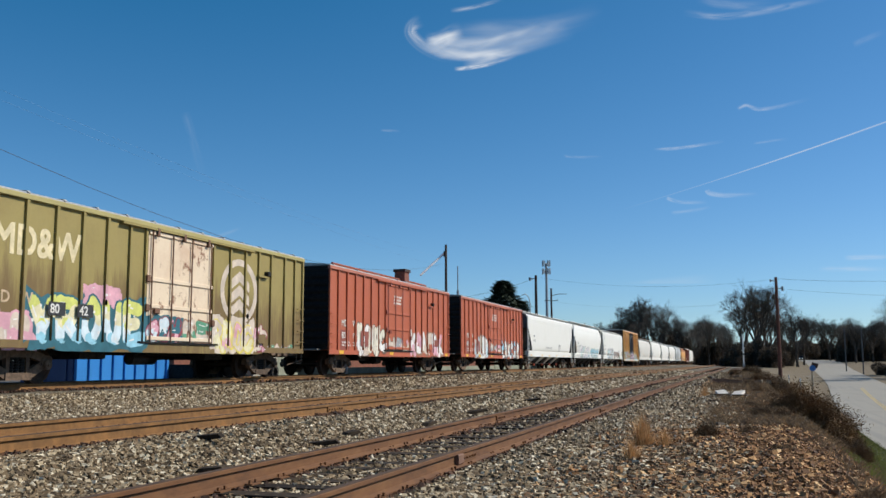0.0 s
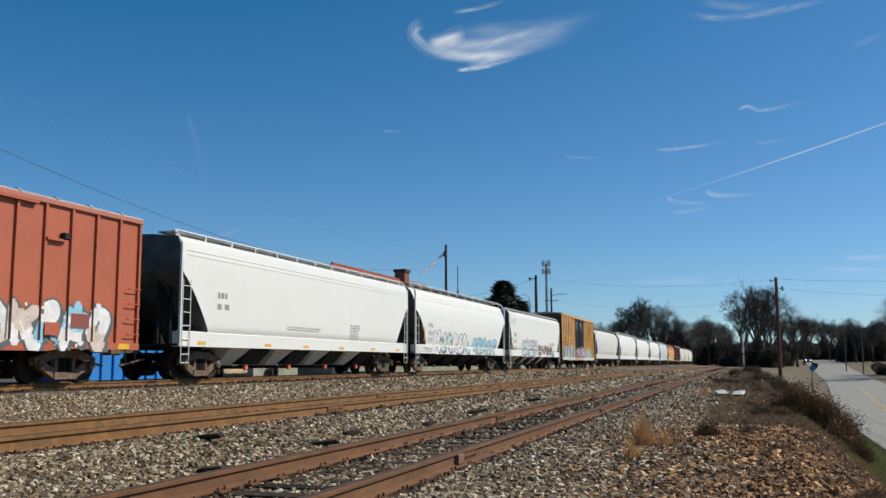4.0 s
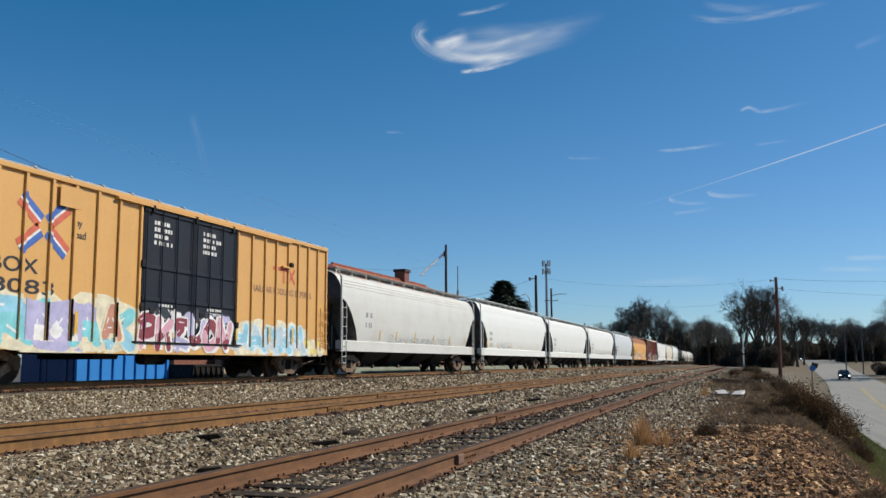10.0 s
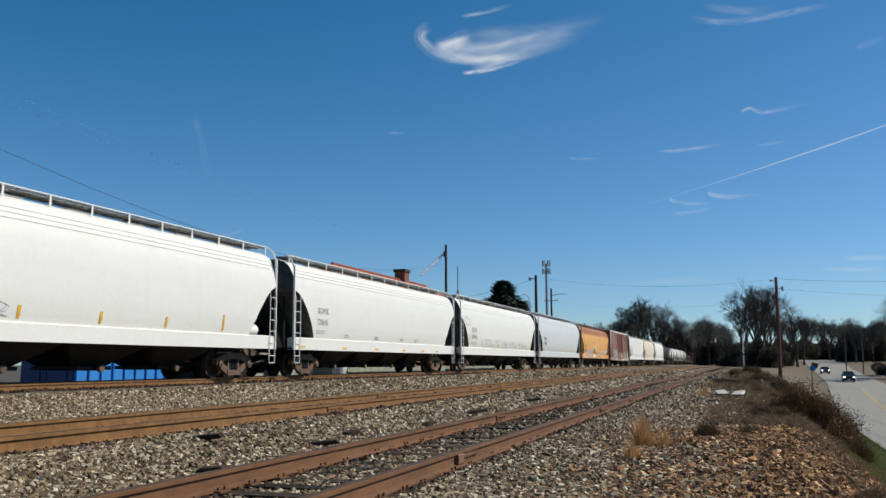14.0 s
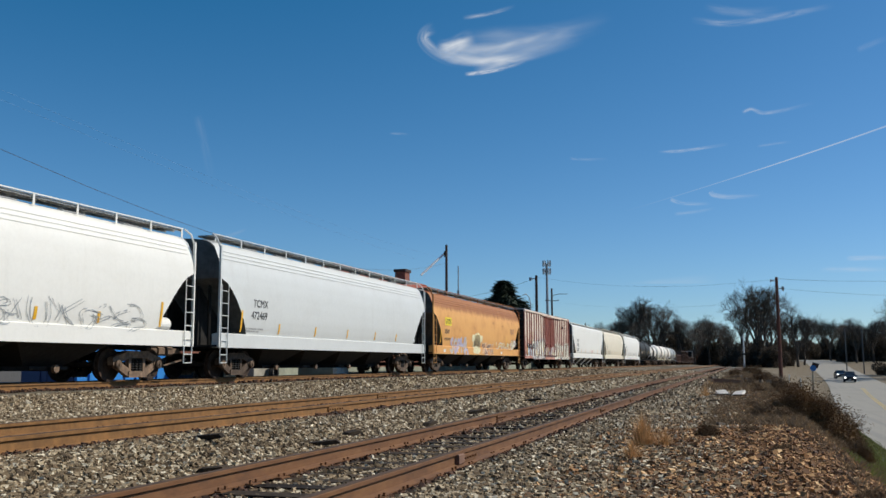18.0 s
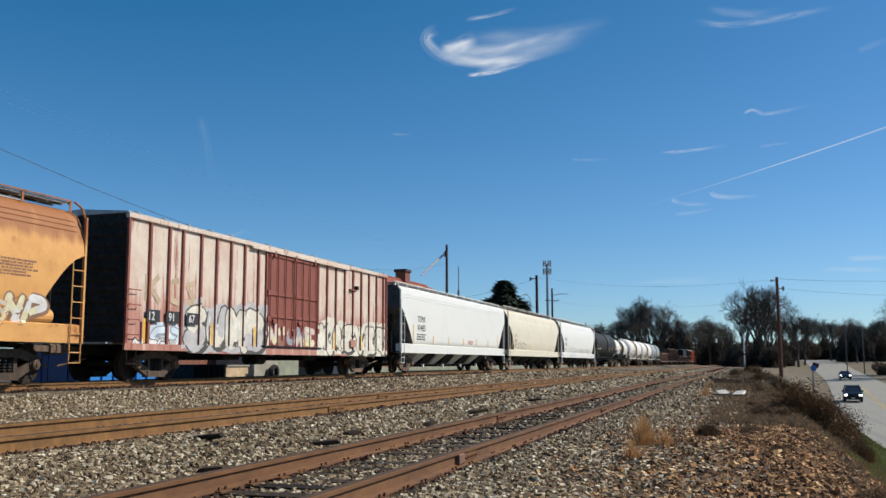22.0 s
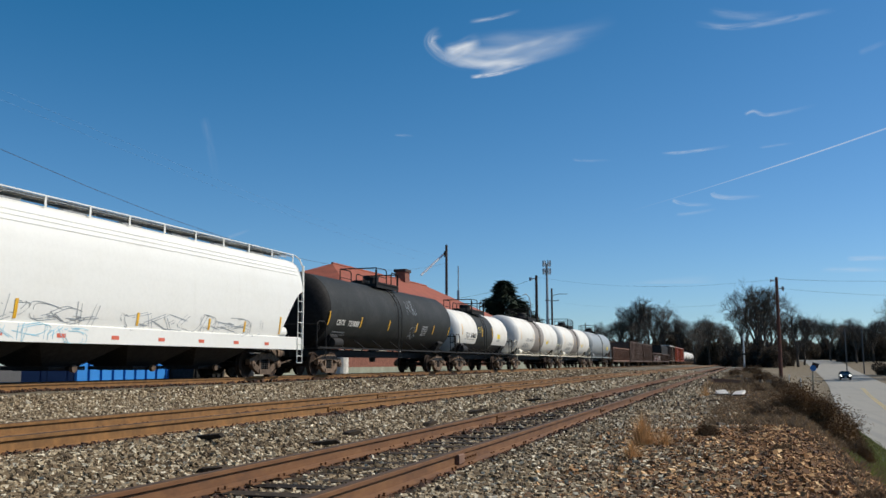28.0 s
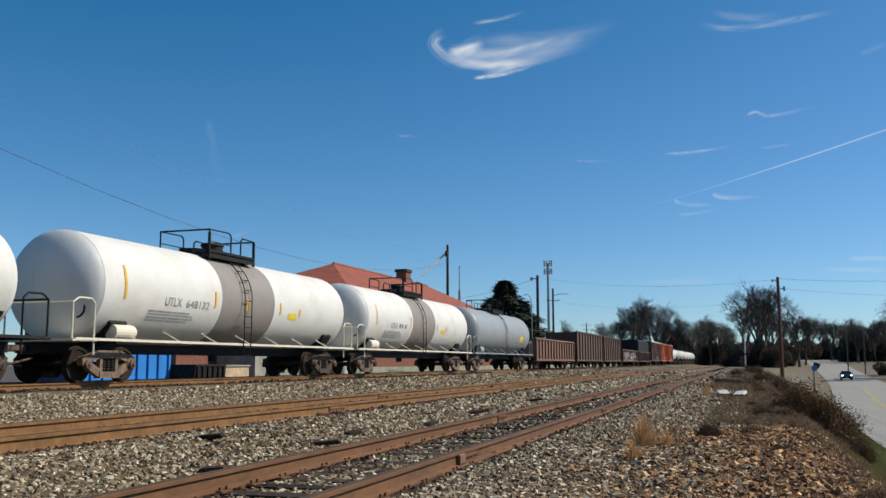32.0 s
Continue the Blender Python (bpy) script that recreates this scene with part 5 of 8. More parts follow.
def tank_car(label, Lt, R, zc, bands, frame_mat, over=1.2, dome=0.0, skirt=None, rail_mat_=None, group="cars of the freight train"):
    """A tank car. Lt: shell length; bands: list of (share of the length, material) from front to rear; skirt: material of the underside."""
    car = thing("tank_car", label, "freight car", group)
    L = Lt + 2 * over - 1.2
    # shell in bands, with domed heads
    prof = []
    hd = 0.62
    for i in range(9):
        a = math.pi / 2 * i / 8
        prof.append((-Lt / 2 + hd * (1 - math.sin(a)) * 1.0, R * math.cos(a) ** 0.8 if i < 8 else 0.0))
    head = prof[::-1]
    front = [(-Lt / 2 + hd * (1 - math.cos(math.pi / 2 * i / 8)), R * math.sin(math.pi / 2 * i / 8)) for i in range(9)]
    y = -Lt / 2 + hd
    names = []
    sh = Shape().lathe_y(front, 40, 0, zc)
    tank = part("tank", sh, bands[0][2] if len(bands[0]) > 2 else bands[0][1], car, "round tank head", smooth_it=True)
    span = Lt - 2 * hd
    for k, bd in enumerate(bands):
        y2 = y + span * bd[0]
        s2 = Shape()
        if skirt is not None and bd[1] is not skirt:
            s2.lathe_y([(y, R), (y2, R)], 30, 0, zc, -0.55, math.pi + 0.55)
            part("shell_course", s2, bd[1], tank, smooth_it=True)
            part("shell_underside", Shape().lathe_y([(y, R), (y2, R)], 20, 0, zc, math.pi + 0.55, 2 * math.pi - 0.55), skirt, tank, smooth_it=True)
        else:
            s2.lathe_y([(y, R), (y2, R)], 40, 0, zc)
            part("shell_course", s2, bd[1], tank, smooth_it=True)
        part("weld_ring", Shape().lathe_y([(y - 0.02, R + 0.001), (y - 0.015, R + 0.006), (y + 0.015, R + 0.006), (y + 0.02, R + 0.001)], 40, 0, zc), bd[1], tank, smooth_it=True)
        y = y2
    part("tank_head", Shape().lathe_y([(-a, r) for a, r in front], 40, 0, zc), bands[-1][1], tank, "round tank head", smooth_it=True)
    top = zc + R
    fm = rail_mat_ or M["black"]
    # dome and safety platform
    part("manway", Shape().tube((0, -0.1, top - 0.1), (0, -0.1, top + 0.42), 0.36, 0.36, 18).tube((0, -0.1, top + 0.42), (0, -0.1, top + 0.50), 0.40, 0.36, 18), fm, car, "round manway housing")
    part("valve_housing", Shape().tube((0.1, 0.7, top - 0.1), (0.1, 0.7, top + 0.24), 0.28, 0.28, 14), fm, car)
    part("hatch_housing", Shape().tube((-0.1, -1.15, top - 0.1), (-0.1, -1.15, top + 0.20), 0.42, 0.42, 14), fm, car)
    pl = Shape().box(-0.95, 0.95, -1.75, 1.1, top - 0.02, top + 0.02)
    for sx in (-0.95, 0.93):
        pl.box(sx, sx + 0.02, -1.75, 1.1, top - 0.16, top + 0.10)
    for yy in (-1.75, -0.4, 1.08):
        pl.box(-0.9, 0.9, yy, yy + 0.03, top - 0.12, top)
    part("platform", pl, fm, car)
    rl = Shape()
    z0, z1 = top, top + 0.74
    for xx in (-0.92, 0.92):
        for pts in ([(xx, -1.72, z0 - 0.15), (xx, -1.72, z1), (xx, -0.55, z1 + 0.02), (xx, -0.42, z1 - 0.08), (xx, -0.42, z0)], [(xx, 0.2, z0), (xx, 0.2, z1 - 0.15), (xx, 0.32, z1 - 0.05), (xx, 1.07, z1 - 0.08), (xx, 1.07, z0 - 0.15)]):
            rl.pipe(pts, 0.028)
        rl.pipe([(xx, -1.72, z0 + 0.36), (xx, -0.42, z0 + 0.36)], 0.02)
    for yy in (-1.72, 1.07):
        rl.pipe([(-0.92, yy, z1 if yy < 0 else z1 - 0.08), (0.92, yy, z1 if yy < 0 else z1 - 0.08)], 0.028)
        rl.box(0.88, 0.96, yy - 0.03, yy + 0.03, z0 - 0.2, z1 - 0.1)
    part("safety_railing", rl, fm, car, "pipe safety railing")
    # ladder that follows the shell
    ld = Shape()
    for dy in (-0.85, -0.40):
        pts = [((R + 0.09) * math.cos(a), dy + 0.3, zc + (R + 0.09) * math.sin(a)) for a in np.linspace(1.1, -0.1, 9)]
        pts += [(R + 0.08, dy + 0.3, 1.3), (R + 0.04, dy + 0.3, 0.75)]
        ld.pipe(pts, 0.018)
    for a in np.linspace(0.9, 0.0, 5):
        ld.tube(((R + 0.09) * math.cos(a), -0.55, zc + (R + 0.09) * math.sin(a)), ((R + 0.09) * math.cos(a), -0.10, zc + (R + 0.09) * math.sin(a)), 0.016)
    for zz in (2.0, 1.65, 1.3, 1.0, 0.75):
        ld.tube((R + 0.07, -0.55, zz), (R + 0.07, -0.10, zz), 0.016)
    part("ladder", ld, fm, car)
    # underframe: stub sills, side rails, saddles, end platforms
    part("centre_sill", Shape().box(-0.25, 0.25, -L / 2 + 0.1, L / 2 - 0.1, 0.75, 1.02), M["black"], car)
    for s in (-1, 1):
        part("saddle", Shape().prism_y([(-1.25, 1.55), (-0.9, 1.02), (0.9, 1.02), (1.25, 1.55), (1.1, 1.75), (-1.1, 1.75)], s * (L / 2 - 2.15) - 0.35, s * (L / 2 - 2.15) + 0.35), M["black"], car)
        part("end_platform", Shape().box(-1.5, 1.5, min(s * (L / 2 - 1.0), s * (L / 2 - 0.1)), max(s * (L / 2 - 1.0), s * (L / 2 - 0.1)), 1.04, 1.10), frame_mat, car)
        rails = Shape()
        for xx in (-1.42, 1.42):
            rails.pipe([(xx, s * (L / 2 - 0.15), 1.1), (xx, s * (L / 2 - 0.15), 2.0), (xx, s * (L / 2 - 0.35), 2.12), (xx, s * (L / 2 - 0.8), 2.12), (xx, s * (L / 2 - 0.95), 2.0), (xx, s * (L / 2 - 0.95), 0.7)], 0.026)
        rails.pipe([(-1.42, s * (L / 2 - 0.15), 2.0), (1.42, s * (L / 2 - 0.15), 2.0)], 0.026)
        part("end_railing", rails, frame_mat, car)
    side = Shape()
    for xx in (-1.48, 1.48):
        side.box(xx - 0.035, xx + 0.035, -L / 2 + 0.2, L / 2 - 0.2, 1.06, 1.13)
    for k in range(7):
        yy = -L / 2 + 2.6 + (L - 5.2) * k / 6
        side.tube((1.48, yy, 1.1), (0.95, yy - 0.12, zc - R * 0.74), 0.03)
        side.tube((-1.48, yy, 1.1), (-0.95, yy - 0.12, zc - R * 0.74), 0.03)
    part("side_rail", side, frame_mat, car)
    part("bottom_outlet", Shape().tube((0, 0.1, zc - R + 0.05), (0, 0.1, 0.55), 0.2, 0.14, 12), M["black"], car)
    part("brake_reservoir", Shape().lathe_y([(-0.45, 0.0), (-0.42, 0.2), (0.42, 0.2), (0.45, 0.0)], 16, 1.2, 1.32), frame_mat, car, "cylindrical air reservoir on a bracket", at=(0, -L / 2 + 2.3, 0))
    part("hand_brake", Shape().lathe_y([(-0.02, 0.22), (-0.02, 0.26), (0.02, 0.26), (0.02, 0.22), (-0.02, 0.22)], 18, 0.9, 1.9), M["black"], car, at=(0, -L / 2 + 0.9, 0))
    running_gear(car, L, 2.05, sill=False)
    side = lambda z: math.sqrt(max(0.01, R * R - (z - zc) ** 2)) + 0.005
    return car, lambda z: Skin(side, z), L


def gondola(label, L, H, mat, posts, floor=0.75):
    car = thing("gondola_car", label, "freight car", "cars of the freight train")
    body = Shape()
    for s in (-1, 1):
        body.box(min(s * 1.42, s * 1.46), max(s * 1.42, s * 1.46), -L / 2, L / 2, floor, H)
        body.box(-1.46, 1.46, min(s * (L / 2 - 0.05), s * L / 2), max(s * (L / 2 - 0.05), s * L / 2), floor, H)
    body.box(-1.42, 1.42, -L / 2, L / 2, floor, floor + 0.12)
    part("body", body, mat, car)
    for s in (-1, 1):
        part("top_chord", Shape().box(min(s * 1.42, s * 1.56), max(s * 1.42, s * 1.56), -L / 2, L / 2, H - 0.02, H + 0.12, 0.02), mat, car)
        part("side_sill", Shape().box(min(s * 1.42, s * 1.56), max(s * 1.42, s * 1.56), -L / 2, L / 2, floor - 0.12, floor + 0.06, 0.02), mat, car)
    rib = Shape().box(1.46, 1.58, -0.07, 0.07, floor, H, 0.0).mesh("rib", mat)
    for i in range(posts + 1):
        yy = -L / 2 + 0.1 + (L - 0.2) * i / posts
        part("rib", rib, None, car, at=(0, yy, 0))
        part("rib", rib, None, car, at=Matrix.Translation((0, yy, 0)) @ FLIP)
    grabs(car, -L / 2 + 0.35, (floor + 0.3, floor + 0.7, floor + 1.1), mat, 1.62)
    running_gear(car, L, 1.9)
    return car


# ---- the train ----
TRAIN = []          # (car, distance of its middle along the line at the start, half the truck spacing)


def place(car, front, rear):
    TRAIN.append((car, (front + rear) / 2, (rear - front) / 2 - 2.0))
    return car


def build_train():
    G = graffiti
    mb, mg, mw = M["markblack"], M["markgrey"], M["markwhite"]
    # olive boxcar
    car, P, Rb, ribs = boxcar("olive green boxcar with a whitewashed door and graffiti", 15.64, 4.36, M["olive"], M["oliveroof"], (-1.65, 1.6, M["doorcream"], 1), ([-7.75, -7.1, -6.18, -5.2, -4.27, -3.34, -2.41, -1.73], [1.68, 2.67, 3.61, 4.49, 5.35, 6.34, 7.12, 7.75]), endmat=M["black"], bars=M["rustbar"])
    x = P + 0.006
    write(car, "MD&W", -7.1, 2.95, 0.68, M["markcream"], x, 2.76)
    for tx, yy in (("MD", -7.1), ("W", -6.25)):
        write(car, tx, yy, 1.85, 0.26, M["marktan"], x)
    G(car, -5.9, -1.75, 0.84, 2.12, ("white", "sky", "pale", "sky"), x, 4, 11, "teal", ribs=ribs, line="teal", fat=0.34, text="YROUE", fade=("lime", "butter", "pale", "sky"))
    G(car, -7.1, -5.8, 0.84, 1.62, ("pink", "beige"), x, 2, 12, "pink", line="pink")
    G(car, -4.0, -2.9, 1.95, 2.45, ("pink", "pink"), x, 2, 15, "pink", line="pink", ribs=ribs)
    G(car, -2.1, -1.7, 0.9, 1.8, ("yellow", "sky"), x, 1, 16, line="teal")
    G(car, -1.55, -0.1, 1.12, 1.75, ("pink", "pale", "teal"), P + 0.042, 3, 17, "teal", line="maroon")
    G(car, 0.1, 1.5, 1.12, 1.8, ("beige", "green"), P + 0.042, 2, 18, line="brown")
    G(car, 1.75, 4.1, 0.84, 1.85, ("beige", "butter", "pink"), x, 4, 13, "beige", ribs=ribs, line="yellow")
    G(car, 4.3, 5.1, 0.84, 1.7, ("pink", "beige"), x, 2, 14, line="maroon", ribs=ribs)
    G(car, 5.2, 7.2, 0.84, 1.15, ("green", "beige", "grey"), x, 4, 19, line="brown")
    for yy, tx in ((-5.35, "80"), (-4.35, "42")):
        plate(car, "number_panel", yy - 0.06, yy + 0.52, 1.62, 1.94, mb, Rb + 0.012, "black number panel")
        write(car, tx, yy, 1.67, 0.22, mw, Rb + 0.018)
    logo = Shape()
    ring = [(math.cos(a), math.sin(a)) for a in np.linspace(0, 6.283185, 33)]
    vs = [(x, 3.3 + 1.16 * k * a, 2.8 + 1.06 * k * b) for k in (1.0, 0.80) for a, b in ring[:-1]]
    logo.add(vs, [(i, (i + 1) % 32, 32 + (i + 1) % 32, 32 + i) for i in range(32)])
    part("emblem_ring", logo, M["g_beige"], car, "faded cream ring")
    for zz in (1.95, 2.4, 2.85):
        ch = Shape().face([(x, 2.68, zz - 0.06), (x, 3.3, zz + 0.28), (x, 3.3, zz + 0.62), (x, 2.68, zz + 0.26)]).face([(x, 3.3, zz + 0.28), (x, 3.92, zz - 0.06), (x, 3.92, zz + 0.26), (x, 3.3, zz + 0.62)])
        part("emblem_chevron", ch, M["g_beige"], car, "faded cream chevron")
    plate(car, "primer_patch", -1.55, 1.45, 2.55, 4.0, M["doorcream"], P + 0.037)
    place(car, 15.1, 30.74)
    # two oxide red boxcars
    for k, (f, r, no, seed) in enumerate(((33.0, 48.65, "19", 21), (50.93, 66.66, "41", 31))):
        car, P, Rb, ribs = boxcar("oxide red boxcar with pale graffiti along its lower side", r - f, 4.37, M["red"], M["redroof"], (-1.66, 1.52, M["red"], 1), (7, 7), endmat=M["black"], bars=M["brownred"])
        x = P + 0.006
        for tx, yy, zz in (("MD", -6.55, 2.0), ("W", -5.45, 2.0), ("80", -6.55, 1.5), (no, -5.4, 1.5)):
            write(car, tx, yy, zz, 0.26, mw, x + 0.012)
        for ya, yb, za, zb in ((-6.65, -5.75, 0.95, 1.85), (-4.6, -3.75, 1.2, 1.85), (5.1, 5.9, 1.35, 1.7)):
            plate(car, "primer_patch", ya, yb, za, zb, M["brownred"], x + (0.004 if ya < -5 else 0.03), "dark brown primer patch")
        small_print(car, -6.5, 1.3, 2, 1.0, mw, x + 0.012, 0.07, seed)
        small_print(car, -5.4, 1.3, 2, 0.5, mw, x + 0.012, 0.06, seed + 5)
        cols = ("chalk", "white", "beige", "chalk") if k == 0 else ("white", "mist", "chalk", "white")
        G(car, -4.95, -1.8, 0.84, 2.1, cols, x, 5, seed, None, ribs=ribs, line="umber" if k == 0 else "slate", fat=0.36)
        G(car, 1.6, 6.6, 0.84, 1.98, ("white", "pink", "white", "beige") if k == 0 else ("sky", "white", "beige", "white"), x, 6, seed + 1, None, ribs=ribs, line="brown" if k == 0 else "slate", fat=0.36)
        G(car, -1.4, 1.3, 1.1, 1.7, ("beige", "grey", "pink"), P + 0.042, 3, seed + 2, line="brown")
        small_print(car, -0.7, 3.55, 3, 1.1, mw, P + 0.04, 0.09, seed + 3)
        for yy in (-6.9, -4.2, -1.3, 7.0):
            plate(car, "conspicuity_mark", yy, yy + 0.45, 0.86, 1.0, M["reflect"], 1.615, "yellow reflective mark")
        place(car, f, r)
    # white covered hoppers
    W, C = M["white"], M["cream"]
    car, X = hopper("white covered hopper with long white discharge bays", 19.15, 4.26, W, False, 4, 1.5, gatemat=M["markred"], light_bays=True)
    small_print(car, -7.6, 2.5, 1, 0.7, mg, X(2.5), 0.18, 4)
    small_print(car, -7.6, 2.15, 1, 0.8, mg, X(2.15), 0.18, 5)
    small_print(car, 2.6, 2.0, 6, 1.0, mg, X(2.0), 0.06, 6)
    small_print(car, -3.0, 1.75, 2, 3.5, mg, X(1.7), 0.05, 7)
    for yy in (-8.6, -4.5, -1.6, 1.6, 5.0, 8.0):
        plate(car, "conspicuity_mark", yy, yy + 0.45, 1.05, 1.14, M["reflect"], 1.556)
    place(car, 68.55, 87.72)
    car, X = hopper("white covered hopper with blue and grey graffiti", 18.3, 4.36, W, True)
    write(car, "FPAX", -7.15, 2.35, 0.22, mg, X(2.35))
    write(car, "820273", -7.15, 1.95, 0.22, mg, X(2.0))
    small_print(car, -7.15, 1.75, 3, 0.9, mg, X(1.8), 0.05, 8)
    G(car, -6.2, 0.3, 1.02, 2.15, ("white", "white", "mint", "white"), X(1.95), 6, 41, "white", line="slate", fat=0.36, text="NUKRSK")
    for yy, zz in ((-4.9, 1.8), (-2.6, 1.25), (-1.1, 1.85), (-0.4, 1.25)):
        spray_spot(car, yy, zz, 0.34, 0.26, "lilac", X(1.9) + 0.03, int(yy * -10))
    G(car, 1.1, 6.6, 1.02, 2.0, ("sky", "pale"), X(1.9), 5, 42, None, line="sage", fat=0.36, text="REAST", fade=("sky", "sky", "mist", "mist"))
    strips(car, (-7.8,), 1.62, 2.35, X)
    G(car, -8.2, -6.5, 1.02, 1.3, ("dark",), 1.556, 3, 43, wire=True)
    place(car, 88.8, 107.1)
    car, X = hopper("white covered hopper with grey and brown graffiti", 18.65, 4.2, W, False, 4, 1.0, light_bays=True)
    write(car, "FPAX", -8.0, 2.38, 0.26, mg, X(2.4))
    write(car, "950373", -8.15, 1.92, 0.24, mg, X(2.0))
    small_print(car, -8.2, 1.62, 3, 1.3, mg, X(1.6), 0.05, 9)
    G(car, -5.3, -0.4, 1.0, 2.15, ("mint", "pale", "ash"), X(2.0), 4, 51, "ash", line="slate", text="ONEH")
    G(car, 0.2, 5.7, 1.02, 1.9, ("umber", "umber"), X(1.7), 5, 52, "white", line="white", fat=0.38, text="EAPSO")
    G(car, 5.5, 6.5, 1.02, 1.4, ("green",), X(1.3), 1, 59, "green", line="teal", text="C")
    G(car, -8.9, -7.4, 3.2, 3.65, ("dark",), X(3.4), 3, 53, wire=True)
    G(car, 4.2, 6.6, 1.85, 2.2, ("dark",), X(2.0), 4, 54, wire=True)
    strips(car, (-8.7, -6.3, -3.8, -1.3, 8.2), 1.5, (2.3, 1.85, 1.8, 1.8, 2.1), X)
    place(car, 108.4, 127.05)
    # tan double-door boxcar
    # tan end sheets drawn dark brown, with their shade put into the colour
    car, P, Rb, ribs = boxcar("tan yellow high-cube boxcar with black double doors", 18.7, 4.98, M["tan"], M["tan"], (-2.4, 2.5, M["doorblack"], 2), ([-9.28, -8.4, -7.6, -6.75, -5.9, -5.1, -4.26, -3.4, -2.5], [2.6, 3.53, 4.41, 5.21, 6.1, 6.89, 7.69, 8.5, 9.28]), 0.76, endmat=M["darkrust"])
    x = P + 0.006
    xr = Rb + 0.006
    hub = (-6.1, 3.70)
    for sy in (-1, 1):
        for sz in (-1, 1):
            tip = (hub[0] + sy * 0.78, hub[1] + sz * 0.58)
            dy, dz = tip[0] - hub[0], tip[1] - hub[1]
            ln = math.hypot(dy, dz)
            ny, nz = -dz / ln, dy / ln
            if nz * sz < 0:
                ny, nz = -ny, -nz
            for o0, o1, m in ((0.03, 0.19, M["markblue"]), (-0.03, 0.03, mw), (-0.19, -0.03, M["markred"])):
                poly = [(hub[0] + ny * o0 + dy * 0.16, hub[1] + nz * o0 + dz * 0.16), (tip[0] + ny * o0, tip[1] + nz * o0), (tip[0] + ny * o1, tip[1] + nz * o1), (hub[0] + ny * o1 + dy * 0.16, hub[1] + nz * o1 + dz * 0.16)]
                bar = Shape().face([(x + 0.002, u, v) for u, v in poly])
                for ry, rw, rx in ribs:
                    over = clip_line(clip_line(poly, 0, ry - rw, True), 0, ry + rw, False)
                    if len(over) > 2:
                        bar.face([(rx + 0.003, u, v) for u, v in over])
                part("emblem_bar", bar, m, car, "bar of a crossed emblem")
    write(car, "next", -8.25, 3.8, 0.19, mb, x)
    write(car, "load", -8.25, 3.55, 0.19, mb, x)
    write(car, "any", -5.15, 3.8, 0.17, mb, x)
    write(car, "road", -5.15, 3.55, 0.19, mb, x)
    write(car, "TBOX", -8.15, 2.55, 0.34, mb, x, 1.9)
    write(car, "668083", -8.7, 2.08, 0.32, mb, x, 3.0)
    G(car, -8.9, -2.6, 0.8, 2.05, ("turq", "sky", "turq", "lilac"), x, 5, 61, "cream", ribs=ribs, line="cream", fat=0.34, text="UREAK")
    G(car, -3.9, -3.1, 1.1, 2.0, ("sienna",), x + 0.014, 1, 67, None, ribs=ribs, line="cream", text="A")
    G(car, -6.3, -4.9, 0.84, 1.95, ("lilac", "white"), x + 0.014, 2, 65, "lilac", ribs=ribs, line="lilac", text="M")
    G(car, -2.45, 2.15, 0.85, 1.85, ("maroon", "pink", "maroon", "lilac"), P + 0.08, 6, 62, None, line="white")
    G(car, -2.4, 2.1, 1.5, 2.0, ("lilac", "dark", "white"), P + 0.07, 7, 66, None, line="dark")
    G(car, 2.35, 7.4, 0.8, 1.8, ("sky", "mist", "sky", "mist"), x, 5, 63, "cream", ribs=ribs, line="pale", text="HARKN")
    G(car, 7.2, 9.0, 0.8, 1.4, ("yellow", "butter"), x, 3, 64, None, ribs=ribs, line="beige")
    for yy in (-1.9, 0.55):
        small_print(car, yy, 4.35, 4, 0.95, mw, P + 0.04, 0.11, int(90 + yy))
        small_print(car, yy + 0.3, 2.2, 3, 0.8, mw, P + 0.04, 0.08, int(80 + yy))
    part("emblem_bar", Shape().bar((6.15, 3.34), (6.65, 3.88), 0.11, x, x + 0.002).bar((6.65, 3.34), (6.15, 3.88), 0.11, x + 0.004, x + 0.006), M["markred"], car, "red crossed bars of a faded emblem")
    for yy in (5.0, 5.55):
        part("emblem_bar", Shape().box(x, x + 0.002, yy, yy + 0.5, 3.75, 3.88).box(x, x + 0.002, yy + 0.19, yy + 0.31, 3.32, 3.75), M["markred"], car, "red bars of a faded emblem")
    write(car, "RAILCAR POOLING EXPERTS", 3.6, 2.9, 0.22, M["g_brown"], x, 4.4)
    strips(car, (-7.6, -5.0, -1.0, 2.5, 4.7, 6.4), 1.2, 1.75, xr)
    for yy in (-8.9, 8.9):
        ladder(car, yy, 0.95, 2.6, 5, M["tan"], Rb + 0.05, 0.5)
    place(car, 128.3, 147.0)
    # more covered hoppers
    car, X = hopper("stained light grey covered hopper with rust along the roof", 19.6, 4.28, M["dirtygrey"], True)
    small_print(car, -7.3, 2.45, 1, 0.75, mg, X(2.4), 0.22, 14)
    small_print(car, -7.3, 2.02, 1, 0.75, mg, X(2.0), 0.22, 15)
    strips(car, (-5.6, -3.5, -0.9, 2.0, 4.8, 7.7), 1.52, 1.95, X)
    G(car, -4.5, 5.0, 1.45, 1.75, ("grey",), X(1.7), 12, 55, wire=True)
    place(car, 148.4, 168.0)
    car, X = hopper("white covered hopper with rust-stained roof edge", 20.2, 4.38, W, True, walkmat=W)
    write(car, "MBLX", -8.1, 2.3, 0.2, mg, X(2.3))
    write(car, "53845", -8.1, 1.93, 0.2, mg, X(1.95))
    small_print(car, -8.1, 1.72, 3, 1.2, M["marktan"], X(1.7), 0.05, 16)
    G(car, -5.9, -2.4, 1.45, 1.85, ("grey",), X(1.75), 7, 56, wire=True)
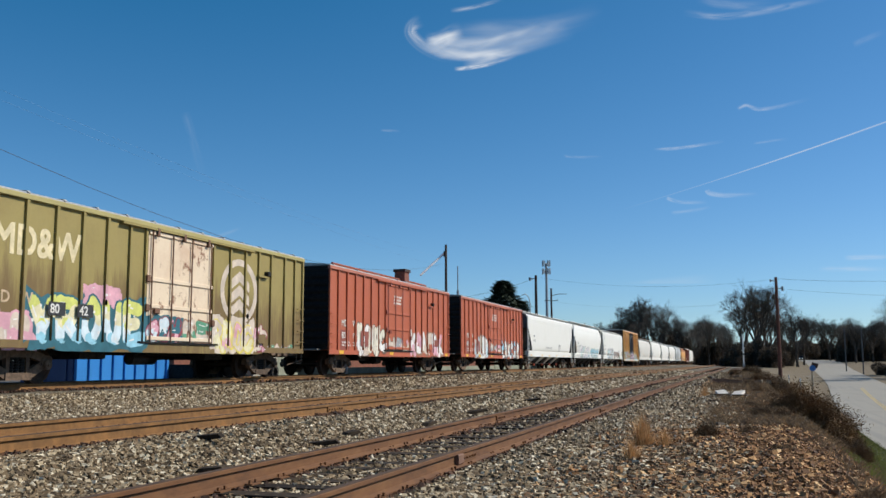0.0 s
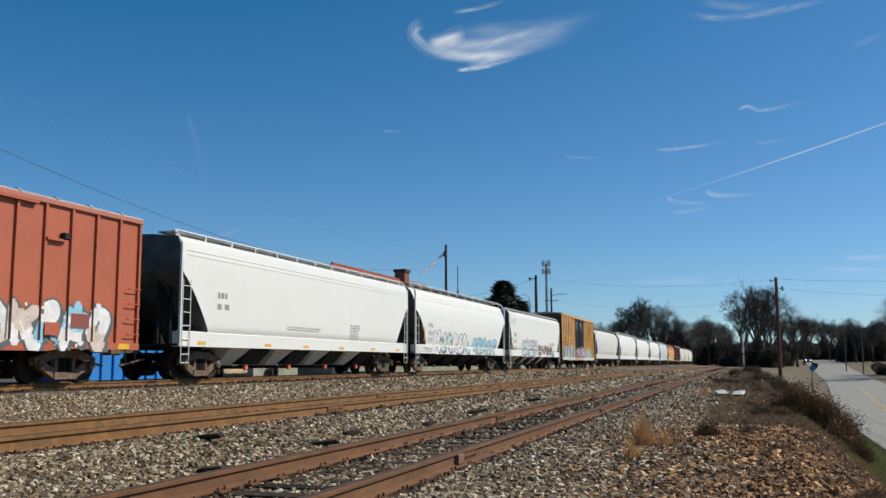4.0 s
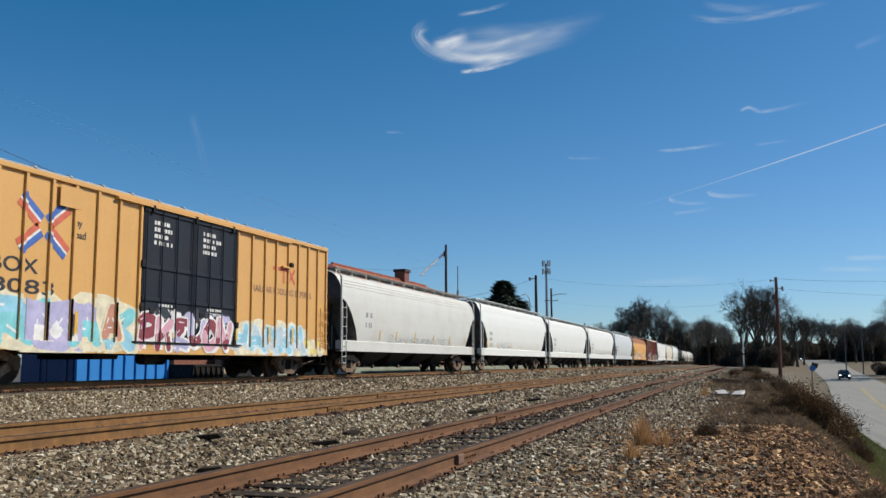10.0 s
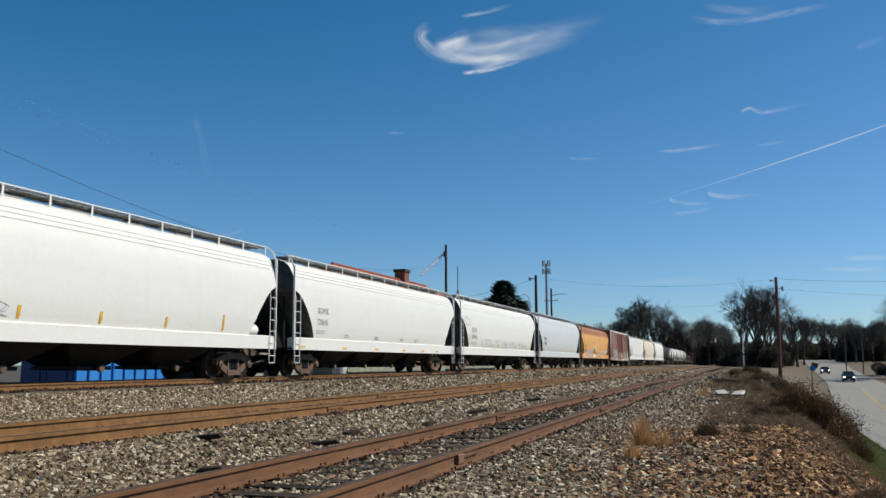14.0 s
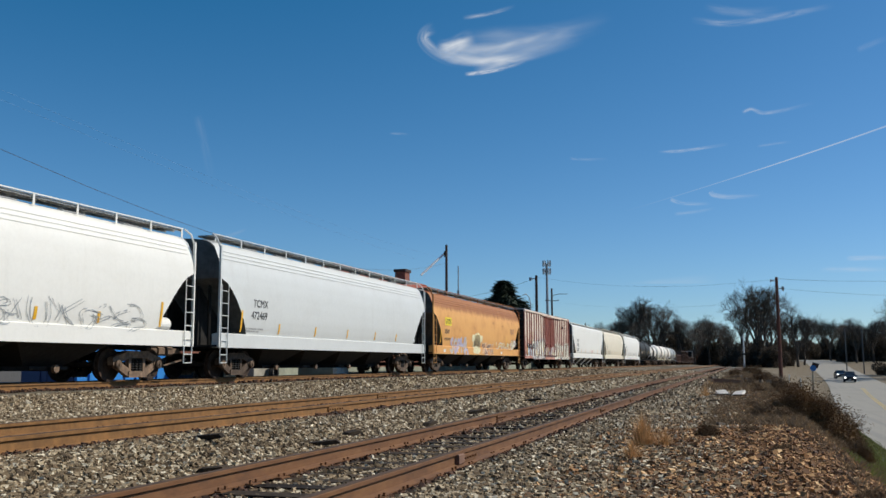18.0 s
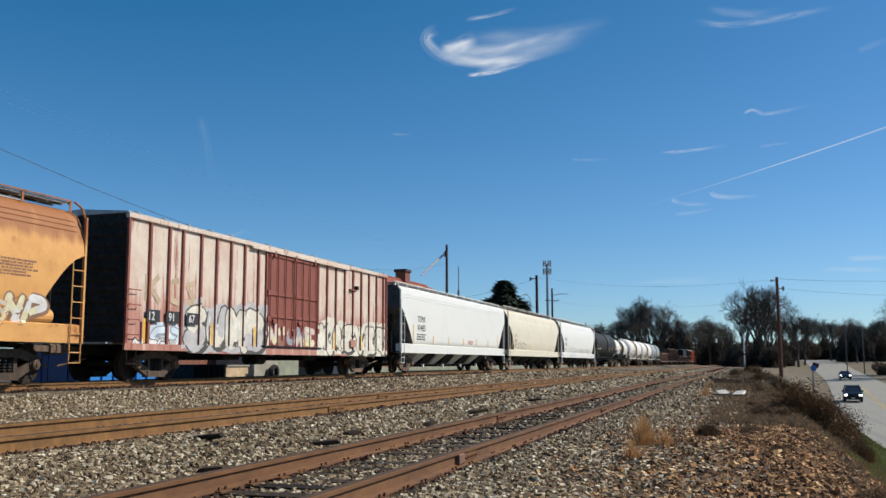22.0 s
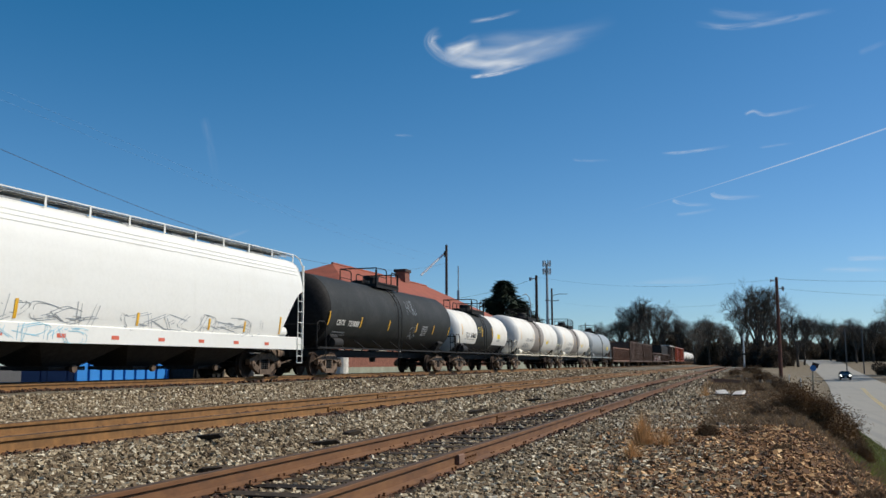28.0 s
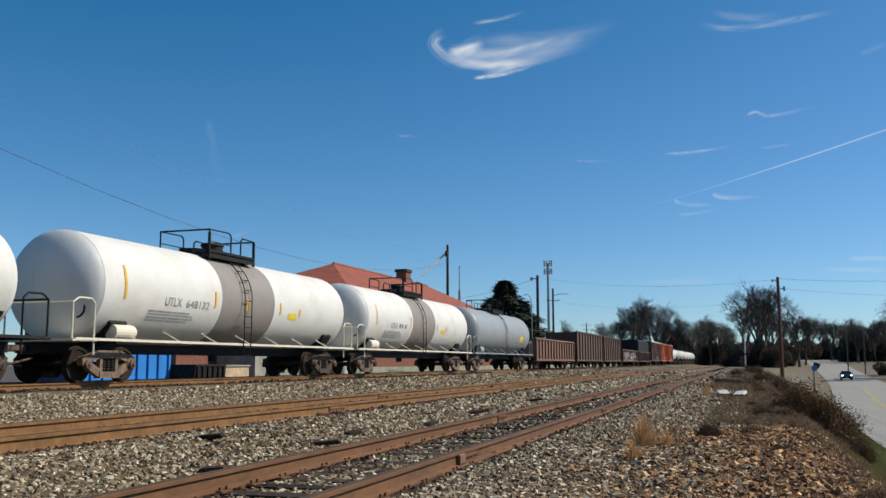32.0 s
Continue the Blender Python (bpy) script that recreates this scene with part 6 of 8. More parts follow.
    strips(car, (-8.7, -6.0, -2.0, 0.8, 3.6, 6.6), 1.5, (2.1, 1.85, 1.8, 1.8, 1.8, 2.0), X)
    place(car, 169.5, 189.7)
    car, X = hopper("clean white covered hopper with black lettering", 19.7, 4.28, W, True)
    write(car, "XOMX", -7.95, 2.38, 0.23, mg, X(2.4))
    write(car, "720645", -7.95, 1.95, 0.23, mg, X(2.0))
    small_print(car, -7.95, 1.7, 2, 1.0, mg, X(1.7), 0.05, 17)
    for yy in (-5.3, -2.0, 1.2, 3.2):
        small_print(car, yy, 1.6, 2, 0.6, mg, X(1.6), 0.05, int(20 + yy))
    for yy in (-9.3, -5.5, -2.0, 1.5, 4.2, 6.5):
        plate(car, "conspicuity_mark", yy, yy + 0.42, 1.05, 1.13, M["reflect"], 1.556)
    place(car, 191.0, 210.7)
    car, X = hopper("white covered hopper with a long outlined graffiti tag", 20.2, 4.32, W, True)
    write(car, "ECUX", -7.8, 2.35, 0.28, mg, X(2.4))
    write(car, "887446", -7.85, 1.92, 0.28, mg, X(2.0))
    small_print(car, -7.9, 1.7, 2, 1.5, mg, X(1.7), 0.06, 18)
    G(car, -5.9, 7.6, 1.4, 1.95, ("grey",), X(1.85), 22, 57, wire=True)
    G(car, -9.9, -8.4, 2.7, 3.2, ("grey",), X(3.0), 3, 58, wire=True)
    strips(car, (-8.35, -4.6, -1.6, 0.9, 3.6, 5.8, 8.4), 1.5, (2.3, 1.95, 1.9, 1.8, 1.8, 1.8, 2.2), X)
    place(car, 211.95, 232.15)
    car, X = hopper("light grey covered hopper with yellow reflective strips", 19.6, 4.4, M["lgrey"], True)
    write(car, "TCMX", -7.75, 2.35, 0.25, mb, X(2.4))
    write(car, "472469", -7.85, 1.95, 0.25, mb, X(2.0))
    small_print(car, -8.1, 1.6, 2, 1.2, mg, X(1.6), 0.05, 19)
    strips(car, (-8.5, -5.9, -3.0, 0.0, 3.0, 5.6), 1.5, (2.2, 1.85, 1.85, 1.85, 1.85, 1.85), X)
    place(car, 233.5, 253.1)
    car, X = hopper("faded rusty orange covered hopper with graffiti", 19.8, 4.34, M["orangehop"], True, walkmat=M["orangehop"])
    plate(car, "mark_panel", -7.95, -6.75, 2.55, 3.0, M["markyellow"], X(2.8) + 0.004, "yellow name panel")
    write(car, "UTCX", -7.82, 2.66, 0.24, mb, X(2.8) + 0.01, 0.95)
    write(car, "54548", -8.0, 2.1, 0.24, mb, X(2.2))
    small_print(car, -8.0, 1.82, 2, 1.2, mb, X(1.8), 0.05, 22)
    G(car, -6.9, -3.5, 1.02, 1.95, ("lilac", "ash", "lilac"), X(1.9), 5, 71, None, line="beige", fat=0.2)
    for k, (yy, zz, ww, hh, gm) in enumerate(((-1.45, 1.72, 1.7, 1.15, "butter"), (-1.45, 1.3, 1.55, 0.5, "butter"), (-2.35, 1.98, 0.5, 0.42, "butter"), (-0.55, 1.98, 0.5, 0.42, "butter"), (-1.45, 1.78, 1.2, 0.85, "khaki"))):
        spray_spot(car, yy, zz, ww, hh, gm, X(2.0) + 0.003 * k, 72 + k)
    G(car, -2.2, -0.7, 1.45, 1.9, ("umber",), X(1.8) + 0.020, 7, 76, wire=True)
    G(car, -0.2, 2.4, 1.02, 1.75, ("brown", "orange"), X(1.7), 4, 73, line="beige", fat=0.2)
    G(car, 3.2, 7.4, 1.4, 1.85, ("butter", "beige"), X(1.8), 6, 74, line="orange", fat=0.2)
    strips(car, (-8.7, -1.5, 5.8), 1.5, 2.3, X)
    small_print(car, 6.9, 2.8, 6, 1.3, M["g_brown"], X(2.6) + 0.006, 0.04, 23)
    G(car, 7.2, 8.6, 1.4, 2.0, ("butter", "white"), X(1.9), 2, 75, line="brown")
    for yy in (-8.1, 4.4):
        plate(car, "patch", yy, yy + 0.4, 1.08, 1.24, mw, 1.557)
    place(car, 254.4, 274.2)
    # whitewashed red boxcar
    # ribs all brown red: bare red paint plus edge shade in one colour
    car, P, Rb, ribs = boxcar("flaking whitewashed boxcar with brown red door", 18.8, 4.5, M["whitewash"], M["whitewash"], (-1.75, 2.1, M["doorred"], 2), ([-9.33, -8.38, -7.49, -6.82, -5.86, -5.0, -4.15, -3.3, -2.4, -1.85], [2.2, 3.02, 3.84, 4.7, 5.55, 6.43, 7.28, 8.14, 8.97, 9.33]), endmat=M["black"], bars=M["brownred"], ribmat=M["brownred"])
    x = P + 0.006
    for yy, segs in ((-8.45, (((0, 0), (0, 0.75)), ((0.55, 0.75), (0.08, 0.36)), ((0.15, 0.42), (0.6, 0)))), (-7.45, (((0.5, 0.7), (0.1, 0.6)), ((0.1, 0.62), (0.1, 0.12)), ((0.1, 0.12), (0.52, 0.02)))), (-6.65, (((0.5, 0.66), (0.1, 0.6)), ((0.08, 0.6), (0.5, 0.15)), ((0.5, 0.12), (0.05, 0.05))))):
        em = Shape()
        for k, (p, q) in enumerate(segs):
            em.bar((yy + p[0], 2.18 + p[1]), (yy + q[0], 2.18 + q[1]), 0.17, x + 0.003 * k, x + 0.002 + 0.003 * k)
        part("emblem_bar", em, M["marktan"], car, "faded tan emblem shape")
    for yy, tx in ((-8.4, "12"), (-7.5, "91"), (-6.5, "67")):
        plate(car, "number_panel", yy - 0.1, yy + 0.5, 1.62, 1.96, mb, Rb + 0.01)
        write(car, tx, yy, 1.68, 0.22, mw, Rb + 0.016)
    G(car, -6.6, -2.0, 0.84, 2.3, ("chalk", "ash", "chalk"), x, 5, 81, "ash", ribs=ribs, line="char", fat=0.38, text="SUMB")
    G(car, 2.3, 9.1, 0.84, 2.1, ("chalk", "chalk"), x, 7, 82, "chalk", ribs=ribs, line="char", fat=0.33, text="KASYER")
    G(car, -1.8, 1.7, 1.1, 1.8, ("beige", "butter", "brown", "grey"), P + 0.08, 5, 83, line="maroon")
    G(car, -8.0, -6.9, 0.9, 1.5, ("pale", "ash"), x, 1, 85, "pale", line="grey")
    G(car, -9.0, -7.3, 0.9, 1.15, ("white",), x, 3, 84)
    strips(car, (-8.65, -5.3, -2.7, 1.0, 3.6, 6.3), 1.05, 1.7, Rb + 0.006)
    place(car, 275.75, 294.55)
    car, X = hopper("white covered hopper with white discharge bays and yellow strips", 20.15, 4.24, W, False, 4, 1.7, light_bays=True, gatemat=M["markwhite"])
    write(car, "TCMX", -7.7, 2.55, 0.29, mb, X(2.6))
    write(car, "474855", -7.75, 2.1, 0.29, mb, X(2.2))
    small_print(car, -7.8, 1.88, 3, 1.3, mb, X(1.8), 0.07, 24)
    strips(car, (-8.4, -5.3, -2.6, 0.2, 2.9, 5.6, 8.0), 1.5, (2.4, 1.9, 1.9, 1.9, 1.9, 1.9, 2.3), X)
    small_print(car, 1.2, 1.75, 3, 1.2, M["markred"], X(1.7), 0.05, 25)
    place(car, 296.35, 316.5)
    car, X = hopper("cream covered hopper with a black tag", 18.45, 4.32, C, True)
    write(car, "ACFX", -7.5, 2.35, 0.22, mg, X(2.35))
    write(car, "65228", -7.5, 1.95, 0.22, mg, X(2.0))
    small_print(car, -7.6, 1.78, 3, 1.0, mg, X(1.8), 0.06, 26)
    G(car, -6.3, -3.6, 1.5, 1.95, ("dark",), X(1.8), 6, 91, wire=True)
    strips(car, (-8.15, -5.1, -2.6, 0.2, 2.8, 5.3), 1.5, (2.1, 1.85, 1.85, 1.85, 1.85, 1.85), X)
    place(car, 317.6, 336.05)
    car, X = hopper("white covered hopper with faint outlined graffiti", 19.75, 4.33, W, True)
    plate(car, "faded_patch", -8.2, -6.8, 2.48, 2.8, M["lgrey"], X(2.7) + 0.002)
    write(car, "PINX", -8.1, 2.52, 0.25, mg, X(2.6) + 0.006)
    write(car, "463023", -8.15, 2.08, 0.25, mg, X(2.2))
    small_print(car, -8.2, 1.75, 2, 1.2, mg, X(1.7), 0.05, 27)
    G(car, -6.3, -1.6, 1.42, 1.95, ("grey",), X(1.85), 6, 92, wire=True)
    G(car, -5.8, -2.0, 1.02, 1.38, ("sky",), 1.556, 5, 93, wire=True)
    G(car, -0.6, 6.6, 1.42, 1.85, ("grey",), X(1.8), 8, 94, wire=True)
    strips(car, (-8.6, -4.4, 0.0, 3.5, 5.6, 8.0), 1.5, (2.25, 1.95, 1.85, 1.85, 1.85, 2.1), X)
    for k in range(9):
        yy = -9.0 + k * 2.0
        plate(car, "conspicuity_mark", yy, yy + 0.3, 1.1, 1.2, M["markred"], 1.556)
    place(car, 337.2, 356.95)
    # tank cars
    blk = M["tankblack"]
    # front head is blacker than the shell: its shade is in the colour
    car, X, L = tank_car("charcoal black tank car with yellow reflective strips", 17.0, 1.52, 2.65, [(0.5, blk, M["black"]), (0.5, blk)], M["black"])
    write(car, "CBTX", -7.15, 2.03, 0.22, mw, X(2.2))
    write(car, "720888", -6.0, 2.03, 0.22, mw, X(2.2), 1.1)
    small_print(car, -7.2, 1.72, 2, 1.6, mg, X(1.8) + 0.01, 0.06, 28)
    small_print(car, 3.2, 2.3, 5, 1.0, mg, X(2.3), 0.06, 29)
    G(car, 0.9, 2.2, 2.9, 3.5, ("grey",), X(3.2), 3, 95, wire=True)
    G(car, 1.5, 2.4, 1.7, 2.3, ("grey",), X(2.0), 2, 96, wire=True)
    strips(car, (-8.0, -4.75, -1.45, 2.3, 4.96, 7.6), 2.0, (2.55, 2.45, 2.45, 2.45, 2.45, 2.45), X)
    place(car, 358.9, 375.8)
    wt, bk = M["tankwhite"], M["tankblack"]
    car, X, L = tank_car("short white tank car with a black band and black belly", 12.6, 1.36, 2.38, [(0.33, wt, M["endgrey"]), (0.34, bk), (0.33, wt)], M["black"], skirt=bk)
    write(car, "TILX", -4.4, 2.02, 0.28, mb, X(2.1), 0.75)
    write(car, "160605", -3.35, 2.02, 0.28, mb, X(2.1), 1.15)
    small_print(car, -4.5, 1.9, 1, 2.3, mg, X(1.9), 0.05, 30)
    plate(car, "hazard_label", 3.0, 3.7, 2.1, 2.4, M["markyellow"], X(2.3) + 0.003)
    small_print(car, 3.0, 2.0, 2, 0.8, mg, X(1.95), 0.05, 36)
    G(car, -1.7, -0.9, 2.4, 2.75, ("yellow",), X(2.55), 2, 97, wire=True, text="SG")
    strips(car, (-5.2, -0.85, 1.6), 2.15, 2.8, X)
    place(car, 377.0, 389.5)
    bg = M["bandgrey"]
    for k, (f, r, Lt) in enumerate(((391.3, 407.3, 16.0), (408.8, 425.1, 16.3))):
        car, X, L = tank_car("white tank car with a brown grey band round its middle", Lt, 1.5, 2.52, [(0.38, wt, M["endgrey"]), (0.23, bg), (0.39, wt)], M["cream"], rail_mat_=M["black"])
        write(car, "UTLX", -4.75, 2.12, 0.24, mg, X(2.2), 0.8)
        if k == 0:
            write(car, "648132", -3.7, 2.12, 0.22, mg, X(2.2), 1.2)
        else:
            small_print(car, -3.7, 2.14, 1, 1.2, mg, X(2.2), 0.2, 33)
        small_print(car, -5.4, 1.92, 4, 2.3, mg, X(1.9), 0.05, 34)
        plate(car, "hazard_label", 2.7, 3.3, 2.05, 2.28, M["markyellow"], X(2.2) + 0.003)
        strips(car, (-6.6, -2.2, -0.3, 2.0, 3.5), 2.2, (3.1, 2.7, 2.6, 2.6, 2.45), X)
        place(car, f, r)
    car, X, L = tank_car("dull blue grey tank car", 15.3, 1.48, 2.55, [(0.5, M["tankgrey"]), (0.5, M["tankgrey"])], M["tankgrey"])
    plate(car, "hazard_label", 4.0, 5.0, 2.0, 2.4, M["markyellow"], X(2.2) + 0.003)
    strips(car, (1.2, 5.6), 2.1, 2.7, X)
    place(car, 426.6, 441.9)
    # gondolas and the tail of the train
    place(gondola("rusty brown ribbed gondola car", 17.1, 2.35, M["rust"], 14), 443.4, 460.5)
    place(gondola("tall dark brown gondola car", 17.5, 3.5, M["darkrust"], 10), 462.1, 479.6)
    place(gondola("tall rust brown gondola car", 15.3, 3.5, M["darkrust"], 9), 480.8, 496.1)
    car = gondola("low dark gondola car with pale graffiti", 19.0, 2.2, M["darkrust"], 12)
    G(car, -7, 6, 0.8, 1.9, ("white", "pink", "white", "maroon"), 1.47, 7, 99, "white")
    place(car, 498.1, 517.1)
    car = gondola("low gondola car carrying a tall black covered load", 18.4, 2.1, M["darkrust"], 12)
    part("load", Shape().box(-1.3, 1.3, -8.2, 8.0, 0.9, 4.1, 0.25), M["black"], car, "tall black covered load")
    place(car, 518.9, 537.3)
    for f, r, m, lab in ((538.8, 555.6, "darkrust", "dark brown boxcar with a pale top"), (557.0, 573.0, "red", "red boxcar at the tail of the train"), (574.6, 590.6, "red", "red boxcar at the tail of the train")):
        car, P, Rb, ribs = boxcar(lab, r - f, 4.3, M[m], M["redroof"] if m == "red" else M["cream"], (-1.6, 1.6, M[m], 1), (6, 6))
        G(car, 2, 6, 0.9, 1.6, ("grey", "white"), P + 0.006, 4, int(f))
        place(car, f, r)
    k = 592.0
    for j in range(7):
        car, X, L = tank_car("white tank car at the tail of the train", 13.0, 1.4, 2.4, [(0.4, wt, M["endgrey"]), (0.2, M["endgrey"] if j % 2 else M["lgrey"]), (0.4, wt)], M["black"])
        place(car, k + 0.2, k + 0.2 + L)
        k += L + 1.0


# ---- loose ground cover ----
def stone_field(name, label, n_of, rng, material, ico, category, x_of, fade, by_rail=0.0):
    """Crushed stones lying on the ground. n_of: rows (y0, y1, stones per square metre, size); fade: none at the first x, all at the second; by_rail: only this near to a rail."""
    if ico:      # chipped block
        base = np.array([(a, b, c) for a in (-1, 1) for b in (-1, 1) for c in (-1, 1)], float) * 0.66
        tri = np.array([(0, 1, 3), (0, 3, 2), (4, 6, 7), (4, 7, 5), (0, 4, 5), (0, 5, 1), (2, 3, 7), (2, 7, 6), (0, 2, 6), (0, 6, 4), (1, 5, 7), (1, 7, 3)])
    else:
        base = np.array([(1, 0, 0), (-1, 0, 0), (0, 1, 0), (0, -1, 0), (0, 0, 1), (0, 0, -1)], float)
        tri = np.array([(0, 2, 4), (2, 1, 4), (1, 3, 4), (3, 0, 4), (2, 0, 5), (1, 2, 5), (3, 1, 5), (0, 3, 5)])
    pts = []
    for y0, y1, dens, size in n_of:
        lo, hi = x_of(y1)
        k = int((y1 - y0) * (hi - lo) * dens)
        x, y = rng.uniform(lo, hi, k), rng.uniform(y0, y1, k)
        share = np.clip((x - fade[0]) / (fade[1] - fade[0]), 0, 1)
        keep = (rng.uniform(0, 1, k) < share) & (x > -0.98 * y - 1.2) & (x < 0.17 * y + 0.6)
        close = np.zeros(k, bool)
        for key in TRACK_X:
            for s in (-0.752, 0.752):
                off = np.abs(x - TRACK_X[key] - s)
                keep &= off > (0.085 if by_rail else 0.15)
                close |= off < by_rail
        if by_rail:
            keep &= close
        # ties lie bare between the rails of the siding
        near = np.abs(x - TRACK_X["near"]) < 0.80
        on_tie = np.abs((y - 3.0 + 0.265) % 0.53 - 0.265) < 0.13
        keep &= ~(near & on_tie & (rng.uniform(0, 1, k) < 0.8))
        x, y = x[keep], y[keep]
        z = np.array([ground_z(a, b) for a, b in zip(x, y)])
        pts.append(np.stack([x, y, z, size * rng.uniform(0.55, 1.45, len(x))], 1))
    p = np.concatenate(pts)
    n, nb = len(p), len(base)
    v = base[None] * (1 + 0.36 * rng.uniform(-1, 1, (n, nb, 1 if not ico else 3)))
    v = v * rng.uniform(0.66, 1.2, (n, 1, 3)) * np.array([1, 1, 0.95])
    a = rng.uniform(0, 6.28, n)
    t = rng.uniform(-1.1, 1.1, n)
    c, s = np.cos(a)[:, None], np.sin(a)[:, None]
    ct, st = np.cos(t)[:, None], np.sin(t)[:, None]
    y1_, z1_ = v[..., 1] * ct - v[..., 2] * st, v[..., 1] * st + v[..., 2] * ct
    x2, y2 = v[..., 0] * c - y1_ * s, v[..., 0] * s + y1_ * c
    v = np.stack([x2, y2, z1_], -1) * p[:, None, 3:4]
    v += np.stack([p[:, 0], p[:, 1], p[:, 2] + p[:, 3] * rng.uniform(0.0 if ico else -0.35, 0.6 if ico else 0.2, n)], 1)[:, None]
    f = (tri[None] + (np.arange(n) * nb)[:, None, None]).reshape(-1, 3)
    return thing(name, label, category, kind="stuff", shape=big_mesh(name, v.reshape(-1, 3), f, material))


def blades(name, label, spots, rng, material, hgt, wid, lean=0.5, category="grass"):
    """Upright tapering blades, two triangles each."""
    n = len(spots)
    a = rng.uniform(0, 6.28, n)
    h = hgt * rng.uniform(0.45, 1.3, n)
    d = np.stack([np.cos(a), np.sin(a), np.zeros(n)], 1)
    b = rng.uniform(0, 6.28, n)
    l = np.stack([np.cos(b), np.sin(b), np.zeros(n)], 1) * (h * lean * rng.uniform(0.2, 1.2, n))[:, None]
    base = np.asarray(spots)
    up = np.array([0, 0, 1.0])
    v = np.stack([base - d * wid, base + d * wid, base + l * 0.4 + d * wid * 0.6 + up * (h * 0.6)[:, None], base + l + up * h[:, None]], 1)
    f = (np.array([(0, 1, 2), (0, 2, 3)])[None] + (np.arange(n) * 4)[:, None, None]).reshape(-1, 3)
    return big_mesh(name, v.reshape(-1, 3), f, material)


def build_cover():
    rng = np.random.RandomState(7)
    lim = lambda y: (-16.2, -0.9)
    grey, brown = (0.4, -1.5), (-2.2, -0.6)
    label = "crushed pale grey granite ballast between the rails"
    stone_field("ballast_stones", label, [(4.2, 8.5, 1500, 0.024), (8.5, 13, 1000, 0.0275)], rng, M["ballast"], True, "gravel", lambda y: (max(-13.0, -0.98 * y - 1), 0.4), grey)
    stone_field("ballast_stones", label, [(13, 20, 420, 0.040), (20, 32, 190, 0.053), (32, 60, 60, 0.075), (60, 110, 11, 0.12)], rng, M["ballast"], False, "gravel", lambda y: (-15.3, 0.3), (0.3, -1.2))
    label = "brown earth-stained gravel on the shoulder"
    stone_field("earthy_gravel", label, [(5.0, 9, 2300, 0.017), (5.0, 10, 420, 0.027), (9, 16, 1150, 0.022), (9, 16, 130, 0.034)], rng, M["dirtstone"], True, "gravel", lambda y: (-2.3, 2.6), brown)
    stone_field("earthy_gravel", label, [(16, 28, 260, 0.034), (28, 60, 60, 0.05)], rng, M["dirtstone"], False, "gravel", lambda y: (-2.2, 1.4), brown)
    label = "rust-stained stones and spikes, darkened for shade along the rail foot"
    stone_field("stained_stones", label, [(5, 14, 900, 0.030), (14, 26, 420, 0.040), (26, 60, 110, 0.055)], rng, M["ruststone"], True, "gravel", lambda y: (-18.5, -2.6), (-30.0, -29.0), 0.23)
    # dead grass and litter on the bank, green verge at its foot
    def scatter(n, x0, x1, y0, y1, power=1.5):
        y = y0 + (y1 - y0) * rng.uniform(0, 1, n) ** power
        x = rng.uniform(x0, x1, n)
        return [(a, b, ground_z(a, b) - 0.01) for a, b in zip(x, y)]
    thing("dead_grass", "dead grey-brown grass on the bank edge", "grass", kind="stuff", shape=blades("dead_grass", "", scatter(42000, 0.9, 4.6, 7, 70) + scatter(26000, -0.7, 2.0, 17, 60, 1.3), rng, M["greygrass"], 0.10, 0.010, 1.0))
    thing("leaf_litter", "flat dead stems and leaves on the shoulder", "leaf litter", kind="stuff", shape=blades("leaf_litter", "", scatter(45000, -1.5, 1.7, 5.5, 40), rng, M["litter"], 0.035, 0.014, 3.0))
    thing("green_grass", "short green grass on the verge by the road", "grass", kind="stuff", shape=blades("green_grass", "", scatter(46000, 2.35, 6.3, 11, 62, 1.25) + scatter(12000, 1.45, 2.4, 8, 16.5, 1.0), rng, M["greengrass"], 0.12, 0.014))
    thing("verge_weeds", "straw weeds along the far shoulder", "grass", kind="stuff", shape=blades("verge_weeds", "", scatter(5000, -1.6, 1.2, 38, 130, 1.2), rng, M["greygrass"], 0.24, 0.015))


def tuft(label, x, y, n, h, mat, spread, seed, group="grass tufts"):
    """Thin ragged stems from one root, each bent its own way."""
    rng = np.random.RandomState(seed)
    a, r = rng.uniform(0, 6.28, n), rng.uniform(0, 1, n)
    hh = h * rng.uniform(0.35, 1.15, n) * (1.05 - 0.55 * r)
    b = a + rng.uniform(-0.9, 0.9, n)
    base = np.stack([r * np.cos(a), r * np.sin(a), 0 * a], 1) * spread * 0.45
    mid = base + np.stack([np.cos(b) * r, np.sin(b) * r, 0 * a], 1) * spread * 0.45 + np.stack([0 * a, 0 * a, hh * 0.6], 1)
    tip = mid + np.stack([np.cos(b), np.sin(b), 0 * a], 1) * (spread * rng.uniform(0.05, 0.9, n))[:, None] + np.stack([0 * a, 0 * a, hh * rng.uniform(0.15, 0.42, n)], 1)
    w = np.stack([-np.sin(b), np.cos(b), 0 * a], 1) * rng.uniform(0.0025, 0.005, n)[:, None]
    v = np.stack([base - w, base + w, mid + w * 0.8, mid - w * 0.8, tip], 1)
    f = (np.array([(0, 1, 2), (0, 2, 3), (3, 2, 4)])[None] + (np.arange(n) * 5)[:, None, None]).reshape(-1, 3)
    me = big_mesh("grass_tuft", v.reshape(-1, 3), f, mat)
    return thing("grass_tuft", label, "grass", group, shape=me, at=(x, y, ground_z(x, y) - 0.02))


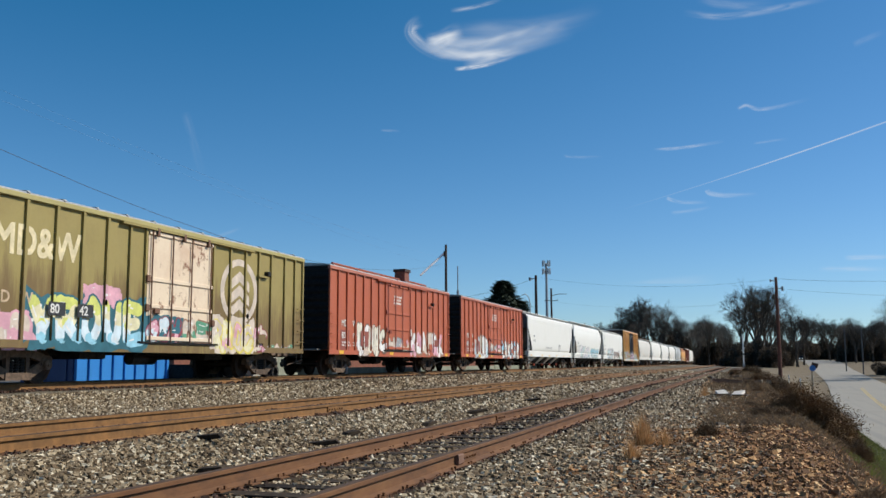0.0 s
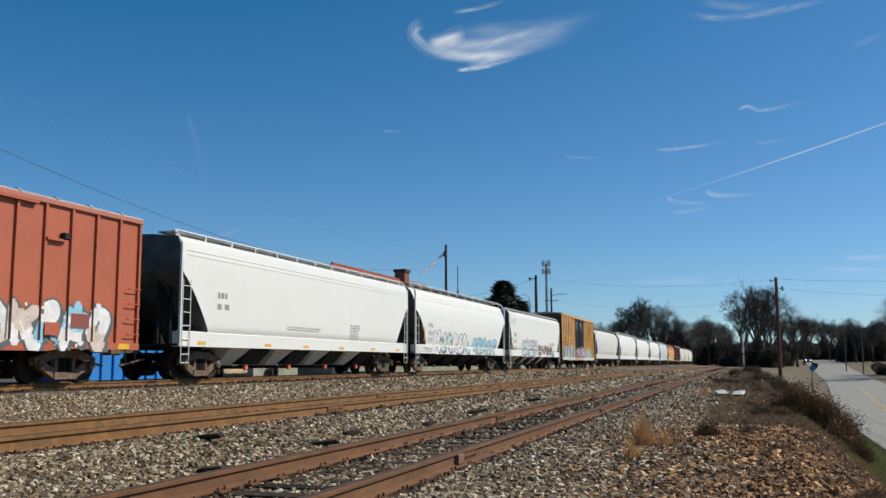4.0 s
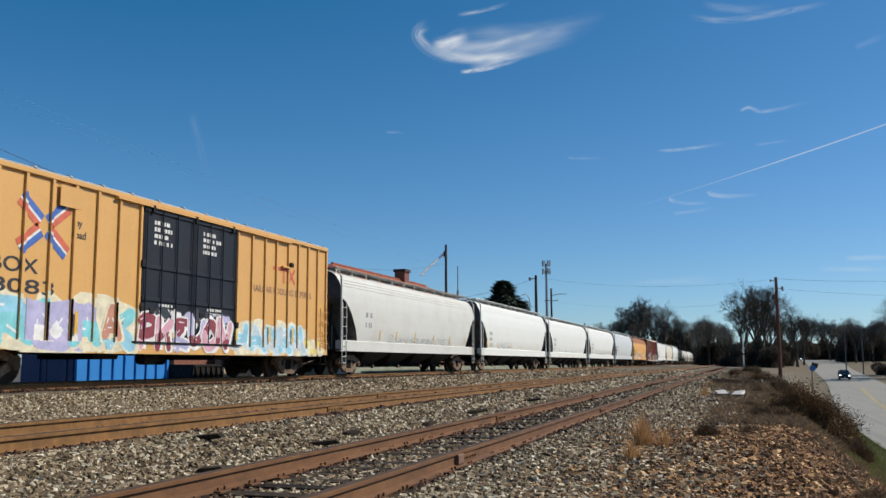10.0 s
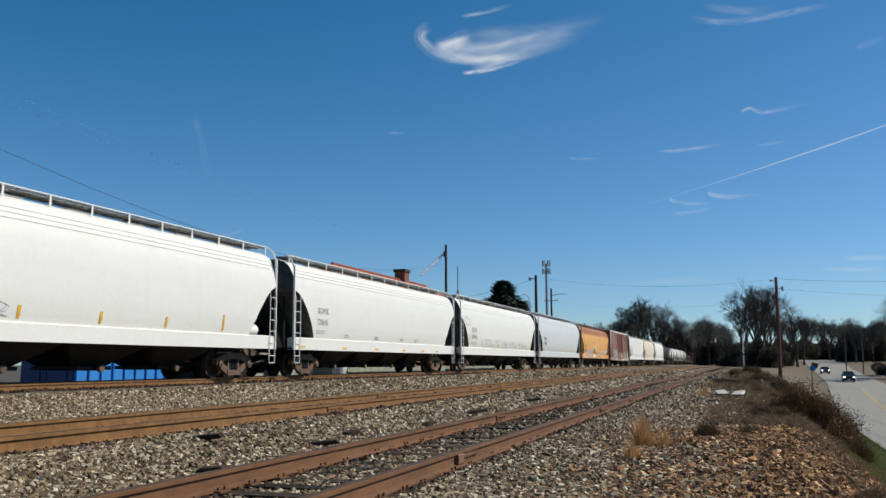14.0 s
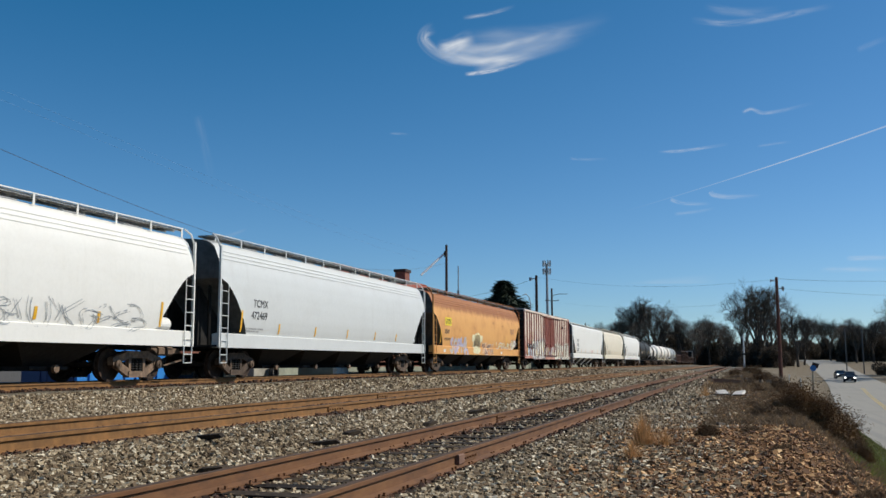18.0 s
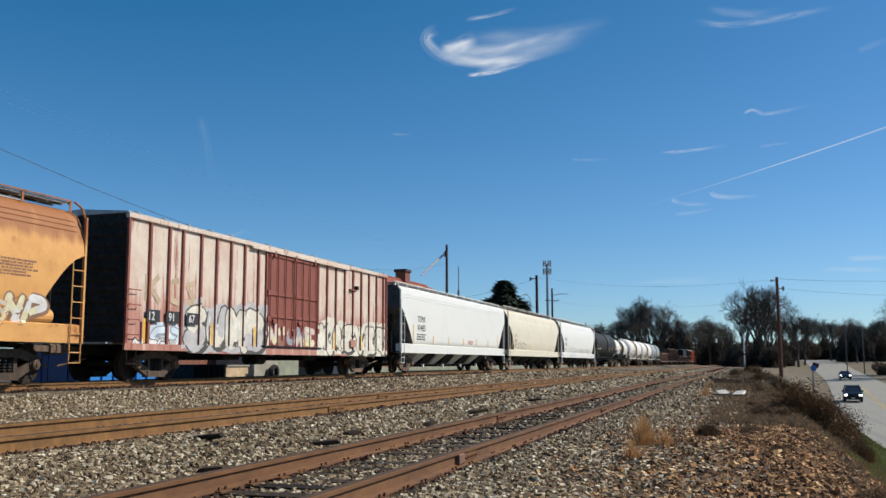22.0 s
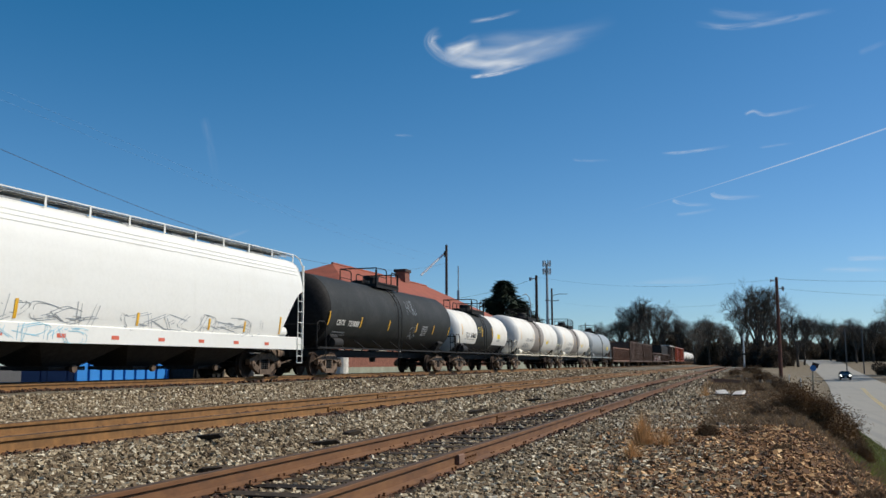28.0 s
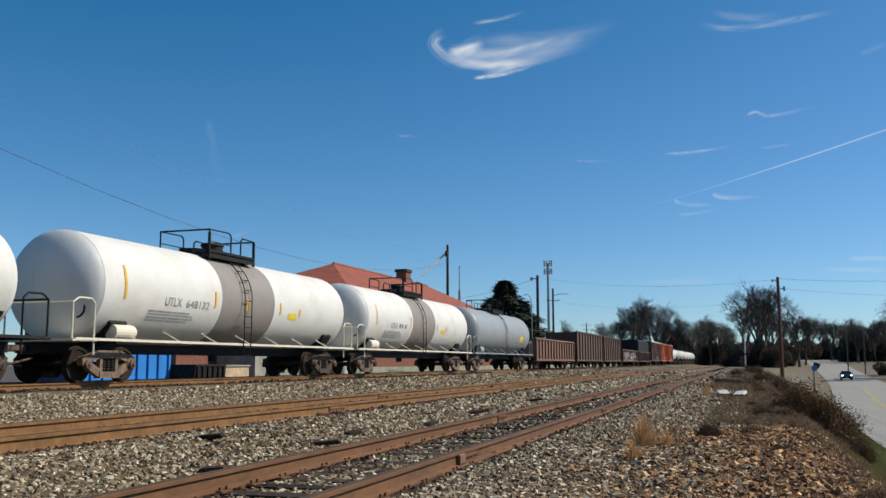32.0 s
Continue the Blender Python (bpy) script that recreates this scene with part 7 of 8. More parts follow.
def brush_mesh(seed, n, leaves):
    """A tangle of thin stems with small dead leaves, about one metre across."""
    rng = random.Random(seed)
    sh = Shape()
    for k in range(n):
        a, e = rng.uniform(0, 6.28), rng.uniform(0.35, 1.5)
        p = Vector((rng.uniform(-0.2, 0.2), rng.uniform(-0.2, 0.2), 0))
        d = Vector((math.cos(a) * math.cos(e), math.sin(a) * math.cos(e), math.sin(e)))
        ln = rng.uniform(0.22, 0.5)
        r = rng.uniform(0.005, 0.010)
        for j in range(3):
            q = p + d * ln * 0.4
            sh.tube(p, q, r, r * 0.7, 3, False)
            p, r = q, r * 0.7
            d = (d + Vector((rng.uniform(-0.5, 0.5), rng.uniform(-0.5, 0.5), rng.uniform(-0.35, 0.3)))).normalized()
            for m in range(leaves):
                c = p + Vector((rng.uniform(-0.12, 0.12), rng.uniform(-0.12, 0.12), rng.uniform(-0.1, 0.1)))
                u = Vector((rng.uniform(-1, 1), rng.uniform(-1, 1), rng.uniform(-0.3, 1))).normalized() * rng.uniform(0.025, 0.06)
                w = u.orthogonal().normalized() * rng.uniform(0.003, 0.008)
                sh.face([c - w, c + u, c + w, c - u])
    return sh.mesh("brush", M["bush"])


def build_brush():
    ms = [brush_mesh(k, 260, 9) for k in range(4)]
    rng = random.Random(4)
    spots = []
    heaps = [(1.4, 22.3, 0.42, 1.1, 9), (1.75, 24.6, 0.4, 1.15, 7), (1.0, 22.6, 0.4, 0.6, 6), (1.95, 26, 0.45, 0.85, 5), (1.5, 17.2, 0.15, 0.26, 2), (1.7, 19.6, 0.25, 0.45, 3), (1.3, 14.4, 0.14, 0.13, 2), (0.98, 8.45, 0.12, 0.18, 5), (1.15, 10.8, 0.15, 0.13, 3), (0.36, 12.15, 0.11, 0.22, 4), (0.1, 15.3, 0.12, 0.24, 3), (0.5, 20.4, 0.35, 0.40, 5), (-0.1, 24.5, 0.3, 0.30, 3), (0.7, 26.5, 0.5, 0.40, 5), (2.9, 30, 0.6, 0.8, 5), (1.6, 31, 0.7, 0.5, 5), (3.3, 36, 0.6, 0.9, 4), (0.8, 36, 0.6, 0.4, 3)]
    for x, y, r, s, n in heaps:
        for k in range(n):
            a, d = rng.uniform(0, 6.28), r * rng.uniform(0.1, 1.0)
            spots.append((x + d * math.cos(a), y + d * math.sin(a) * 1.4, s * rng.uniform(0.7, 1.25)))
    spots += [(-0.54, 14.5, 0.36), (-0.52, 14.6, 0.33), (-0.55, 14.55, 0.35), (0.5, 40, 0.4), (0.3, 46, 0.6), (-1.0, 52, 0.5), (-2.0, 62, 0.6), (0.8, 55, 0.9), (1.6, 62, 1.2), (2.4, 66, 1.6), (3.2, 72, 1.8), (2.6, 78, 1.8), (4.0, 80, 1.8), (2.0, 88, 1.5), (3.2, 62, 1.5), (4.2, 88, 1.7), (1.2, 96, 1.5), (0.6, 110, 1.3), (-0.6, 78, 1.0), (2.6, 60, 1.0)]
    for k, (x, y, s) in enumerate(spots):
        m = Matrix.Translation((x, y, ground_z(x, y) - 0.03)) @ Matrix.Rotation(rng.uniform(0, 6.28), 4, "Z") @ Matrix.Diagonal((s, s, s * rng.uniform(0.85, 1.15), 1))
        thing("bush", "leafless brown bramble bush on the bank edge", "bush", "bank bushes", shape=ms[k % 4], at=m)
    tuft("tall straw-orange grass tuft on the gravel", -1.3, 12.6, 520, 0.56, M["drygrass"], 0.22, 1)
    tuft("small straw-orange grass tuft on the gravel", -1.02, 12.7, 300, 0.32, M["drygrass"], 0.19, 2)
    tuft("straw-orange grass tuft on the gravel", -1.25, 10.9, 280, 0.34, M["drygrass"], 0.16, 3)
    tuft("straw tuft beside the siding", -1.2, 32, 150, 0.5, M["drygrass"], 0.3, 6)
    tuft("straw tuft beside the siding", -1.5, 45, 150, 0.5, M["drygrass"], 0.4, 7)
    tuft("bare thin twigs rising from the bank bushes", 2.55, 25.2, 16, 1.05, M["bark"], 0.55, 8, "bare twigs")
    tuft("bare thin twigs rising from the bank bushes", 2.1, 30.0, 14, 1.2, M["bark"], 0.6, 9, "bare twigs")
    thing("plank", "rusty orange-brown board lying in the weeds", "board", shape=Shape().box(-0.7, 0.7, -0.14, 0.14, -0.1, 0.12, 0.02), material=M["rust"], at=Matrix.Translation((-0.75, 48, ground_z(-0.75, 48) + 0.18)) @ pose(0, 0, 0, 0, 4, 15))
    # concrete slabs and timber litter
    for x, y, r in ((-0.68, 32.4, 12), (-0.16, 31.4, -14)):
        sl = Shape().box(-0.17, 0.17, -0.28, 0.28, -0.045, 0.045, 0.015)
        thing("concrete_slab", "white concrete slab tilted on the gravel", "slab", "dumped slabs", shape=sl, material=M["slab"], at=Matrix.Translation((x, y, ground_z(x, y) + 0.10)) @ pose(0, 0, 0, 11, -6, r))
        # added black block that stands for the shadow below the slab
        thing("timber_block", "black timber block under the slab", "timber", "dumped timbers", shape=Shape().box(-0.36, 0.36, -0.12, 0.12, 0, 0.09, 0.02), material=M["polewood"], at=Matrix.Translation((x, y - 0.2, ground_z(x, y))) @ pose(0, 0, 0, 0, 0, r * 2))
    logs = [(-1.7, 47, 1.2, 70, 0.06), (-0.7, 49, 1.1, 100, 0.07), (-1.4, 55, 1.6, 40, 0.09), (0.4, 51, 1.3, 150, 0.08), (-1.8, 62, 1.9, 80, 0.10), (0.8, 57, 1.7, 30, 0.10), (-0.6, 66, 2.0, 120, 0.11), (-1.55, 25.5, 1.1, 80, 0.03), (-0.9, 27.5, 0.8, 130, 0.03), (-0.3, 17.2, 0.9, 70, 0.025), (0.12, 12.2, 0.72, 172, 0.014), (-1.9, 13.2, 0.6, 110, 0.02), (-1.7, 19.5, 0.7, 60, 0.025)]
    for x, y, ln, a, r in logs:
        sh = Shape().box(-ln / 2, ln / 2, -r, r, -r, r, r * 0.3)
        thing("old_tie", "rotten grey-brown timber lying in the weeds", "timber", "dumped timbers", shape=sh, material=M["oldwood"], at=Matrix.Translation((x, y, ground_z(x, y) + r * 0.8)) @ pose(0, 0, 0, random.Random(int(y * 10)).uniform(-4, 4), 5, a))
    scraps = [(-5.2, 10.9, 0.5, 20), (-5.35, 12.2, 0.34, 70), (-6.0, 9.5, 0.4, 10), (-5.3, 18.5, 0.6, 50), (-5.4, 24.0, 0.7, 35), (-5.0, 8.0, 0.35, 5), (-5.15, 15.1, 0.4, 80)]
    for x, y, ln, a in scraps:
        thing("tie_scrap", "splintered dark tie fragment on the ballast", "timber", "tie fragments", shape=Shape().prism_y([(-ln / 2, -0.03), (ln / 2, -0.02), (ln * 0.4, 0.03), (-ln * 0.3, 0.035)], -0.05, 0.06), material=M["tie"], at=Matrix.Translation((x, y, ground_z(x, y) + 0.06)) @ pose(0, 0, 0, 5, -7, a))


# ---- trees ----
def bare_tree_meshes(seed, height, spread=0.5, depth=7):
    """Trunk with limbs, and the fine twigs as a second mesh. One metre of height per unit."""
    rng = random.Random(seed)
    wood, fine = Shape(), Shape()

    def grow(p, d, ln, r, lv):
        sh = wood if lv < 3 else fine
        mid = p + d * ln * 0.5 + Vector((rng.uniform(-1, 1), rng.uniform(-1, 1), rng.uniform(-0.3, 0.5))) * ln * 0.06
        q = p + d * ln
        n = 6 if lv == 0 else (5 if lv < 3 else 3)
        sh.tube(p, mid, r, r * 0.82, n, False)
        sh.tube(mid, q, r * 0.82, r * 0.62, n, False)
        if lv >= depth:
            return
        kids = (5 if lv == 0 else 3) if lv < 5 else rng.choice((3, 4))
        for k in range(kids):
            a = rng.uniform(0, 6.28)
            side = d.orthogonal().normalized()
            side = (Matrix.Rotation(a, 3, d) @ side)
            f = rng.uniform(0.35, 0.9) * (spread + 0.12 * lv * 0.5)
            nd = (d * (1 - 0.35 * f) + side * f + Vector((0, 0, 0.22 if lv < 4 else 0.05))).normalized()
            st = p + d * ln * (rng.uniform(0.55, 1.0) if k else 1.0)
            grow(st, nd, ln * rng.uniform(0.62, 0.82), r * rng.uniform(0.5, 0.66), lv + 1)

    grow(Vector((0, 0, -0.1)), Vector((rng.uniform(-0.05, 0.05), rng.uniform(-0.05, 0.05), 1)).normalized(), height * 0.165, height * 0.0135, 0)
    top = max(v[2] for v in fine.v)
    k = height / top
    for s in (wood, fine):
        s.v = [(a * k, b * k, c * k) for a, b, c in s.v]
    return wood.mesh("trunk", M["bark"]), fine.mesh("crown", M["twig"])


def clump_mesh(name, seed, n, size, mat, flat=1.0):
    """A ragged mass of small leaf sprays in a unit space, uneven outside."""
    rng = np.random.RandomState(seed)
    lob = rng.uniform(-0.75, 0.75, (7, 3)) * np.array([1, 1, 0.6]) + np.array([0, 0, 0.55])
    k = rng.randint(0, 7, n)
    d = rng.randn(n, 3)
    d /= np.linalg.norm(d, axis=1)[:, None]
    c = lob[k] + d * (0.5 * rng.uniform(0.3, 1.0, n) ** 0.5)[:, None] * np.array([1, 1, 0.8])
    c[:, 2] = np.abs(c[:, 2])
    u = rng.randn(n, 3)
    u /= np.linalg.norm(u, axis=1)[:, None]
    w = np.cross(u, rng.randn(n, 3))
    w /= np.linalg.norm(w, axis=1)[:, None]
    s = size * rng.uniform(0.5, 1.4, n)[:, None]
    v = np.stack([c - u * s, c + w * s * 0.5, c + u * s, c - w * s * 0.5], 1)
    f = np.arange(n * 4).reshape(n, 4)
    return big_mesh(name, v.reshape(-1, 3), f, mat)


def build_trees():
    kinds = [bare_tree_meshes(11, 20, 0.60), bare_tree_meshes(12, 20, 0.52), bare_tree_meshes(17, 20, 0.68), bare_tree_meshes(23, 20, 0.56)]
    rng = random.Random(9)

    def tree(x, y, h, k, label="bare winter tree with a dark trunk"):
        z = ground_z(x, y)
        t = thing("tree", label, "tree", "bare trees", at=Matrix.Translation((x, y, z)) @ Matrix.Rotation(rng.uniform(0, 6.28), 4, "Z") @ Matrix.Diagonal((h / 20, h / 20, h / 20, 1)))
        part("trunk", kinds[k][0], None, t)
        part("crown", kinds[k][1], None, t, "fine leafless twigs")

    for x, y, h, k in ((3.6, 250, 23.0, 0), (13.6, 252, 16.5, 2), (11.0, 275, 15.5, 1), (0.5, 262, 18, 3), (7.0, 268, 18, 1),
                       (-36, 335, 26, 1), (-29, 340, 24, 0), (-43, 345, 20, 2), (-24, 352, 19, 3), (-33, 350, 23, 2), (-50, 350, 17, 1),
                       (-13.5, 345, 18.5, 3), (-8.5, 350, 17, 1), (-16, 360, 15, 0), (-19, 365, 14, 2), (-4, 330, 13, 1),
                       (30, 300, 12, 1), (33, 310, 14, 2), (40, 305, 13, 3), (35, 335, 14, 0), (22, 462, 20, 1), (30, 458, 22, 0), (36, 470, 20, 3), (47, 320, 15, 1), (36, 290, 11, 0), (44, 280, 15, 2),
                       (25.5, 160, 15.5, 2), (31, 172, 17, 0), (34, 190, 18, 1), (-20, 330, 15, 1), (-15.5, 326, 14, 2), (-11, 335, 17, 0), (-6.5, 340, 16, 2), (-27, 330, 18, 3), (-33, 326, 17, 1), (-40, 332, 18, 0), (5.0, 256, 20, 3), (16, 268, 13, 2), (31, 285, 12, 2), (37, 300, 13, 1), (42, 310, 14, 0), (28, 330, 14, 3), (34, 345, 15, 2),
                       (-70, 230, 16, 0), (-62, 220, 13, 1), (-80, 240, 15, 3), (-95, 250, 16, 2), (-58, 250, 14, 3), (-75, 320, 17, 0), (-90, 330, 18, 1), (-62, 330, 17, 2)):
        tree(x, y, h, k)
    # dark thickets that close the view
    cl = [clump_mesh("thicket", 31 + k, 8000, 0.05, M["woods"]) for k in range(3)]
    spots = []
    for k in range(30):
        spots.append((-60 + k * 2.5 + rng.uniform(-2, 2), 372 + rng.uniform(-8, 22), rng.uniform(6, 9), rng.uniform(9, 13)))
    for k in range(16):
        spots.append((17 + k * 2.6 + rng.uniform(-2, 2), 345 + rng.uniform(-25, 30), rng.uniform(7, 9), rng.uniform(10, 14)))
    for k in range(8):
        spots.append((-2 + k * 2.6 + rng.uniform(-1, 1), 262 + rng.uniform(-6, 12), rng.uniform(4, 5.5), rng.uniform(5, 8)))
    for k in range(7):
        spots.append((40 + k * 5, 225 + k * 9, 7, 10))
    for k in range(9):
        spots.append((-44 + k * 3.2 + rng.uniform(-1, 1), 350 + rng.uniform(-5, 5), rng.uniform(5, 7), rng.uniform(10, 15)))
    for k in range(10):
        spots.append((-1 + k * 1.8 + rng.uniform(-1, 1), 252 + rng.uniform(-8, 12), rng.uniform(4, 6), rng.uniform(7, 11)))
    for k in range(12):
        spots.append((18 + k * 3.0 + rng.uniform(-2, 2), 300 + rng.uniform(-20, 20), rng.uniform(5, 7), rng.uniform(7, 12)))
    for k in range(9):
        spots.append((-46 + k * 2.8 + rng.uniform(-1, 1), 338 + rng.uniform(-4, 4), rng.uniform(5, 6.5), rng.uniform(6, 12)))
    spots += [(-26.5, 342, 6.5, 17.0), (-22.5, 346, 5.5, 16.5), (-10.0, 339, 4.5, 13.5)]
    spots += [(-23.5, 345, 6.5, 17.5), (-9.0, 341, 4.0, 10), (-12.5, 338, 4.2, 8), (27, 190, 4.5, 4.0), (33, 205, 6, 6), (-5.0, 300, 2.2, 3.0)]
    for k in range(14):
        spots.append((8 + k * 3.4, 455 + rng.uniform(-10, 20), rng.uniform(7, 9), rng.uniform(11, 15)))
    spots = [q for q in spots if not (0.040 < q[0] / q[1] < 0.099 and 130 < q[1] < 440)]
    for k, (x, y, w, h) in enumerate(spots):
        m = Matrix.Translation((x, y, ground_z(x, y) - 0.3)) @ Matrix.Rotation(rng.uniform(0, 6.28), 4, "Z") @ Matrix.Diagonal((w * 0.62, w * 0.62, h * 0.62, 1))
        thing("thicket", "dark leafless thicket at the edge of the woods", "bushes", "woodland thickets", shape=cl[k % 3], at=m)
    # cedar behind the train
    rngn = np.random.RandomState(2)
    n = 14000
    zz = rngn.uniform(0.12, 1.0, n) ** 1.15
    lay = 0.76 + 0.24 * np.sin(zz * 34 + rngn.uniform(0, 1.6, n))
    rad = np.clip(1.03 - zz, 0.0, 0.8) ** 0.88 * lay * rngn.uniform(0.15, 1.0, n) ** 0.4
    a = rngn.uniform(0, 6.28, n)
    rad *= 0.98 + 0.2 * np.sin(a * 5 + zz * 9)
    c = np.stack([rad * np.cos(a) * 8.2, rad * np.sin(a) * 8.2, zz * 10.4 - 0.25 * rad], 1)
    u = np.stack([np.cos(a), np.sin(a), rngn.uniform(-0.5, 0.3, n)], 1) * rngn.uniform(0.2, 0.55, n)[:, None]
    w = np.stack([-np.sin(a), np.cos(a), rngn.uniform(-0.4, 0.4, n)], 1) * rngn.uniform(0.08, 0.16, n)[:, None]
    v = np.stack([c - u, c + w, c + u * 1.3, c - w], 1)
    me = big_mesh("crown", v.reshape(-1, 3), np.arange(n * 4).reshape(n, 4), M["conifer"])
    for x, y, s in ((-27.0, 106.6, 1.03), (-25.6, 109.5, 0.80), (-27.9, 105.0, 0.74)):
        t = thing("cedar_tree", "dense dark green cedar behind the line", "tree", "cedars", at=Matrix.Translation((x, y, ground_z(x, y))) @ Matrix.Diagonal((s, s, s, 1)))
        part("trunk", Shape().tube((0, 0, -0.1), (0, 0, 9.4), 0.22, 0.04, 8), M["bark"], t)
        part("crown", me, None, t, "dark evergreen foliage")


# ---- poles, wires, buildings, signs ----
def utility_pole(x, y, h, r, mat, arms, label, zb=None):
    z = ground_z(x, y) if zb is None else zb
    p = thing("utility_pole", label, "pole", "utility poles", at=(x, y, z))
    part("shaft", Shape().tube((0, 0, -0.2), (0, 0, h), r, r * 0.72, 12), mat, p)
    for dz, w, ang in arms:
        a = Vector((math.cos(radians(ang)), math.sin(radians(ang)), 0))
        part("crossarm", Shape().tube(a * -w + Vector((0, 0, h - dz)), a * w + Vector((0, 0, h - dz)), 0.05), mat, p)
        for s in (-0.9, 0.9):
            part("insulator", Shape().tube(a * w * s + Vector((0, 0, h - dz)), a * w * s + Vector((0, 0, h - dz + 0.18)), 0.05, 0.04, 8), M["steel"], p)
    return p


def wire(p, q, sag, r=0.014, n=14, label="thin dark overhead cable", mat="wire"):
    pts = []
    for i in range(n + 1):
        f = i / n
        pts.append((p[0] + (q[0] - p[0]) * f, p[1] + (q[1] - p[1]) * f, p[2] + (q[2] - p[2]) * f - 4 * sag * f * (1 - f)))
    return thing("overhead_wire", label, "cable", "overhead wires", shape=Shape().pipe(pts, r, 4), material=M[mat])


def build_poles():
    p = utility_pole(3.35, 90.7, 9.05, 0.185, M["polered"], [], "tall red-brown timber pole on the bank edge", 0.0)
    part("bracket", Shape().tube((0.1, 0, 7.95), (0.55, 0, 8.0), 0.05).box(0.42, 0.62, -0.08, 0.08, 7.75, 8.15), M["steel"], p)
    part("insulator", Shape().tube((-0.15, 0, 8.7), (-0.5, 0, 8.75), 0.05).tube((-0.5, 0, 8.6), (-0.5, 0, 8.85), 0.07), M["steel"], p)
    p = utility_pole(-28.85, 89.9, 13.2, 0.17, M["polewood"], [], "dark timber pole behind the depot", 0.2)
    part("guy_guard", Shape().tube((-0.11, -0.1, 12.34), (-2.07, -2.07, 9.9), 0.12, 0.11, 8), M["guard"], p, "white guy wire guard")
    part("transformer", Shape().tube((0.0, -0.25, 11.9), (0.0, -0.25, 12.5), 0.17, 0.17, 10), M["polewood"], p)
    p = utility_pole(-23.2, 107.7, 11.4, 0.21, M["polewood"], [], "stout dark timber pole beyond the depot", 0.2)
    part("bracket", Shape().tube((0, 0, 11.0), (-0.7, -0.1, 11.05), 0.05).box(-0.85, -0.6, -0.1, 0.1, 10.8, 11.2), M["steel"], p)
    p = utility_pole(-29.3, 147.8, 13.1, 0.2, M["polewood"], [(2.0, 1.1, 10)], "slim timber pole with a side arm", 0.2)
    part("lamp_arm", Shape().pipe([(0.1, 0, 11.9), (1.2, 0, 12.15), (2.6, 0, 12.1)], 0.05), M["steel"], p)
    p = utility_pole(-35.0, 114.1, 13.6, 0.09, M["steel"], [], "thin leaning steel aerial mast", 0.2)
    part("aerial_base", Shape().tube((0, 0, 7.5), (0, 0, 10.4), 0.2, 0.16, 8), M["steel"], p)
    lamp = thing("street_lamp", "curved steel street lamp", "lamp", at=(-21.9, 98.5, 0.25))
    part("post", Shape().tube((0, 0, -0.1), (0, 0, 7.4), 0.07, 0.05, 8), M["steel"], lamp)
    part("arm", Shape().pipe([(0, 0, 7.4), (-0.15, 0, 8.1), (-0.5, 0, 8.45), (-0.95, 0, 8.3)], 0.045), M["steel"], lamp)
    tower = thing("cell_tower", "tall thin steel cell tower with stacked antennas", "tower", at=(-60.2, 296, 0.2))
    part("mast", Shape().tube((0, 0, -0.2), (0, 0, 33.5), 0.55, 0.35, 10), M["steel"], tower)
    for z in (33.6, 31.0):
        for k in range(6):
            a = k * math.pi / 3
            part("antenna", Shape().box(-0.16, 0.16, -0.1, 0.1, -1.0, 1.0, 0.04), M["steel"], tower, at=Matrix.Translation((1.25 * math.cos(a), 1.25 * math.sin(a), z)) @ Matrix.Rotation(a, 4, "Z"))
            part("bracket", Shape().tube((0, 0, z), (1.2 * math.cos(a), 1.2 * math.sin(a), z), 0.06), M["steel"], tower)
    for x, y, h in ((21.6, 218, 9.5), (22.6, 197, 9.0), (25.5, 170, 10.0)):
        lp = thing("street_lamp", "slim grey street lamp beside the road", "lamp", "roadside lamps", at=(x, y, ground_z(x, y)))
        part("post", Shape().tube((0, 0, -0.1), (0, 0, h), 0.13, 0.09, 8), M["darksteel"], lp)
        part("arm", Shape().pipe([(0, 0, h - 0.2), (-1.4, 0, h + 0.2), (-2.4, 0, h + 0.15)], 0.06), M["darksteel"], lp)
    utility_pole(-48.5, 300, 14.0, 0.22, M["polewood"], [(0.8, 1.6, 15), (2.2, 1.2, 15)], "distant timber pole with two crossarms")
    sig = thing("crossing_signal", "grey level crossing signal mast", "signal", at=(0.4, 211.5, ground_z(0.4, 211.5) - 0.2))
    part("mast", Shape().tube((0, 0, -0.1), (0, 0, 7.4), 0.16, 0.13, 8), M["lgrey"], sig)
    part("lamp_head", Shape().box(-0.55, -0.1, -0.15, 0.15, 6.6, 6.95, 0.05), M["steel"], sig)
    part("crossbuck", Shape().prism_y([(-0.42, 3.9), (-0.34, 3.82), (0.42, 4.5), (0.34, 4.58)], -0.06, -0.03), M["markwhite"], sig)
    part("lamp_bar", Shape().box(-0.5, 0.5, -0.2, 0.0, 3.0, 3.3, 0.05), M["black"], sig)
    part("control_box", Shape().box(-0.25, 0.25, -0.2, 0.2, 0.0, 1.1, 0.03), M["steel"], sig)
    # cables
    wire((-24.0, 14.0, 10.0), (-28.85, 89.9, 11.5), 3.0, 0.011)
    wire((-25.5, 21.1, 11.4), (-28.85, 89.9, 11.9), 0.68, 0.004, mat="farwire")
    wire((-25.5, 21.2, 11.0), (-28.85, 89.9, 10.9), 0.47, 0.004, mat="farwire")
    wire((-35.0, 114.1, 9.6), (-23.2, 107.7, 11.3), 0.3, 0.016)
    wire((-23.2, 107.7, 11.4), (3.35, 90.7, 8.85), 0.9, 0.008)
    wire((3.35, 90.7, 8.9), (26.0, 70, 7.6), 0.7, 0.012)
    wire((3.35, 90.7, 8.0), (30.0, 80, 6.4), 0.7, 0.010)
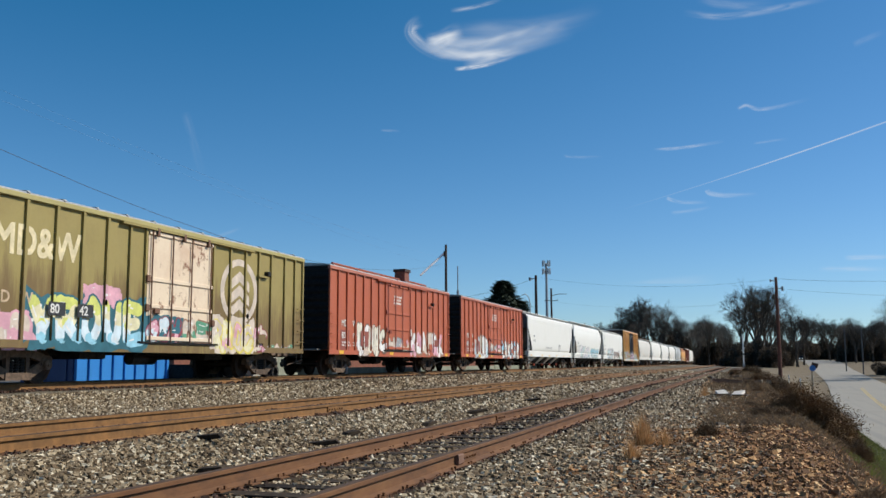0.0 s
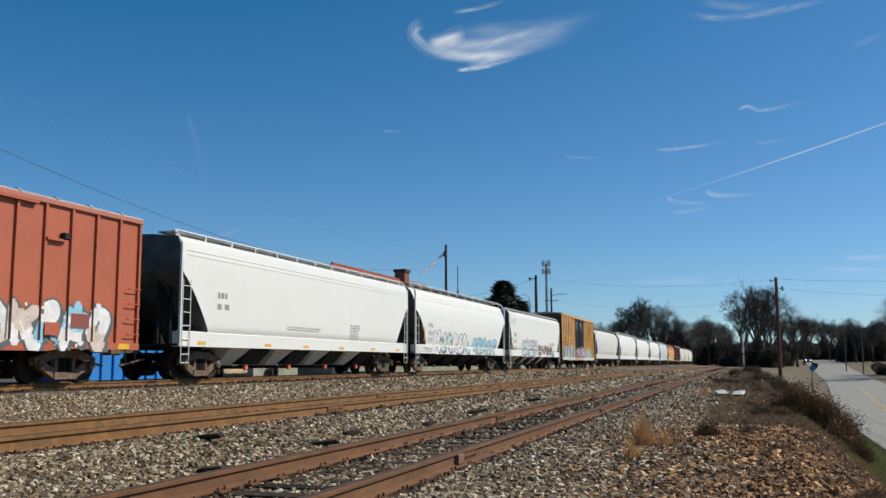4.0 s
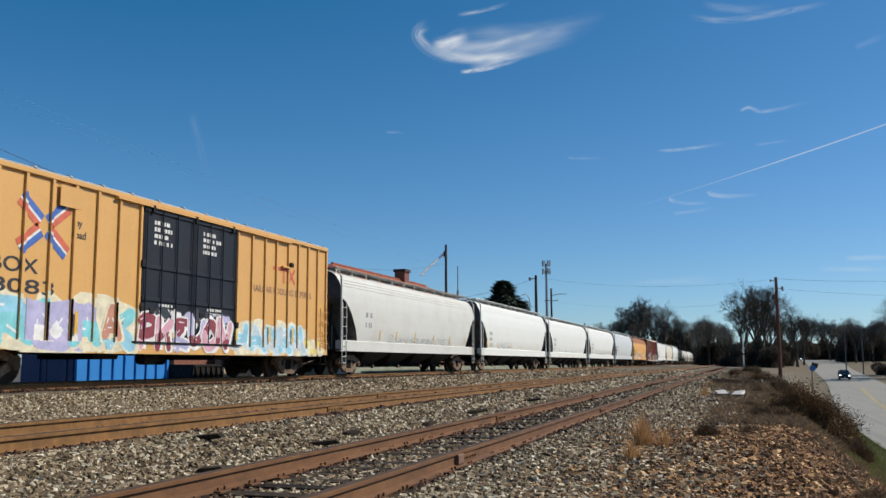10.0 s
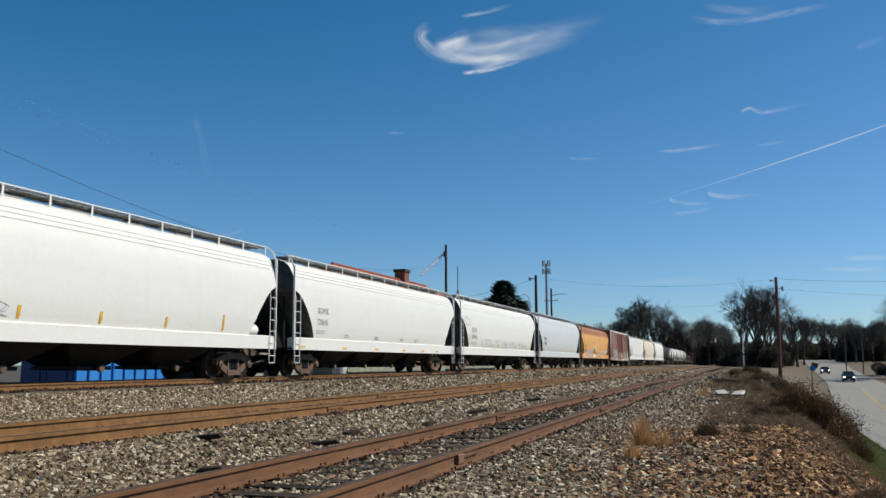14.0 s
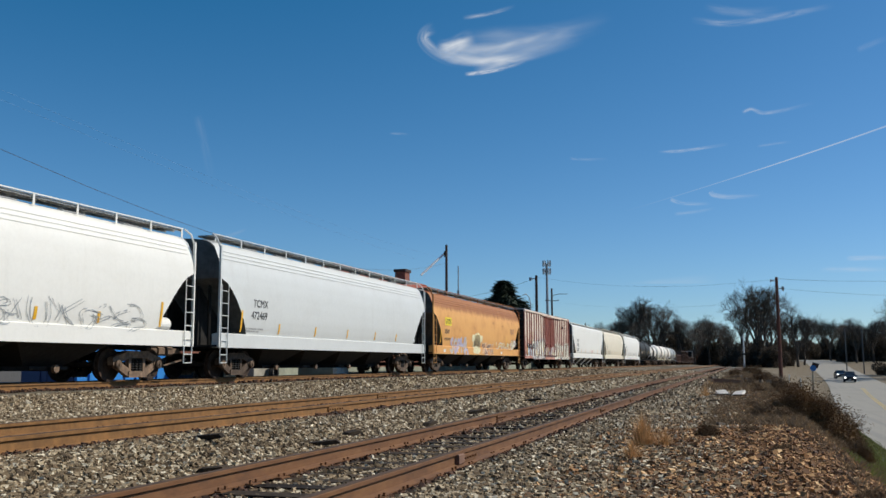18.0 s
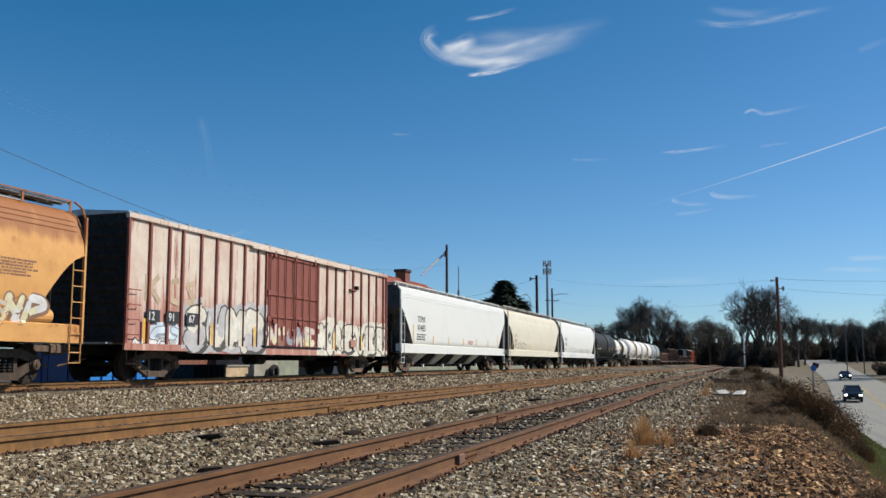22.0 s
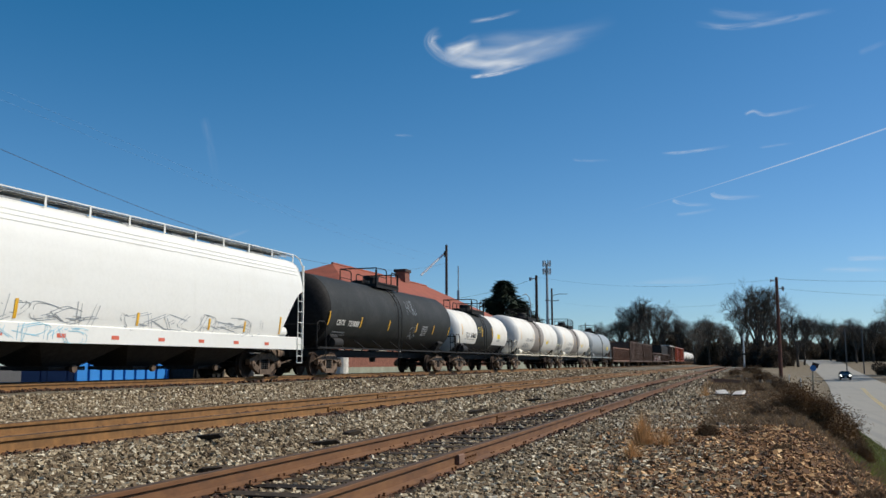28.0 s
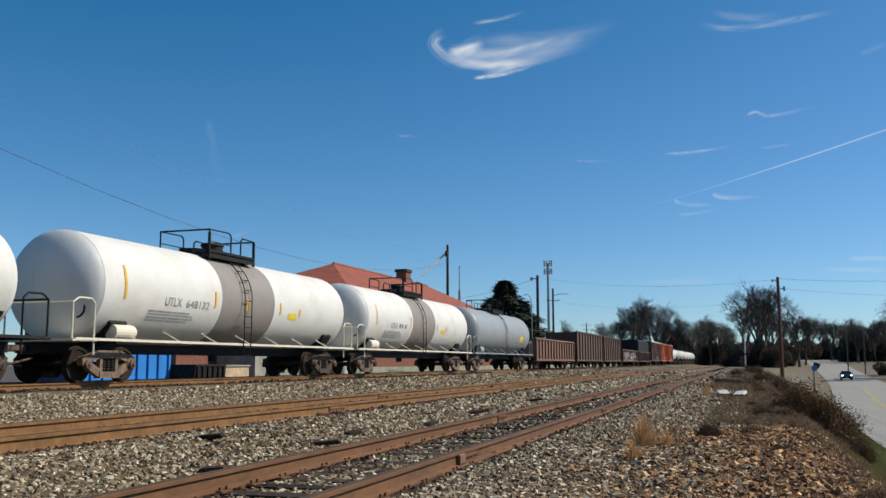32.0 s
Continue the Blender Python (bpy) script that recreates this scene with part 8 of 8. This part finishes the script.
    wire((-29.3, 147.8, 11.2), (3.35, 90.7, 6.9), 0.9, 0.007)


def hip_roof(x0, x1, y0, y1, ez, rz, ry0, ry1, over=0.6):
    xm = (x0 + x1) / 2
    sh = Shape()
    A, B, C, D = (x0 - over, y0 - over, ez), (x1 + over, y0 - over, ez), (x1 + over, y1 + over, ez), (x0 - over, y1 + over, ez)
    R0, R1 = (xm, ry0, rz), (xm, ry1, rz)
    sh.face([B, C, R1, R0]).face([D, A, R0, R1]).face([A, B, R0]).face([C, D, R1])
    e = 0.22
    low = [(a, b, c - e) for a, b, c in (A, B, C, D)]
    top = [A, B, C, D]
    for i in range(4):
        j = (i + 1) % 4
        sh.face([low[i], low[j], top[j], top[i]])
    sh.face(low[::-1])
    return sh


def build_depot():
    d = thing("depot_building", "brick railway depot with a red hipped roof and chimney", "building")
    part("wall", Shape().box(-31.2, -22.8, 50, 86, 0.9, 5.2), M["brick"], d)
    part("plinth", Shape().box(-31.25, -22.72, 49.9, 86.1, 0.1, 0.9), M["greenwall"], d, "pale green plaster plinth")
    part("roof", hip_roof(-31.2, -22.8, 50.6, 85.6, 5.25, 8.08, 58.0, 78.0, 0.9), M["roofred"], d, "red hipped roof")
    for yy in np.arange(52, 85, 4.0):
        w = part("window", Shape().box(-22.8, -22.74, yy, yy + 1.3, 2.0, 3.9), M["glass"], d)
        part("sill", Shape().box(-22.8, -22.66, yy - 0.1, yy + 1.4, 1.9, 2.0), M["concrete"], w)
    ridge = Shape().tube((-27, 58, 8.1), (-27, 78, 8.1), 0.09, 0.09, 8)
    part("ridge_cap", ridge, M["roofred"], d)
    ch = part("chimney", Shape().box(-27.45, -26.55, 71.4, 72.5, 7.2, 8.75), M["brick"], d, "square brick chimney")
    part("chimney_cap", Shape().box(-27.55, -26.45, 71.3, 72.6, 8.75, 8.98), M["polewood"], ch)
    d2 = thing("freight_shed", "low brick freight shed with a red hipped roof", "building")
    part("wall", Shape().box(-31.5, -26.6, 39.0, 48.0, 0.1, 4.6), M["brick"], d2)
    part("roof", hip_roof(-31.5, -26.6, 39.0, 48.0, 4.6, 6.85, 43.0, 45.3, 0.6), M["roofred"], d2, "red hipped roof")
    # freight yard things seen below the cars
    c = thing("steel_container", "bright blue ribbed steel container beside the line", "container", at=(-23.9, 0, 0.28))
    part("body", Shape().box(-2.5, 0.0, 28.7, 34.5, 0.12, 2.4), M["bluesteel"], c)
    for k in range(9):
        yy = 28.7 + 5.7 * k / 8
        part("rib", Shape().box(0.0, 0.09, yy, yy + 0.14, 0.12, 2.4), M["bluesteel"], c)
    part("top_rail", Shape().box(-2.56, 0.12, 28.65, 34.55, 2.4, 2.52), M["bluesteel"], c)
    part("skid", Shape().box(-2.2, -0.1, 28.7, 34.5, 0.0, 0.12), M["black"], c)
    # end doors in navy: the end's shade painted as colour
    for x0 in (-2.46, -1.23):
        dr = part("end_door", Shape().box(x0, x0 + 1.19, 28.64, 28.7, 0.16, 2.38), M["navysteel"], c, "navy end door")
        part("lock_bar", Shape().tube((x0 + 0.9, 28.62, 0.2), (x0 + 0.9, 28.62, 2.3), 0.025), M["navysteel"], dr)
    w1 = thing("platform_wall", "pale concrete platform wall with a ledge", "wall")
    part("wall", Shape().box(-24.5, -23.0, 8, 24.0, 0.1, 1.25), M["concrete"], w1)
    part("coping", Shape().box(-24.6, -22.85, 8, 24.1, 1.25, 1.42), M["slab"], w1)
    t = thing("steel_skip", "long black steel skip beside the platform", "skip", at=(-22.6, 34.6, 0.28))
    part("body", Shape().prism_y([(-2.0, 0.1), (-0.05, 0.1), (0.0, 0.72), (-2.05, 0.72)], 0.0, 2.4), M["black"], t)
    part("rim", Shape().box(-2.1, 0.05, -0.05, 2.45, 0.72, 0.82, 0.01), M["black"], t)
    for k in range(6):
        part("side_rib", Shape().box(0.0, 0.06, 0.1 + 0.42 * k, 0.2 + 0.42 * k, 0.1, 0.72), M["black"], t)
    part("skid", Shape().box(-1.8, -0.2, 0.1, 2.3, 0.0, 0.1), M["black"], t)
    b = thing("wooden_crate", "weathered tan wooden crate by the platform", "crate", at=(-22.6, 37.05, 0.28))
    part("box", Shape().box(-1.3, 0.0, 0.0, 2.09, 0.0, 0.72, 0.02), M["marktan"], b)
    part("lid", Shape().box(-1.35, 0.05, -0.05, 2.14, 0.72, 0.80), M["concrete"], b)
    w3 = thing("loading_dock", "pale cream plastered loading dock", "wall")
    part("wall", Shape().box(-26.5, -24.2, 42.53, 45.13, 0.1, 2.2), M["concrete"], w3)
    part("coping", Shape().box(-26.5, -24.1, 42.43, 45.23, 2.2, 2.35), M["slab"], w3)
    w4 = thing("loading_dock", "pale green plastered loading dock", "wall")
    part("wall", Shape().box(-26.0, -24.4, 45.43, 47.95, 0.1, 1.7), M["greenwall"], w4)
    ty = thing("tyre_ring", "old black tyre leaning at the loading dock", "tyre", at=(-23.9, 44.13, 0.68))
    part("tread", Shape().lathe_x([(-0.12, 0.24), (-0.13, 0.36), (0.0, 0.42), (0.13, 0.36), (0.12, 0.24), (-0.12, 0.24)], 20), M["rubber"], ty)
    w2 = thing("white_tank", "small white steel tank beside the depot", "tank", at=(-22.2, 49.0, 0.3))
    part("shell", Shape().tube((0, 0, 0.0), (0, 0, 1.5), 0.45, 0.45, 16), M["markwhite"], w2)
    part("cap", Shape().tube((0, 0, 1.5), (0, 0, 1.62), 0.45, 0.2, 16), M["markwhite"], w2)
    # fence and low walls that close the yard
    f = thing("low_wall", "long pale green yard wall", "wall")
    part("wall", Shape().box(-23.6, -23.2, 88, 185, 0.0, 1.35), M["greenwall"], f)


def build_signs():
    z = ground_z(7.6, 113.8)
    s = thing("road_sign", "blue round sign on a short timber post", "sign", at=(7.6, 113.8, z))
    part("post", Shape().box(-0.09, 0.09, -0.09, 0.09, -0.1, 2.6, 0.01), M["marktan"], s)
    part("face", Shape().tube((0.1, -0.14, 2.65), (0.1, -0.11, 2.65), 0.34, 0.34, 20), M["signblue"], s, "blue round sign face")
    part("back_plate", Shape().box(-0.95, -0.25, -0.10, -0.07, 2.65, 3.2), M["polewood"], s, at=pose(0, 0, 0, 0, 18, 0))
    for x, y in ((6.6, 118.9), (5.4, 121)):
        m = thing("marker_post", "short white marker post by the side street", "post", "marker posts", at=(x, y, ground_z(x, y)))
        part("shaft", Shape().tube((0, 0, -0.1), (0, 0, 1.0), 0.07, 0.07, 8), M["markwhite"], m)
        part("cap", Shape().tube((0, 0, 1.0), (0, 0, 1.05), 0.08, 0.05, 8), M["steel"], m)
    z = ground_z(24.5, 172)
    mb = thing("mailbox", "dark mailbox on a post by the road", "mailbox", at=(24.5, 172, z))
    part("post", Shape().tube((0, 0, -0.1), (0, 0, 1.0), 0.08, 0.08, 8), M["polewood"], mb)
    part("box", Shape().prism_y([(-0.25, 1.0), (0.25, 1.0), (0.25, 1.3), (0.12, 1.45), (-0.12, 1.45), (-0.25, 1.3)], -0.4, 0.4), M["black"], mb)


# ---- road vehicles; local y points ahead ----
def road_car(label, paint_m, suv, lit):
    v = thing("suv" if suv else "sedan", label, "car", "cars on the road")
    L, W = (4.1, 0.84) if suv else (4.3, 0.84)
    belt, roof = (0.95, 1.54) if suv else (0.88, 1.36)
    body = Shape()
    prof = [(-L / 2, 0.38), (-L / 2 + 0.12, 0.24), (L / 2 - 0.2, 0.24), (L / 2, 0.42), (L / 2 + 0.02, 0.68), (L / 2 - 0.12, belt - 0.16), (L / 2 - 1.1, belt), (-L / 2 + 0.1, belt + 0.02), (-L / 2 - 0.02, 0.8)]
    n = len(prof)
    vs = []
    for x, k in ((-W, 0.97), (-W + 0.06, 1.0), (W - 0.06, 1.0), (W, 0.97)):
        vs += [(x, y * k, 0.24 + (z - 0.24) * (k + 0.02)) for y, z in prof]
    fs = [(j * n + i, j * n + (i + 1) % n, (j + 1) * n + (i + 1) % n, (j + 1) * n + i) for j in range(3) for i in range(n)] + [tuple(range(n))[::-1], tuple(range(3 * n, 4 * n))]
    body.add(vs, fs)
    part("body", body, paint_m, v, smooth_it=True)
    cab = Shape()
    back = -L / 2 + (0.15 if suv else 0.75)
    low = [(-0.79, back), (0.79, back), (0.79, L / 2 - 1.15), (-0.79, L / 2 - 1.15)]
    top = [(-0.62, back + (0.3 if suv else 0.75)), (0.62, back + (0.3 if suv else 0.75)), (0.62, L / 2 - 2.05), (-0.62, L / 2 - 2.05)]
    cab.add([(x, y, belt - 0.02) for x, y in low] + [(x, y, roof - 0.06) for x, y in top], [(0, 1, 5, 4), (1, 2, 6, 5), (2, 3, 7, 6), (3, 0, 4, 7)])
    part("window_band", cab, M["glass"], v, "dark glass all round")
    part("roof", Shape().add([(x, y, roof - 0.06) for x, y in top] + [(x * 0.93, y * 0.95, roof) for x, y in top], [(0, 1, 5, 4), (1, 2, 6, 5), (2, 3, 7, 6), (3, 0, 4, 7), (4, 5, 6, 7)]), paint_m, v)
    for sx in (-1, 1):
        for a, b in zip(((low[2] if sx > 0 else low[3]), (low[1] if sx > 0 else low[0])), ((top[2] if sx > 0 else top[3]), (top[1] if sx > 0 else top[0]))):
            part("pillar", Shape().tube((a[0], a[1], belt - 0.02), (b[0], b[1], roof - 0.05), 0.045), paint_m, v)
        part("mirror", Shape().box(min(sx * 0.82, sx * 0.95), max(sx * 0.82, sx * 0.95), L / 2 - 1.5, L / 2 - 1.35, belt, belt + 0.14, 0.03), paint_m, v)
        part("headlight", Shape().box(min(sx * 0.50, sx * 0.78), max(sx * 0.50, sx * 0.78), L / 2 - 0.08, L / 2 + 0.03, 0.60, 0.76, 0.03), M["headlight"] if lit else M["alloy"], v, "lit headlight" if lit else "clear headlight")
        part("tail_light", Shape().box(min(sx * 0.56, sx * 0.78), max(sx * 0.56, sx * 0.78), -L / 2 - 0.02, -L / 2 + 0.05, 0.75, 0.95), M["markred"], v)
        for wy in (-L / 2 + 0.85, L / 2 - 0.9):
            w = part("wheel", Shape().lathe_x([(-0.11, 0.0), (-0.11, 0.32), (-0.08, 0.35), (0.08, 0.35), (0.11, 0.32), (0.11, 0.0)], 20), M["rubber"], v, at=(sx * 0.73, wy, 0.35))
            part("rim", Shape().lathe_x([(sx * 0.112, 0.22), (sx * 0.125, 0.20), (sx * 0.12, 0.0)], 12), M["alloy"], w)
    part("grille", Shape().box(-0.48, 0.48, L / 2 - 0.04, L / 2 + 0.025, 0.52, 0.70), M["black"], v)
    part("bumper", Shape().box(-0.78, 0.78, L / 2 - 0.15, L / 2 + 0.05, 0.30, 0.48, 0.05), paint_m, v)
    plate_m = Shape().box(-0.16, 0.16, L / 2 + 0.05, L / 2 + 0.055, 0.36, 0.46)
    part("plate", plate_m, M["markwhite"], v)
    if suv:
        for sx in (-0.62, 0.62):
            part("roof_rail", Shape().tube((sx, back + 0.5, roof + 0.05), (sx, L / 2 - 2.3, roof + 0.05), 0.025), M["alloy"], v)
    return v


VEHICLES = []
CLOUDS = []


def build_vehicles():
    a = road_car("dark blue sport utility vehicle with headlights on", M["carpaint"], True, True)
    VEHICLES.append((a, [(0, 430), (1, 412), (2, 388), (3, 352), (4, 290), (5, 230), (6, 190), (7, 178), (8, 170), (9, 164), (10, 160), (11, 155), (12, 150), (13, 149), (15, 148), (18, 147), (19, 143), (20, 127), (21, 111), (22, 96.5), (23, 82.5), (24, 68.5), (25, 55), (26, 41), (27, 27), (29, -2), (32, -48)]))
    b = road_car("black sedan waiting at the junction with headlights on", M["carpaint2"], False, True)
    VEHICLES.append((b, [(0, 620), (9, 420), (10, 355), (11, 300), (12, 258), (13, 232), (14, 197), (15, 183), (16.5, 174), (17, 172), (18, 167), (19, 161.5), (20, 160.5), (23, 160), (32, 159.5)]))
    p = road_car("dark red parked sedan beside the forecourt", M["brownred"], False, False)
    p.matrix_basis = pose(24.2, 163, ground_z(24.2, 163) + 0.06, 0, 0, 75)


# ---- clouds: one thin layer of cirrus that drifts as a whole ----
def build_clouds():
    layer = thing("cirrus_clouds", "thin white cirrus wisps in a clear blue sky", "clouds", kind="structure")
    H = 400.0

    def at(az, el, up=0.0):
        r = (H + up) / math.tan(radians(el))
        return (r * math.sin(radians(az)), r * math.cos(radians(az)), CAM_Z + H + up)

    rows = []
    rows += [([(-19.24, 21.24), (-19.83, 20.95), (-20.01, 20.42), (-19.29, 19.72), (-18.06, 19.19), (-16.6, 19.01)], 0.98, 1.05, 0.3), ([(-19.07, 19.72), (-18.17, 20.01), (-17.38, 20.38), (-16.59, 20.7)], 1.34, 1.6, 0.25), ([(-19.29, 19.93), (-17.49, 19.68), (-15.03, 19.77), (-12.12, 20.14), (-9.67, 20.73)], 1.6, 1.0, 0.2), ([(-18.62, 19.43), (-16.82, 19.14), (-14.81, 19.15), (-12.8, 19.47), (-9.23, 20.3)], 1.0, 1.3, 0.2), ([(-17.28, 18.29), (-16.16, 18.38), (-14.81, 18.59), (-13.02, 19.06)], 0.35, 1.6, 0.2)]
    rows += [([(-16.72, 18.47), (-15.26, 18.79), (-13.91, 19.17), (-12.13, 19.53)], 0.87, 0.8, 0.3), ([(-17.72, 20.46), (-15.02, 20.55), (-11.89, 20.63), (-9.66, 20.89), (-7.44, 21.65)], 1.73, 0.42, 0.3), ([(-16.15, 19.54), (-14.35, 20.09), (-12.78, 20.45), (-11.21, 21.05)], 0.65, 0.7, 0.3), ([(-17.53, 21.77), (-16.02, 21.95), (-15.0, 22.18), (-13.83, 22.47)], 0.39, 0.9, 0.25), ([(-2.74, 20.95), (-0.26, 20.47), (2.17, 20.5), (4.16, 20.62), (6.09, 20.76)], 0.56, 0.8, 0.25)]
    rows += [([(-1.87, 21.65), (-0.23, 21.17), (1.39, 20.94), (2.99, 20.93)], 0.74, 0.5, 0.3), ([(0.35, 15.02), (0.92, 15.21), (1.6, 14.92), (2.89, 14.98), (4.74, 15.29)], 0.32, 0.95, 0.12), ([(-4.81, 12.99), (-3.25, 12.98), (-1.8, 13.09), (-0.37, 13.24)], 0.28, 0.95, 0.25), ([(-10.27, 12.84), (-9.19, 12.72), (-7.69, 12.7)], 0.26, 0.4, 0.3), ([(1.22, 12.96), (2.2, 13.02), (3.37, 13.06)], 0.26, 0.32, 0.3)]
    rows += [([(-21.95, 14.54), (-21.28, 14.52), (-20.58, 14.49)], 0.22, 0.4, 0.3), ([(7.05, 17.96), (7.81, 18.2), (8.92, 18.48)], 0.52, 0.25, 0.3), ([(-4.0, 10.0), (-3.16, 9.72), (-1.5, 9.63)], 0.32, 0.9, 0.2), ([(-1.63, 10.39), (-1.38, 10.14), (-0.33, 9.98), (1.45, 9.97)], 0.39, 1.2, 0.1), ([(-3.76, 9.09), (-2.68, 9.15), (-1.28, 9.35)], 0.32, 0.5, 0.3)]
    rows += [([(-12.47, 3.89), (-8.28, 4.19), (-4.85, 4.61), (-1.02, 4.99)], 1.2, 1.6, 0.35), ([(4.52, 5.36), (6.32, 5.32), (8.64, 5.18)], 0.43, 0.6, 0.35), ([(5.94, 5.95), (7.24, 5.95), (8.68, 5.84)], 0.43, 0.8, 0.3), ([(-34.12, 15.09), (-33.59, 13.44), (-32.84, 10.93)], 0.71, 0.16, 0.3), ([(-31.98, 7.77), (-31.31, 8.0), (-30.53, 8.33)], 0.28, 0.4, 0.3)]
    for k, (pts, w, dens, soft) in enumerate(rows):
        line = bend(pts, 5) if len(pts) > 3 else bend([pts[0], pts[0], *pts[1:]], 5)[4:]
        vs, ln = [], 0.0
        for i, (a, e) in enumerate(line):
            p, q = line[max(0, i - 1)], line[min(len(line) - 1, i + 1)]
            ce = math.cos(radians(e))
            da, de = (q[0] - p[0]) * ce, q[1] - p[1]
            n = math.hypot(da, de)
            ln += n / 2
            na, ne = -de / n * w / 2 / ce, da / n * w / 2
            vs += [at(a - na, e - ne, 1.5 * k), at(a + na, e + ne, 1.5 * k)]
        m = len(line) - 1
        me = bpy.data.meshes.new("wisp")
        me.from_pydata(vs, [], [(2 * i, 2 * i + 2, 2 * i + 3, 2 * i + 1) for i in range(m)])
        uv = me.uv_layers.new(name="along")
        for i in range(m):
            for j, (da, v) in enumerate(((0, 0), (1, 0), (1, 1), (0, 1))):
                uv.data[4 * i + j].uv = ((i + da) / m, v)
        me.materials.append(cloud_mat("ice_cloud", k + 1, soft, dens * (0.72 if k < 8 else 0.5), 1.5, 0.0, max(0.7, ln / w * 0.26)))
        part("wisp", me, None, layer)
    seg = 24
    trail = bpy.data.meshes.new("contrail")
    vs = []
    for i in range(seg + 1):
        f = i / seg
        a, e = -6.7 + 16.2 * f, 9.42 + 4.33 * f
        w = 0.03 + 0.055 * f
        vs += [at(a, e - w), at(a, e + w)]
    trail.from_pydata(vs, [], [(2 * i, 2 * i + 2, 2 * i + 3, 2 * i + 1) for i in range(seg)])
    uv = trail.uv_layers.new(name="along")
    for i in range(seg):
        for j, c in enumerate(((0, 0), (1, 0), (1, 1), (0, 1))):
            uv.data[4 * i + j].uv = (0.05 + 0.38 * (i + c[0]) / seg, c[1])
    trail.materials.append(cloud_mat("contrail_ice", 40, 0.3, 0.95, 0.4))
    part("contrail", trail, None, layer, "straight thin contrail")
    CLOUDS.append(layer)


def build_all():
    build_ground()
    build_road()
    build_tracks()
    build_train()
    build_depot()
    build_poles()
    build_signs()
    build_vehicles()
    build_clouds()
    build_trees()
    build_brush()
    build_cover()


# ---- movement ----
RUN = [(0, 0.0), (2, 22.92), (4, 45.69), (6, 68.42), (8, 91.23), (10, 114.22), (12, 137.47), (14, 160.99), (16, 184.78), (18, 208.55), (20, 231.97), (22, 255.42), (24, 279.25), (26, 302.99), (28, 326.19), (30, 349.19), (32, 372.34)]


def motions():
    tx, tz = TRACK_X["train"], RAIL_Z["train"]
    for car, s0, half in TRAIN:
        rows = []
        for t, d in RUN:
            s = s0 - d
            a, b = on_line(tx, s - half), on_line(tx, s + half)
            turn = -math.degrees(math.atan2(b[0] - a[0], b[1] - a[1]))
            rows.append((t, pose((a[0] + b[0]) / 2, (a[1] + b[1]) / 2, tz, 0, 0, turn)))
        walk(car, rows)
    for car, way in VEHICLES:
        rows = []
        for t, y in way:
            x = lerp_at(y, ROAD_MID) - lerp_at(y, LANE)
            x2 = lerp_at(y - 4, ROAD_MID) - lerp_at(y - 4, LANE)
            z = lerp_at(y, ROAD_Z) + 0.02
            rows.append((t, pose(x, y, z, 0, 0, 180 + math.degrees(math.atan2(x2 - x, 4.0)))))
        walk(car, rows)
    for cloud in CLOUDS:
        walk(cloud, [(0, pose(0, 0, 0)), (32, pose(12, 46, 0))])


build_all()
motions()
